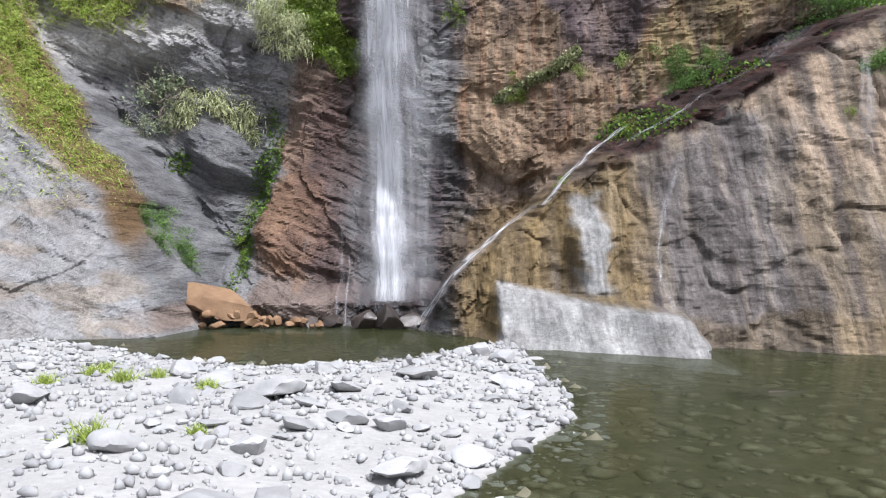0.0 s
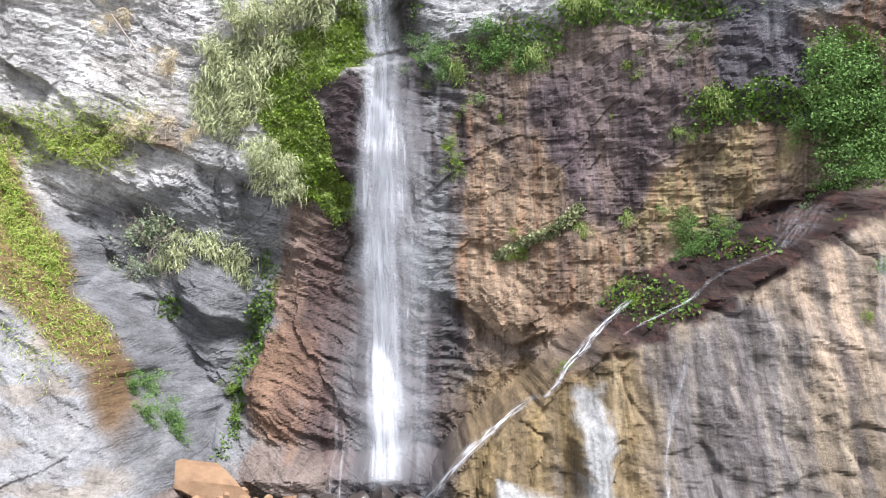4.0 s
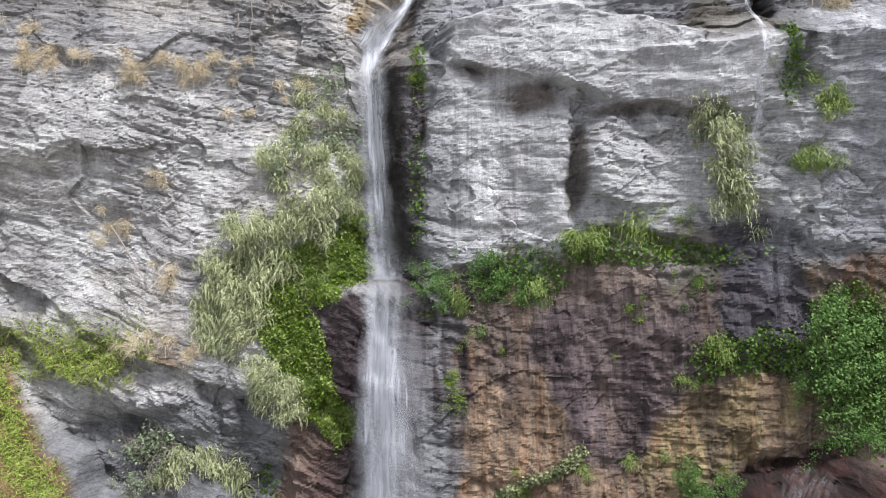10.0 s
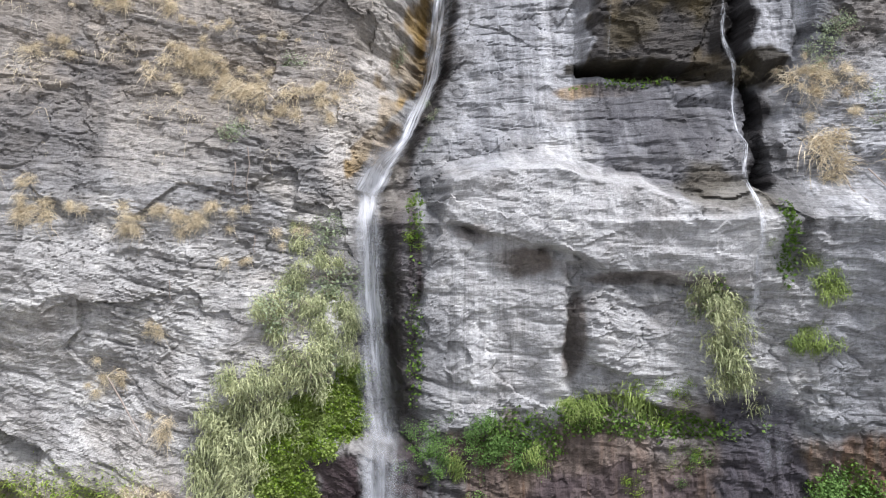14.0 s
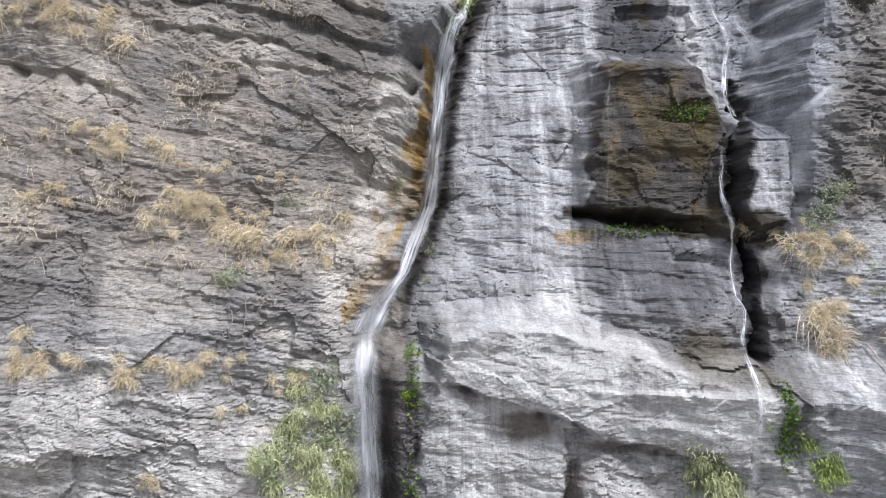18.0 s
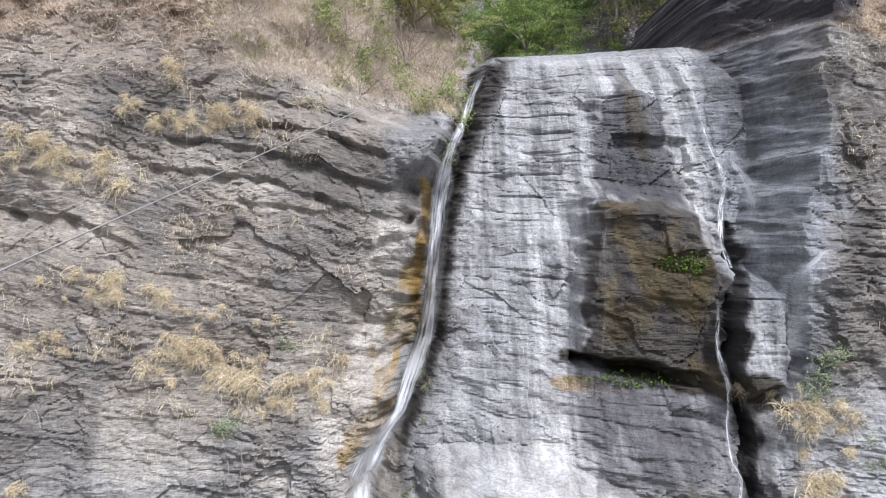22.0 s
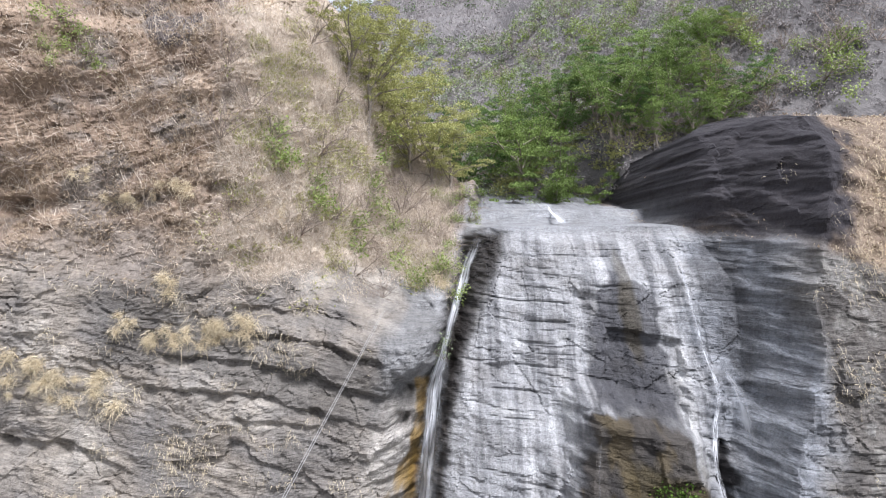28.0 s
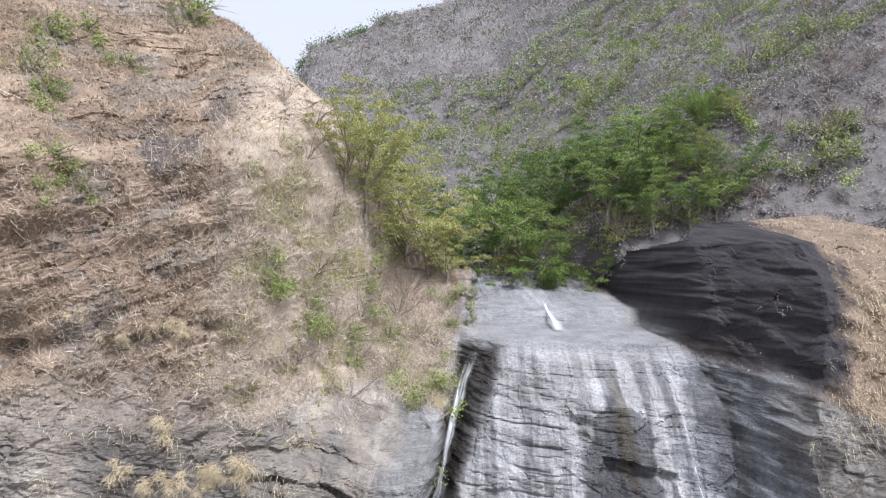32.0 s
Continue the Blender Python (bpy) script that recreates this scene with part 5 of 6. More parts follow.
ribbon("lower_veil", waterfall, [(-1.2, 10.5, 0.8, 0.3), (-1.1, 8.0, 0.95, 0.42), (-1.0, 6.0, 1.05, 0.45), (-0.95, 4.2, 1.1, 0.5), (-0.95, 2.0, 1.0, 0.35), (-1.0, 0.6, 0.9, 0.15)], FALL, "thin veil of spray", 0.4, 25, free=True, seed=7)
ribbon("lower_mist", waterfall, [(-1.3, 9.0, 0.9, 0.3), (-1.3, 5.0, 1.2, 0.45), (-1.2, 2.0, 1.3, 0.4), (-1.2, 0.6, 1.2, 0.1)], MIST, "", 0.6, 25, free=True, seed=8)
for k, (x, top_z, half) in enumerate(((-2.5, 2.5, 0.06), (-2.32, 1.7, 0.05), (-1.55, 0.7, 0.16), (-1.1, 0.55, 0.14), (-0.72, 0.5, 0.09))):
    ribbon("trickle", waterfall, [(x, top_z, half * 0.5, 0.25), (x + 0.06, top_z * 0.5, half * 0.8, 0.35), (x + 0.05, 0.02, half, 0.5)], RILL, "", 0.2, 9, free=True, seed=9 + k)

side_stream = tagged(new("side_stream"), "thin white stream running down the foot of a sloping rock ledge", "stream")
ribbon("stream_film", side_stream, [(8.0, 6.75, 0.3, 0.15), (7.7, 6.5, 0.4, 0.2), (7.2, 6.1, 0.3, 0.22), (6.8, 5.75, 0.15, 0.2)], RILL, "", 0.03, seed=20)
ribbon("stream_braid", side_stream, [(6.8, 5.75, 0.08, 0.3), (6.1, 5.3, 0.05, 0.2), (5.4, 4.95, 0.05, 0.3), (4.8, 4.66, 0.05, 0.6), (4.3, 4.3, 0.05, 0.4), (3.8, 3.98, 0.05, 0.5)], RILL, "", 0.03, 7, wobble=0.3, seed=25)
ribbon("stream_run", side_stream, [(x, float(np.interp(x, RAMP_X, RAMP_Z)) - 0.0, 0.08, 1.1) for x in (4.1, 3.8, 3.4, 2.9, 2.34, 2.0)], RILL, "white water in a narrow run", 0.05, 9, wobble=0.22, seed=21)
ribbon("stream_tail", side_stream, [(2.0, 2.75, 0.08, 1), (1.4, 2.33, 0.08, 1), (1.0, 2.02, 0.10, 1.1), (0.6, 1.65, 0.12, 1.2), (0.24, 1.3, 0.12, 1.2), (-0.2, 0.65, 0.12, 1.2), (-0.55, 0.05, 0.15, 1.2)], RILL, "", 0.06, 9, wobble=0.05, seed=22)
ribbon("rill", side_stream, [(4.8, 3.75, 0.05, 0.3), (4.75, 3.4, 0.06, 0.4), (4.45, 2.65, 0.06, 0.35), (4.18, 1.85, 0.06, 0.3), (4.12, 1.2, 0.06, 0.35), (4.15, 0.7, 0.06, 0.25)], RILL, "", 0.05, 7, seed=23)
ribbon("thin_rill", side_stream, [(8.35, 5.7, 0.10, 0.4), (8.1, 4.4, 0.16, 0.35), (7.9, 3.4, 0.12, 0.2)], FALL, "", 0.04, 7, seed=24)

right_stream = tagged(new("right_stream"), "thin white stream falling in stages down the grey rock slab", "stream")
ribbon("upper_run", right_stream, [(8.1, 29.9, 0.05, 0.8), (8.25, 28.6, 0.06, 0.8), (8.35, 27.3, 0.07, 0.9), (8.5, 25.9, 0.09, 1), (8.2, 24.6, 0.10, 1), (7.95, 23.2, 0.12, 1)], RILL, "", 0.04, 7, wobble=0.02, seed=30)
ribbon("side_run", right_stream, [(8.75, 26.5, 0.06, 0.7), (8.95, 26.0, 0.12, 0.9), (8.9, 25.3, 0.15, 0.7), (8.85, 24.7, 0.15, 0.4)], FALL, "", 0.05, 7, seed=31)
ribbon("drop", right_stream, [(7.45, 22.3, 0.07, 0.9), (7.3, 21.4, 0.08, 0.8), (7.4, 20.5, 0.1, 0.6), (7.4, 19.8, 0.05, 0.9), (7.3, 18.4, 0.06, 0.9), (7.42, 18.1, 0.07, 0.9), (7.2, 17.2, 0.07, 1), (7.1, 16.0, 0.08, 1), (7.05, 15.0, 0.10, 0.9), (7.05, 13.6, 0.12, 0.4)], RILL, "", 0.05, 7, wobble=0.02, seed=32)
ribbon("film_on_nose", right_stream, [(10.4, 23.9, 0.3, 0.35), (9.7, 23.6, 0.35, 0.5), (9.1, 23.0, 0.3, 0.5), (8.9, 22.0, 0.4, 0.5), (8.75, 21.0, 0.3, 0.3)], FALL, "", 0.03, 11, seed=33)
ribbon("wall_rill", right_stream, [(4.9, 24.5, 0.03, 0.15), (4.7, 22.5, 0.03, 0.22), (4.6, 20.9, 0.03, 0.15)], FALL, "", 0.04, 5, seed=34)
ribbon("low_film", right_stream, [(7.7, 12.6, 0.2, 0.5), (7.6, 12.0, 0.3, 0.35), (7.6, 10.5, 0.4, 0.15)], FALL, "", 0.03, 7, seed=35)
ribbon("brook_step", right_stream, [(5.1, 32.2, 0.10, 0.7), (5.2, 31.8, 0.10, 1), (5.25, 31.5, 0.16, 1), (5.2, 31.25, 0.3, 0.6)], FALL_WHITE, "small white step of the brook above the lip", 0.10, 9, seed=36)
ribbon("brook_film", right_stream, [(4.6, 33.2, 0.6, 0.4), (5.0, 32.4, 0.8, 0.5), (5.0, 31.6, 1.2, 0.35)], FALL, "", 0.05, 15, seed=37)
ribbon("lip_film", right_stream, [(4.2, 31.05, 2.6, 0.10), (4.2, 30.6, 2.6, 0.08), (4.2, 30.0, 2.5, 0.03)], FALL, "", 0.04, 31, seed=38)

# ---- plants on the faces ----
BRIGHT_FERNS = [(0.2, 7.8, 0.87), (1.8, 5.7, 0.64), (4.1, 4.9, 0.82), (4.3, 4.5, 0.82), (2.6, 3.2, 0.49), (8.1, 6.3, 0.31), (8, 4.5, 0.41), (-5.4, 2.7, 0.79), (-5.5, 2.1, 0.77), (-5.1, 1.6, 0.66), (0.2, 8.1, 0.87), (0.6, 9.1, 0.58), (4.5, 10.1, 0.63), (5.4, 11.4, 0.85), (5.2, 11.7, 0.57), (5.6, 12.2, 0.83), (5.2, 12.3, 0.69), (1.5, 9, 0.43), (6, 10.6, 0.62), (4.1, 8.9, 0.31), (6.4, 6.3, 0.67), (-0.5, 9.9, 0.58), (5.4, 10.6, 0.56), (-0.7, 16.7, 0.64), (-0.7, 15.9, 0.68), (-0.4, 18.5, 0.49), (7.4, 15.7, 0.46), (-4.3, 11.1, 0.6), (-3.1, 11.6, 0.6), (-2.4, 11.9, 0.6), (-4.3, 10.5, 0.6), (-3.5, 10.6, 0.6), (-2.7, 10.7, 0.7), (-4.7, 9.4, 0.6), (-3.9, 9.3, 0.6), (-3.6, 8.4, 0.6), (-3.0, 7.8, 0.6), (-2.7, 7.0, 0.5)]
LIGHT_FERNS = [(3.5, 11.6, 0.86), (3.9, 11.9, 1), (4.4, 12, 1.27), (4.8, 11.7, 1), (3.1, 11.7, 0.72), (2.4, 10.5, 0.86), (0.2, 10.2, 0.88), (8.3, 9.2, 0.93), (8.4, 13.6, 0.93), (8.1, 13.5, 0.8), (8.8, 14.7, 0.78), (8.3, 15.3, 0.91), (3.3, 6.2, 0.56), (4.3, 6.5, 0.62), (6.2, 9.2, 0.96), (5.6, 8.5, 0.68), (-3.7, 11.4, 0.8), (-4.7, 10.1, 0.8), (-3.0, 10.9, 0.7), (-4.2, 8.7, 0.8), (-3.3, 8.0, 0.7), (-2.8, 7.4, 0.6)]
BROAD_LEAVES = [(-0.3, 10.8, 0.9), (-0.1, 10.4, 0.88), (1.2, 11.1, 0.88), (0.9, 10.8, 1.03), (1.7, 10.6, 1.02), (1.4, 10.4, 0.88), (2.1, 10.3, 0.72), (8.8, 10, 1.46), (9.4, 9.5, 1.57), (9, 9, 1.58), (9.4, 8.6, 1.43), (8.8, 8.4, 1.18), (9.6, 8, 1.43), (8.3, 8.5, 0.93), (8.9, 7.7, 1.05), (9.5, 7.3, 1.16), (6.2, 10.6, 0.69), (5.5, 6.2, 0.81), (5.9, 6, 0.67), (-7.2, 2.6, 0.67), (-7, 2.4, 0.81), (-6.7, 2, 0.8), (-6.4, 1.8, 0.81), (-6.2, 1.5, 0.68), (9.7, 7.3, 1.16), (9.3, 7.3, 0.91), (8.7, 7.1, 0.78), (5.8, 5.6, 0.67), (6.4, 6, 0.67), (8.7, 5.4, 0.67)]
DROOPING_REEDS = [(6.6, 13.8, 0.9), (6.8, 13.2, 1.0), (6.7, 12.7, 0.9), (6.3, 14.2, 0.9), (-5.7, 5.5, 1.2), (-6.1, 5.9, 0.9), (-7.2, 5.8, 0.8), (-4.0, 15.7, 0.8), (-3.0, 15.3, 0.8), (-3.9, 14.9, 0.7), (-4.6, 14.0, 0.8), (-3.8, 14.2, 0.9), (-2.8, 14.1, 0.9), (-4.3, 13.4, 0.9), (-3.4, 13.6, 0.9), (-2.5, 13.6, 0.8), (-4.2, 12.6, 1.0), (-3.4, 12.6, 1.0), (-5.3, 12.0, 0.9), (-4.6, 12.2, 1.0), (-3.7, 12.2, 1.0), (-2.6, 12.8, 0.8), (-5.8, 11.3, 0.9), (-5.1, 11.4, 1.1), (-4.5, 11.6, 1.0), (-5.9, 10.8, 1.0), (-5.3, 10.6, 1.2), (-6.2, 9.9, 1.0), (-5.5, 10.0, 1.2), (-6.0, 9.2, 0.9), (-5.4, 9.4, 1.0), (-4.6, 8.1, 0.9), (-3.9, 7.4, 0.8), (-4.8, 8.4, 0.9), (-4.9, 11.0, 1.0), (-3.1, 13.0, 0.8), (-4.4, 10.9, 0.9), (-5.0, 9.9, 0.9), (-4.2, 7.8, 0.8)]
STRAW_LOW = [(-10.3, 16.6, 1.09), (-9.8, 16.7, 0.93), (-7.8, 16.3, 1.1), (-8.4, 16.2, 0.94), (-6.8, 16.4, 1.11), (-7.4, 16.6, 0.95), (-6.2, 16.2, 0.8), (-7.5, 13.4, 0.71), (-9.1, 12.3, 0.94), (-8.9, 11.9, 0.63), (-7.1, 10.8, 1.1), (-5.4, 15.3, 0.64), (-8.1, 9, 0.78), (-7.4, 8.9, 0.93), (-6.9, 8.7, 0.78), (-6.6, 9, 0.62), (-4.1, 15.9, 0.97)]
STRAW_HIGH = [(-7.6, 20.5, 0.98), (-7, 20.7, 0.99), (-6.8, 20.1, 0.98), (-5.6, 20, 1.15), (-5.1, 20.1, 0.99), (-5.8, 20.6, 0.83), (-4.3, 19.5, 0.99), (-3.5, 20.1, 1.17), (-3.1, 20.2, 1.01), (-3.8, 19.4, 0.99), (-4.8, 19.2, 0.82), (-11.1, 21, 0.8), (-10.4, 21.1, 0.81), (9.2, 18.3, 1.25), (9.6, 17.9, 1.51), (9.1, 19.6, 1.14), (9.5, 18.8, 0.84), (9.3, 20.1, 0.86), (-11.3, 17.4, 0.93), (-10.7, 16.6, 0.93), (-6, 16.6, 0.64), (-10.1, 22.8, 0.83), (-9.7, 22.4, 0.82), (-8.6, 22.6, 1.17), (-8, 22.3, 1.16), (-8.8, 22.3, 1), (-6.9, 21.9, 0.67), (-6.2, 21.8, 0.58)]
STRAW_TOP = [(-4.9, 21.6, 0.67), (-6.9, 21.2, 0.99), (-7.5, 20.7, 1.31), (-6.4, 20.9, 0.99), (-5.6, 20.1, 1.32), (-6.1, 20.6, 0.99), (-10.5, 26.5, 1.16), (-10.8, 25.8, 1.15), (-11.3, 26.6, 1.32), (-10, 26.1, 1), (-11.9, 26.1, 0.98), (-6.2, 27.7, 1.38), (-7, 27.5, 1.03), (-5.8, 27.6, 1.03), (0.1, 28.9, 1.26), (9, 19.8, 1), (9.2, 19.4, 0.85), (-9.5, 31.5, 0.71), (-8.9, 31.5, 0.71), (-8.9, 31.7, 0.7), (-7.6, 32, 0.71), (-10.3, 32.2, 0.71), (-7.3, 31.7, 0.71), (-5.8, 31.1, 0.71), (-5.1, 31.3, 0.74), (-7.7, 29, 1.03), (-8.7, 27.8, 1.02), (-8.2, 27.4, 0.85), (-6.5, 27.5, 1.03), (-5.9, 27.8, 1.04), (-6.8, 27.4, 1.02)]
SHRUBS = [(-7.9, 6, 1.75), (-7.5, 6.2, 1.29), (-7.7, 5.1, 1.11), (-2.9, 14.7, 1.29), (-4.3, 13.7, 1.43), (-3.4, 12.2, 1.26), (6.5, 14.3, 0.95), (6, 14.2, 0.82), (-8.4, 5, 0.79), (-3, 16, 0.81), (-5.8, 18.6, 0.97), (-4.4, 20.9, 0.84), (-1.4, 21.5, 0.69), (9.3, 20.2, 0.86), (9.7, 20.9, 0.87), (10.4, 18.6, 0.82), (0.1, 26.7, 0.92), (-0.2, 19.6, 0.53)]
GREEN_BUSHES = [(-12.6, 39.3, 2.13), (-13.4, 40.2, 1.77), (-11.6, 37.2, 1.45), (-11, 36.1, 1.26), (-13.9, 42.1, 2.52), (-13.2, 42.8, 2.21), (-10.7, 44.7, 3.1), (-11.5, 41.4, 1.75), (-5.2, 33.7, 2.09), (-4.1, 32.2, 1.81), (-2.5, 32.6, 2.15), (-2.4, 34.5, 2.22), (0.1, 29.2, 1.71), (-3, 30.9, 1.78), (-11.7, 35.9, 1.05), (-1.5, 30.8, 1.62), (0.9, 31.3, 1.1), (1.1, 32.3, 1.3), (0.6, 30.3, 1.0), (1.5, 31.35, 0.9), (1.75, 31.8, 0.9), (1.4, 32.5, 1.3)]
BARE_SHRUBS = [(-6.6, 33.5, 1.99), (-5.8, 34.6, 1.68), (-3.5, 31.3, 2.33), (-2.8, 30.1, 2.22), (-1.3, 31.7, 2.4), (-4.4, 30.6, 1.92), (-4, 33.5, 2.06), (-2.7, 31.7, 2.09), (-1.2, 29.7, 1.97), (-6, 30.8, 1.41), (-0.4, 30.9, 1.85), (-10.6, 43.6, 2.21), (-8.4, 42.6, 2.14), (-12.1, 32.5, 1.56), (-9.9, 32.1, 1.24), (-2.7, 29.2, 1.85), (-1.7, 28.4, 1.59), (-0.9, 32.6, 2.25), (-3.6, 35.7, 1.97), (-2.8, 37.1, 2.41), (-4.5, 37.7, 2.11), (-4.5, 39.3, 2.04), (-5.6, 40, 1.97), (-9.5, 39.7, 1.48), (-8.8, 34.6, 1.28), (-11, 34.4, 1.42), (-6.5, 35.9, 1.49), (0.7, 31.9, 1.4), (1.2, 31.6, 1.0), (0.3, 30.6, 1.4), (1.6, 31.5, 1.0), (1.8, 32.2, 1.2)]

plant_row("fern", "fern", BRIGHT_FERNS, "bright green fern growing from wet rock", "fern", "ferns on the rock")
plant_row("light", "fern", LIGHT_FERNS, "light green fern hanging from a rock ledge", "fern", "ferns on the rock")
plant_row("broad", "broad_leaf_plant", BROAD_LEAVES, "green broad-leaved plant rooted in wet rock", "plant", "broad-leaved plants on the rock")
plant_row("reed", "drooping_reed", DROOPING_REEDS, "pale green drooping reed clump on the cliff", "reed", "reeds on the cliff")
for rows in (STRAW_LOW, STRAW_HIGH, STRAW_TOP):
    rows = [(x + turn.gauss(0, 0.42) * size, z + turn.gauss(0, 0.18) * size, size * turn.uniform(0.28, 0.62)) for x, z, size in rows for _ in range(4)]
    plant_row("straw", "dry_grass_tuft", rows, "dry straw-coloured grass tuft on a cliff ledge", "grass tuft", "dry grass tufts on the cliff", -0.04)
plant_row("shrub", "shrub", SHRUBS, "grey-green leafy shrub growing out of the cliff", "shrub", "shrubs on the cliff")
plant_row("bush", "bush", GREEN_BUSHES, "yellow-green bush on the dry hillside", "bush", "bushes on the hillside")
plant_row("bare", "bare_shrub", BARE_SHRUBS, "leafless grey-brown shrub on the dry hillside", "shrub", "bare shrubs on the hillside")

moss = step(0.25, -0.1, outline(nx, nz, [(-2.1, 12.4), (-3.1, 11.8), (-4.3, 11.2), (-4.8, 10.2), (-4.8, 9.2), (-4.2, 8.2), (-3.6, 7.4), (-2.7, 6.4), (-2.3, 6.9), (-2.9, 7.8), (-3.2, 9.1), (-3.7, 9.7), (-2.9, 10.3), (-2.2, 10.8)]))
mat_of_leaves("moss_tips", moss * step(-0.1, 0.2, fbm(X * 2.0, Z * 2.0, 3, 505)), 14000, 0.10, 0.03, LIME, "light green fern tips over the moss beside the fall", 21)
mat_of_leaves("moss", moss, 30000, 0.07, 0.026, GREEN, "bright green leafy moss on wet rock beside the fall", 11)
sparse = 0.5 * spots([(7.0, 9.2, 1.4, 0.6, 1), (6.4, 14.2, 0.3, 0.6, 0.6), (4.6, 11.4, 2.6, 0.35, 1), (2.0, 10.9, 1.2, 0.4, 0.8), (9.3, 8.6, 1.0, 1.6, 1), (6.2, 5.8, 0.8, 0.25, 1), (4.4, 4.6, 0.6, 0.4, 1), (6.6, 23.4, 0.5, 0.3, 0.6), (5.5, 20.1, 1.4, 0.15, 0.6), (7.7, 15.6, 0.2, 0.8, 1), (-5.0, 3.4, 0.4, 0.8, 0.8), (-7.2, 4.2, 0.5, 0.3, 0.8), (-4.6, 4.6, 0.3, 1.0, 0.6), (-5.2, 1.8, 0.25, 1.0, 0.9), (-0.65, 13.2, 0.2, 1.6, 0.35), (-0.6, 16.0, 0.2, 0.9, 0.4)], 503)
mat_of_leaves("creeper", sparse, 12000, 0.10, 0.035, MOSS, "dark and light green creeping plants on wet rock", 12)
vine = step(0.16, 0.04, path_dist(X, Z, [(1.4, 5.55), (2.0, 5.9), (2.6, 6.1), (3.3, 6.7)])[0])
mat_of_leaves("vine", vine, 1500, 0.10, 0.03, SAGE, "pale green vine along a crack in the wall", 13)
lawn = spur * (1 - slabby) * step(-7.0, -8.2, XW) * step(2.6, 3.4, Z)
mat_of_leaves("grass_slope", lawn, 44000, 0.16, 0.008, GRASS, "bright yellow-green grass on the spur above the slab", 14, 0.5)
mat_of_leaves("grass_slope_herbs", lawn, 6000, 0.09, 0.03, GREEN, "low green herbs among the grass on the spur", 15)
dry = earthy * (0.25 + step(-0.1, 0.25, fbm(X * 0.6, Z * 0.6, 4, 511))) * (1 - np.clip(mound, 0, 1) * (1 - 0.6 * brown))
mat_of_leaves("dry_grass", dry, 40000, 0.26, 0.006, STRAW_DULL, "dry straw-coloured grass over the steep hillside", 16, 0.8)
mat_of_leaves("dry_scrub", dry * (1 - 0.8 * flank), 20000, 0.12, 0.03, SCRUB, "withered brown leaves of low scrub on the hillside", 17)
wisps = step(-1.5, -3, X) * step(17.5, 20, ZW) * step(30, 28, ZW) * step(0.12, 0.3, fbm(X * 0.5, S * 0.9, 4, 513)) + 0.6 * step(10.5, 11.5, XW) * step(20, 22, Z) * step(34, 32, Z) * step(0.0, 0.3, fbm(X * 0.7, Z * 0.7, 3, 515)) + 0.7 * brown
mat_of_leaves("ledge_grass", wisps, 14000, 0.22, 0.006, STRAW, "dry grass wisps on cliff ledges", 18, 1.2)
thicket = step(-6.8, -5.0, XW) * step(28.0, 29.5, ZW) * step(1.2, 0.4, X) * step(39, 37, Z)
mat_of_leaves("bare_thicket", thicket + 0.07 * earthy * step(1, 0, X), 80000, 0.40, 0.006, PALE_TWIG, "pale bare twigs of a dense dry thicket", 19, 0.15)
mat_of_leaves("flank_leaves", thicket * step(0.0, 0.25, fbm(X * 0.7, Z * 0.7, 4, 517)), 26000, 0.10, 0.03, YELLOW, "sparse yellow-green leaves over the dry thicket", 20)


# dead stick and hanging roots on the left cliff
def strand(name, rows, radius, label, category):
    """A thin woody strand lying against the face: rows of x, z, distance off the rock."""
    pts = [(x, face_at(x, z) - off, z) for x, z, off in rows]
    return tagged(new(name, mesh_of(name, tube(pts, [radius * (1 - 0.6 * k / (len(pts) - 1)) for k in range(len(pts))], 5), TWIG, True)), label, category)


strand("dead_stick", [(-9.0, 12.1, 0.1), (-8.6, 11.6, 0.2), (-8.2, 11.1, 0.2), (-7.85, 10.6, 0.12)], 0.03, "pale dead stick lying against the grey cliff", "branch")
for x, z, long in ((-5.25, 18.3, 1.5), (-5.1, 15.9, 0.5), (-5.6, 17.9, 0.9), (-7.2, 14.7, 0.6), (9.4, 17.6, 1.0), (9.9, 17.4, 1.3), (10.2, 17.5, 0.9)):
    strand("hanging_root", [(x, z, 0.08), (x + 0.04, z - 0.3 * long, 0.1), (x - 0.02, z - 0.7 * long, 0.1), (x + 0.03, z - long, 0.08)], 0.018, "thin dry root hanging down the cliff", "root")


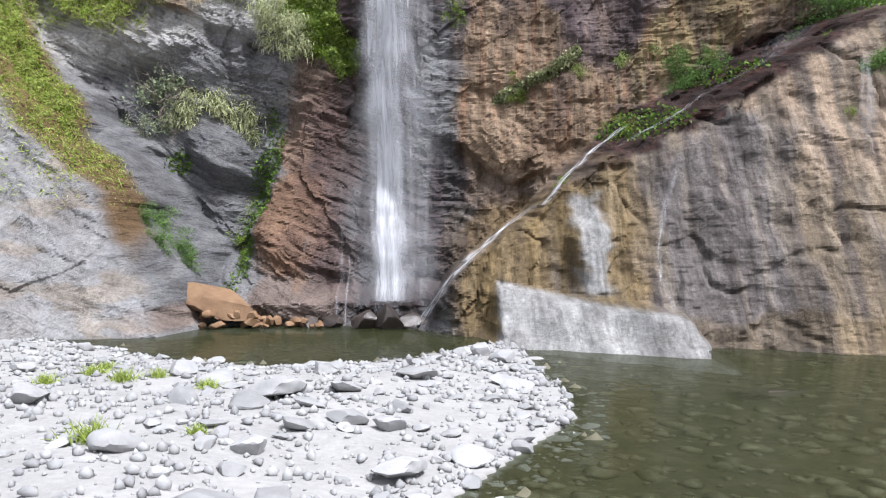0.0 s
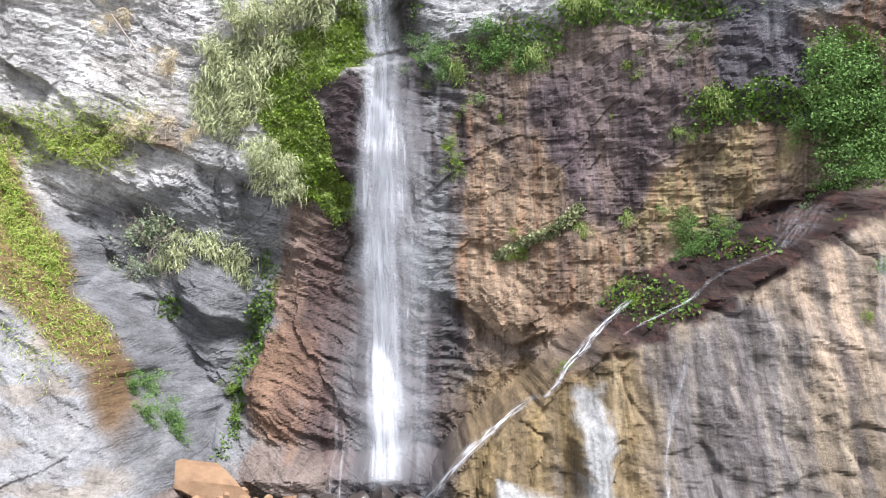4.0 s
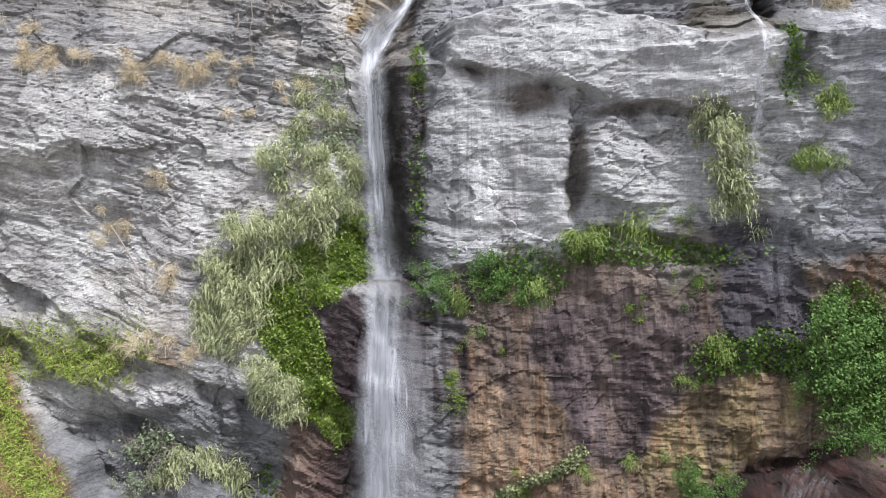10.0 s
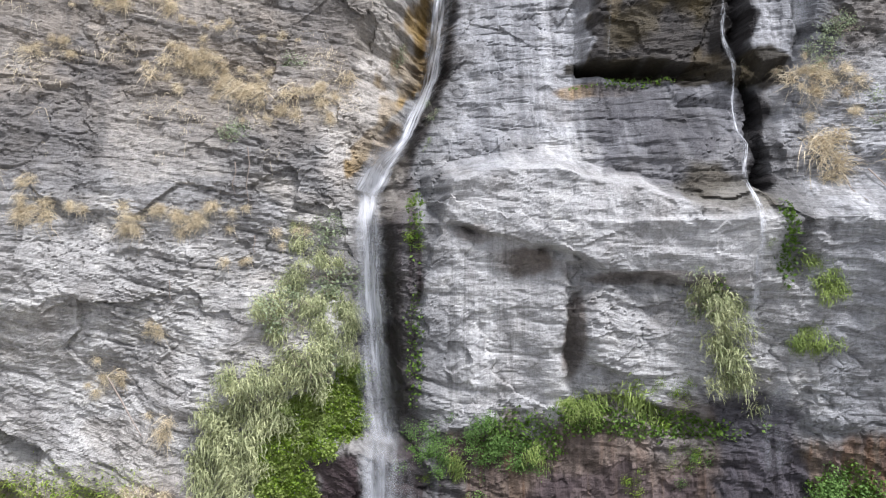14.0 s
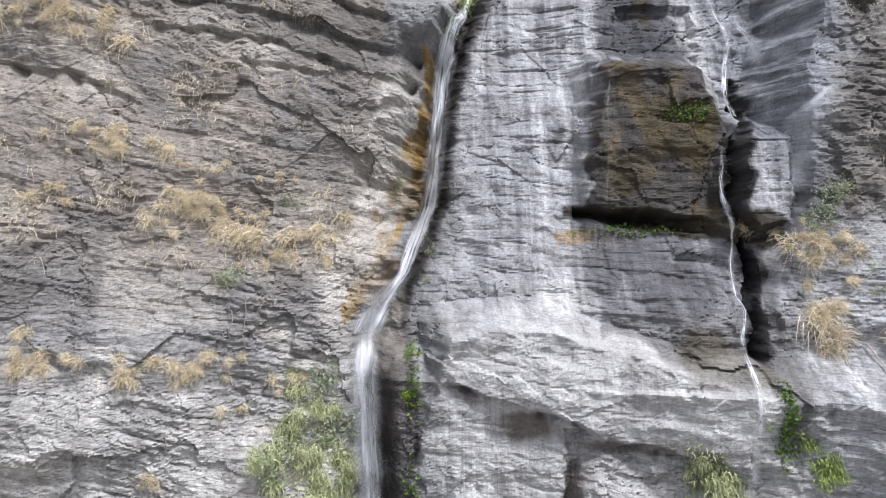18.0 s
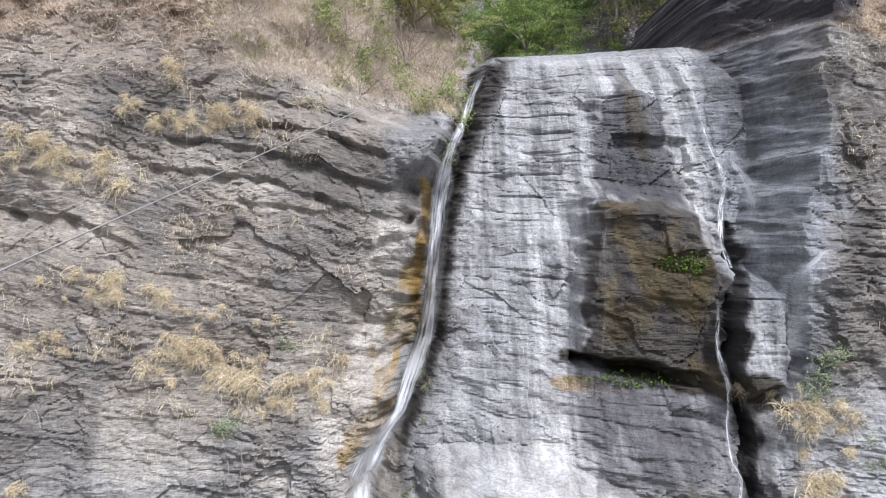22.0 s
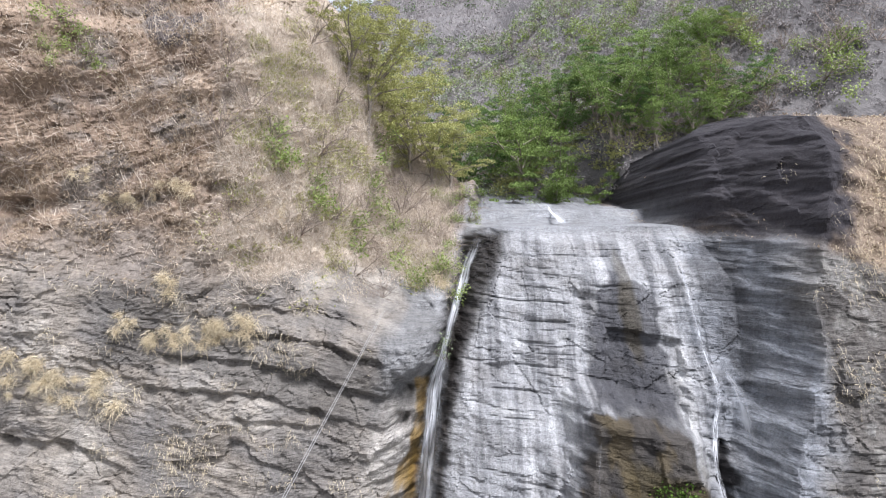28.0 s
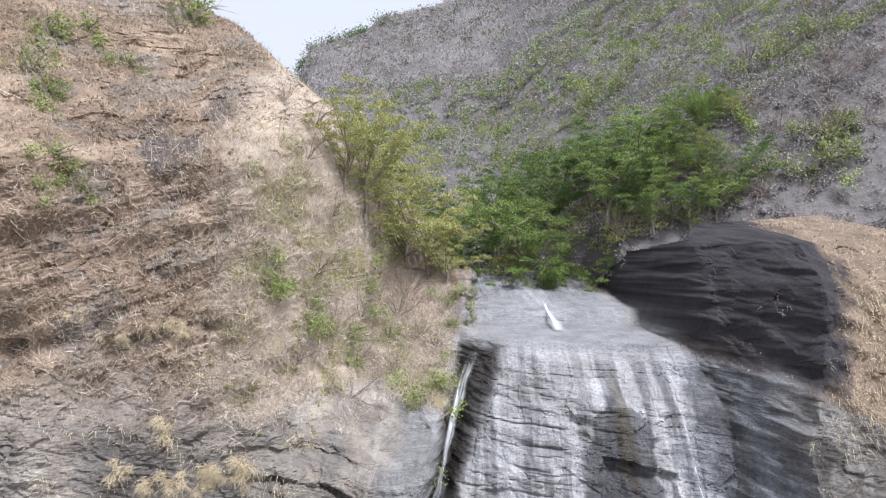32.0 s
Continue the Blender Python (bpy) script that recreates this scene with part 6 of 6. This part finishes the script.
# ---- trees and scrub behind the lip ----
def tree_parts(height, spread, leaf_mat, seed, leafy=True, clumps=26, per=70, leaf=0.2):
    """Trunk, limbs and crown of a tree at the origin."""
    r = np.random.default_rng(seed)
    trunk = [np.array((0, 0, -0.3))]
    w = np.array((0, 0, 1.0))
    for _ in range(5):
        w = unit(w + r.normal(size=3) * 0.16 + np.array((0, 0, 0.15)))
        trunk.append(trunk[-1] + w * height * 0.13)
    wood = [tube(trunk, np.linspace(0.028, 0.016, 6) * height, 7)]
    tips = []
    for k in range(9):
        p = [trunk[2 + k % 4]]
        a = k * 2.4 + r.uniform(-0.4, 0.4)
        w = unit(np.array((math.cos(a), math.sin(a), r.uniform(0.4, 1.2))))
        for _ in range(4):
            w = unit(w + r.normal(size=3) * 0.2 + np.array((0, 0, 0.06)))
            p.append(p[-1] + w * spread * r.uniform(0.13, 0.2))
            tips.append(p[-1])
        wood.append(tube(p, np.linspace(0.014, 0.004, 5) * height, 5))
        for q in (2, 3, 4):
            for _ in range(2 if leafy else 6):
                w2 = unit(w + r.normal(size=3) * 0.6 + np.array((0, 0, 0.2)))
                e = p[q] + w2 * spread * r.uniform(0.12, 0.24)
                wood.append(tube([p[q], 0.5 * (p[q] + e) + r.normal(size=3) * 0.05, e], [0.004 * height, 0.003 * height, 0.001 * height], 3))
                tips.append(e)
    out = [("trunk", mesh_of("trunk", joined(wood), BARK, True))]
    if leafy:
        tips = np.array(tips)
        tips = tips[tips[:, 2] > 0.3 * height]
        pts = []
        for c in tips[r.choice(len(tips), min(clumps, len(tips)), replace=False)]:
            rad = spread * r.uniform(0.07, 0.14)
            d = unit(r.normal(size=(per, 3))) * (r.uniform(0.2, 1, per) ** 0.5)[:, None] * rad
            d[:, 2] = np.abs(d[:, 2]) * 0.55 - 0.1 * rad
            pts.append(c + d)
        pts = np.concatenate(pts)
        n = len(pts)
        way = unit(r.normal(size=(n, 3)) + np.array((0, 0, -0.15)))
        out.append(("crown", mesh_of("crown", leaves(pts, way, leaf * r.uniform(0.6, 1.3, n), 0.3 * leaf * r.uniform(0.7, 1.3, n)), leaf_mat)))
    return out


TREES = {
    "green": [plant("tree", tree_parts(5.5, 5.5, TREE_GREEN, 900 + k, clumps=90, per=150, leaf=0.12), "green flat-crowned tree in the valley above the falls", "tree") for k in range(3)],
    "deep": [plant("tree", tree_parts(6.0, 5.0, DEEP, 910 + k, clumps=90, per=150, leaf=0.12), "dark green leafy tree in the valley above the falls", "tree") for k in range(2)],
    "yellow": [plant("tree", tree_parts(4.5, 4.5, YELLOW, 920 + k, clumps=80, per=120, leaf=0.10), "yellow-green feathery tree beside the brook", "tree") for k in range(2)],
    "bare": [plant("bare_tree", tree_parts(4.5, 5.0, DEEP, 930, leafy=False), "leafless grey tree among green trees", "tree")],
}
for kind in TREES.values():
    for ob in kind:
        tagged(ob, group="trees above the falls")
SPOTS = {
    "green": [(11.2, 38.8, 0.9), (12.8, 38.4, 0.85), (14.2, 38.6, 0.8), (10.2, 45.5, 1.1), (6.0, 47, 1.2), (8.0, 48, 1.2), (13.2, 42.0, 0.9), (15.0, 42.5, 0.85), (16.6, 44, 0.7), (14.4, 40.4, 0.7), (3.4, 41, 1.0), (5.0, 42.5, 1.1), (6.6, 41, 1.0), (8.0, 40.2, 0.9), (9.4, 41, 1.05), (11.0, 42, 1.1), (12.4, 40.5, 0.9), (15.2, 43.5, 0.8), (4.2, 46, 1.2), (10.5, 47, 1.2), (0.6, 44, 1.2), (13.6, 44, 0.7)],
    "deep": [(10.2, 39.6, 0.9), (15.6, 39.4, 0.8), (12.0, 46, 1.1), (7.2, 44, 1.0), (9.0, 43.2, 0.9), (2.2, 43, 1.0), (5.6, 39.6, 0.6), (12.2, 44, 0.9), (-1.5, 47, 1.2), (4.0, 50, 1.2), (-4.5, 54, 1.3)],
    "yellow": [(1.6, 38.6, 0.9), (0.6, 39.0, 1.0), (2.6, 40.4, 0.9), (1.2, 40.5, 0.9), (0.2, 41.5, 1.0), (-1.0, 42.5, 1.1), (2.0, 39.2, 0.7), (14.6, 41, 0.6), (16.5, 43, 0.6), (6.8, 38.8, 0.45), (4.6, 38.6, 0.45), (8.6, 38.2, 0.4)],
    "bare": [(13.8, 40.0, 0.95), (2.8, 47.5, 1.0), (9.5, 50, 1.0), (-2.8, 49, 1.1)],
}
for kind, rows in SPOTS.items():
    for k, (x, y, s) in enumerate(rows):
        src = TREES[kind][k % len(TREES[kind])]
        m = pose(x, y, float(hill_height(np.array([x]), np.array([y]))[0]) - 0.1, 0, 0, turn.uniform(0, 360))
        if k < len(TREES[kind]):
            src.matrix_basis = m
            ob = src
        else:
            ob = copy_thing(src, m)
        s *= (0.75 if y < 44 else 0.6) * (1.0 if x < 10 else 0.76)
        ob.scale = (s, s, s)
# feathery trees on the flank beside the brook
for k, (x, z, s) in enumerate(((-1.9, 34.3, 0.8), (-0.9, 33.6, 0.85), (0.1, 33.0, 0.7), (-2.7, 35.3, 0.8), (-1.4, 35.6, 0.9), (0.8, 32.9, 0.5), (-3.3, 36.6, 0.7), (-2.4, 37.0, 0.8))):
    ob = copy_thing(TREES["yellow"][k % 2], pose(x, face_at(x, z) + 0.1, z - 0.1, 0, 0, turn.uniform(0, 360)))
    ob.scale = (s, s, s)

# larger bushes and bare shrubs on the slopes behind
hr = random.Random(63)
for kind, name, label, group, count, low, high in (
    ("bush", "hill_bush", "olive-green bush on the dry slope above the falls", "bushes on the upper slope", 130, 1.4, 3.4),
    ("bare", "hill_shrub", "leafless grey shrub on the dry slope above the falls", "bare shrubs on the upper slope", 90, 2.0, 3.6),
):
    first = {}
    for _ in range(count):
        y = 39 + 42 * hr.random() ** 1.4
        x = hr.uniform(-0.10, 0.62) * y + (4 if y < 44 else 0)
        if y < 46 and x < 9:
            continue
        k = hr.randrange(len(SETS[kind]))
        m = pose(x, y, float(hill_height(np.array([x]), np.array([y]))[0]) - 0.1, 0, 0, hr.uniform(-60, 60))
        if k not in first:
            first[k] = tagged(plant(name, SETS[kind][k], label, "shrub"), group=group)
            first[k].matrix_basis = m
            ob = first[k]
        else:
            ob = copy_thing(first[k], m)
        s = hr.uniform(low, high)
        ob.scale = (s, s, s)

SR = np.random.default_rng(77)


def hill_points(n, x0, x1, y0, y1):
    y = y0 + (y1 - y0) * SR.uniform(0, 1, n)
    x = x0 + (x1 - x0) * SR.uniform(0, 1, n) + 0.25 * (y - y0) * SR.uniform(-1, 1, n)
    return np.stack([x, y, hill_height(x, y)], 1)


def scrub(name, n, per, size, mat, label, area, high=0.9):
    c = hill_points(n, *area)
    rad = size * SR.uniform(0.5, 1.4, n)
    p = np.repeat(c, per, 0) + unit(SR.normal(size=(n * per, 3))) * (np.repeat(rad, per) * SR.uniform(0.3, 1, n * per))[:, None] * np.array((1, 1, high))
    p[:, 2] = np.maximum(p[:, 2], np.repeat(c[:, 2], per)) + 0.05
    k = len(p)
    far = np.clip(p[:, 1] / 60, 0.8, 2.2)
    piece = leaves(p, unit(SR.normal(size=(k, 3))), 0.16 * far * SR.uniform(0.6, 1.4, k), 0.045 * far * SR.uniform(0.6, 1.4, k))
    tagged(new(name, mesh_of(name, piece, mat)), label, "vegetation", kind="stuff")


scrub("hill_scrub", 4200, 40, 0.7, SCRUB_GREY, "leafless grey-brown scrub on the far hillside", (-8, 50, 42, 90))
scrub("slope_scrub", 1500, 50, 0.5, SCRUB_GREY, "leafless scrub on the slope behind the dark rock", (8.5, 32, 35.5, 50))
scrub("far_scrub", 2600, 26, 1.5, SCRUB_GREY, "grey-brown scrub on the distant slope", (-40, 90, 88, 152))


def bare_wood(name, n, long, wide, mat, label, area):
    """Thin bare stems standing on the slope."""
    p = hill_points(n, *area)
    p[:, 2] -= 0.05
    way = unit(SR.normal(size=(n, 3)) * 0.9 + np.array((0, 0, 1.0)))
    piece = blades(p, way, long * SR.uniform(0.4, 1.3, n), wide * SR.uniform(0.6, 1.3, n), np.zeros(n), 2)
    tagged(new(name, mesh_of(name, piece, mat)), label, "vegetation", kind="stuff")


bare_wood("bare_stems", 70000, 0.7, 0.02, SCRUB_GREY, "thin grey leafless stems covering the hillside", (-8, 48, 40, 92))
bare_wood("far_stems", 60000, 0.7, 0.05, SCRUB_GREY, "grey leafless woodland on the distant slope", (-40, 90, 85, 152))
scrub("dull_bushes", 1600, 70, 1.0, SAGE_DARK, "dull grey-green bushes over the hillside", (-4, 50, 42, 88))
scrub("hill_bushes", 1300, 60, 0.7, BUSH, "scattered green bushes on the hillside", (-4, 44, 43, 85))
scrub("far_bushes", 260, 40, 1.8, DEEP, "dark green bushes on the distant slope", (-40, 60, 80, 150))
scrub("brook_undergrowth", 500, 60, 0.5, YELLOW, "yellow-green undergrowth beside the brook", (-0.5, 12, 39, 45))
scrub("ridge_trees", 70, 60, 2.2, DEEP, "small dark trees along the far ridge", (-32, -8, 138, 150))


# ---- stones ----
def stone_mesh(name, seed, mat, flat=0.55, levels=2):
    """A broken stone: a lump cut by flat faces."""
    r = random.Random(seed)
    bm = bmesh.new()
    bmesh.ops.create_icosphere(bm, subdivisions=levels, radius=1.0)
    cuts = []
    for _ in range(12):
        d = Vector((r.gauss(0, 1), r.gauss(0, 1), r.gauss(0, 1))).normalized()
        cuts.append((d, r.uniform(0.45, 0.8)))
    sx, sy = r.uniform(0.75, 1.1), r.uniform(0.6, 0.95)
    for v in bm.verts:
        for d, lim in cuts:
            over = v.co.dot(d) - lim
            if over > 0:
                v.co -= d * over
        v.co *= 1 + 0.07 * noise.noise(v.co * 1.7 + Vector((seed, 0, 0))) + 0.02 * noise.noise(v.co * 5.0 + Vector((0, seed, 0)))
        v.co = Vector((v.co.x * sx, v.co.y * sy, v.co.z * flat))
    me = bpy.data.meshes.new(name)
    bm.to_mesh(me)
    bm.free()
    me.shade_smooth()
    me.set_sharp_from_angle(angle=radians(24))
    me.materials.append(mat)
    return me


PALE_STONES = [stone_mesh("stone", 100 + k, STONE, 0.32 + 0.05 * (k % 5), 3) for k in range(12)]
sr = random.Random(21)


def height_at(x, y):
    return float(ground_height(np.array([x]), np.array([y]))[0])


def shore_gap(x, y):
    return float(outline(np.array([x]), np.array([y]), SHORE)[0])


placed = []


def lay_stone(x, y, size, label, group, meshes=PALE_STONES, sink=0.35, z=None, name="stone"):
    k = sr.randrange(len(meshes))
    ob = new(name, meshes[k])
    base = height_at(x, y) if z is None else z
    ob.matrix_basis = pose(x, y, base + size * 0.25 * (1 - sink), sr.uniform(-14, 14), sr.uniform(-14, 14), sr.uniform(0, 360))
    s = size * 0.5
    ob.scale = (s * sr.uniform(0.9, 1.25), s * sr.uniform(0.85, 1.1), s * sr.uniform(0.8, 1.15))
    tagged(ob, label, "stone", group)
    placed.append((x, y, size))


# the larger ones that stand out, then the rest by chance
for x, y, size in ((-1.75, 8.2, 0.62), (-2.5, 6.0, 0.5), (-0.9, 7.3, 0.42), (-4.1, 7.7, 0.6), (-1.1, 8.6, 0.5), (-0.3, 9.6, 0.6), (-1.5, 9.9, 0.5), (-2.6, 9.0, 0.6), (-3.2, 9.5, 0.5), (1.5, 8.0, 0.36), (-0.5, 7.2, 0.36), (-0.35, 5.9, 0.5), (0.25, 6.4, 0.42), (-2.0, 12.0, 0.6), (-2.5, 12.0, 0.45), (-3.5, 12.1, 0.42), (-4.5, 12.5, 0.3), (-4.9, 12.9, 0.3), (0.6, 12.6, 0.7), (0.9, 12.0, 0.6), (-1.9, 7.6, 0.5), (-1.3, 6.9, 0.45)):
    lay_stone(x, y, size, "large pale grey stone on the gravel bar", "stones on the gravel bar", sink=0.5)
tries = 0
while len(placed) < 290 and tries < 20000:
    tries += 1
    x, y = sr.uniform(-8, 2.2), 4.6 + 10.4 * sr.random() ** 1.2
    g = shore_gap(x, y)
    if abs(x) > y * 0.62 + 0.4 or g > 0.45 or y > 14.6:
        continue
    if g < -3.5 and sr.random() < 0.75 or x < -0.5 * y + 1.0 and sr.random() < 0.45:
        continue
    size = min(0.55, 0.14 + sr.expovariate(9.5))
    if any((x - a) ** 2 + (y - b) ** 2 < (0.42 * (size + c)) ** 2 for a, b, c in placed):
        continue
    lay_stone(x, y, size, "pale stone lying half in the water" if g > 0 else "pale grey angular stone on the gravel bar", "stones on the gravel bar", sink=0.7, z=max(height_at(x, y), -0.12))

# pebbles between them
small = stone_mesh("pebble", 300, STONE, 0.6, 1)
pv = np.array([v.co[:] for v in small.vertices])
pf = np.array([list(p.vertices) + [p.vertices[2]] for p in small.polygons])
tri = np.array([list(p.vertices) for p in small.polygons])


def pebbles(name, n, area, sizes, mat, label, seed, gaps=(-9, 0.2)):
    r = np.random.default_rng(seed)
    x, y = r.uniform(area[0], area[1], n * 3), area[2] + (area[3] - area[2]) * r.uniform(0, 1, n * 3) ** 1.3
    g = outline(x, y, SHORE)
    ok = (g > gaps[0]) & (g < gaps[1]) & (np.abs(x) < y * 0.62 + 0.5)
    x, y = x[ok][:n], y[ok][:n]
    n = len(x)
    s = sizes[0] + (sizes[1] - sizes[0]) * r.uniform(0, 1, n) ** 2.5
    a = r.uniform(0, 2 * math.pi, n)
    v = pv[None] * (s[:, None, None] * 0.5) * r.uniform(0.7, 1.3, (n, 1, 3))
    v = np.stack([v[..., 0] * np.cos(a)[:, None] - v[..., 1] * np.sin(a)[:, None], v[..., 0] * np.sin(a)[:, None] + v[..., 1] * np.cos(a)[:, None], v[..., 2]], -1)
    v += np.stack([x, y, ground_height(x, y) + 0.12 * s], -1)[:, None]
    me = bpy.data.meshes.new(name)
    f = (tri[None] + (np.arange(n) * len(pv))[:, None, None]).reshape(-1, 3)
    me.vertices.add(n * len(pv))
    me.vertices.foreach_set("co", v.ravel().astype(np.float32))
    me.loops.add(f.size)
    me.loops.foreach_set("vertex_index", f.ravel().astype(np.int32))
    me.polygons.add(len(f))
    me.polygons.foreach_set("loop_start", np.arange(0, f.size, 3, dtype=np.int32))
    me.polygons.foreach_set("loop_total", np.full(len(f), 3, dtype=np.int32))
    me.update()
    me.materials.append(mat)
    tagged(new(name, me), label, "pebbles", kind="stuff")


pebbles("pebbles", 3000, (-9, 2.2, 4.3, 15), (0.04, 0.2), STONE, "pale grey pebbles covering the gravel bar", 31)
pebbles("shore_pebbles", 900, (-6, 2.6, 4.3, 15), (0.06, 0.22), STONE, "wet pebbles along the waterline", 32, (-0.35, 0.35))
pebbles("pool_stones", 1500, (-6, 9, 4.0, 16), (0.12, 0.5), BED, "dark stones on the bed of the pool", 33, (0.15, 6))

# iron-stained boulder and rubble by the pool
IRON_STONES = [stone_mesh("rubble", 140 + k, IRON, 0.62, 3) for k in range(5)]
boulder_mesh = stone_mesh("boulder", 177, IRON, 0.8, 4)
boulder = tagged(new("boulder", boulder_mesh), "large orange-brown boulder resting on rubble by the pool", "boulder")
boulder.matrix_basis = pose(-5.3, 17.9, 0.6, 8, 20, 8)
boulder.scale = (1.5, 0.95, 0.55)
for k in range(40):
    x = -5.6 + 2.9 * (k / 40) + sr.uniform(-0.25, 0.25)
    y = 17.6 + sr.uniform(-0.2, 0.7)
    lay_stone(x, y, sr.uniform(0.22, 0.6) * (1.1 - 0.4 * k / 40), "orange-brown rubble stone at the foot of the cliff", "rubble by the pool", IRON_STONES, z=0.02 + sr.uniform(0, 0.3) * (1 - k / 40), name="rubble_stone")
WET_STONES = [stone_mesh("wet_rock", 150 + k, DARK, 0.7, 3) for k in range(3)]
for x, y, size in ((-1.75, 17.7, 0.9), (-1.25, 17.6, 1.2), (-0.75, 17.7, 0.8), (-0.35, 17.7, 0.45), (-2.5, 17.9, 0.7), (-3.1, 18.0, 0.6)):
    lay_stone(x, y, size, "dark wet rock at the foot of the fall", "rocks under the fall", WET_STONES, z=0.0, name="wet_rock")
flat_rock = tagged(new("flat_rock", stone_mesh("flat_rock", 190, DARK, 0.2, 3)), "flat dark rock just breaking the pool's surface", "rock")
flat_rock.matrix_basis = pose(4.3, 9.9, -0.06, 0, 2, 12)
flat_rock.scale = (0.6, 0.4, 0.6)

# small grass tufts on the gravel
TUFT = mesh_of("grass_tuft", blades(rng.normal(size=(150, 3)) * np.array((0.07, 0.07, 0.0)), unit(rng.normal(size=(150, 3)) * 0.5 + np.array((0, 0, 1.0))), rng.uniform(0.12, 0.26, 150), np.full(150, 0.006), rng.uniform(0.1, 0.4, 150)), GRASS)
for x, y, s in ((-2.85, 6.3, 1.1), (-4.6, 9.0, 0.8), (-3.7, 9.0, 0.9), (-4.3, 9.6, 0.9), (-2.6, 8.6, 0.7), (-3.4, 9.3, 0.7), (-2.05, 6.5, 0.6), (-4.4, 10.2, 0.7)):
    ob = tagged(new("grass_tuft", TUFT), "small green grass tuft between stones on the gravel", "grass tuft", "grass tufts on the gravel")
    ob.matrix_basis = pose(x, y, height_at(x, y), 0, 0, turn.uniform(0, 360))
    ob.scale = (s, s, s)

# cable slung from the cliff's brow past the viewer
a, b = Vector((-1.45, 23.6, 28.15)), Vector((-7.4, -21, 14.8))
cable = tagged(new("cable"), "pair of thin grey steel cables anchored on the cliff's brow", "cable")
for apart in (0.0, 0.06):
    pts = []
    for k in range(41):
        t = k / 40
        p = a.lerp(b, t)
        pts.append((p.x + apart, p.y, p.z - 0.3 * t * (1 - t) + apart * (0.3 + 0.7 * t)))
    strand_ob = new("strand", mesh_of("strand", tube(pts, [0.007] * 41, 6), CABLE, True))
    strand_ob.parent = cable
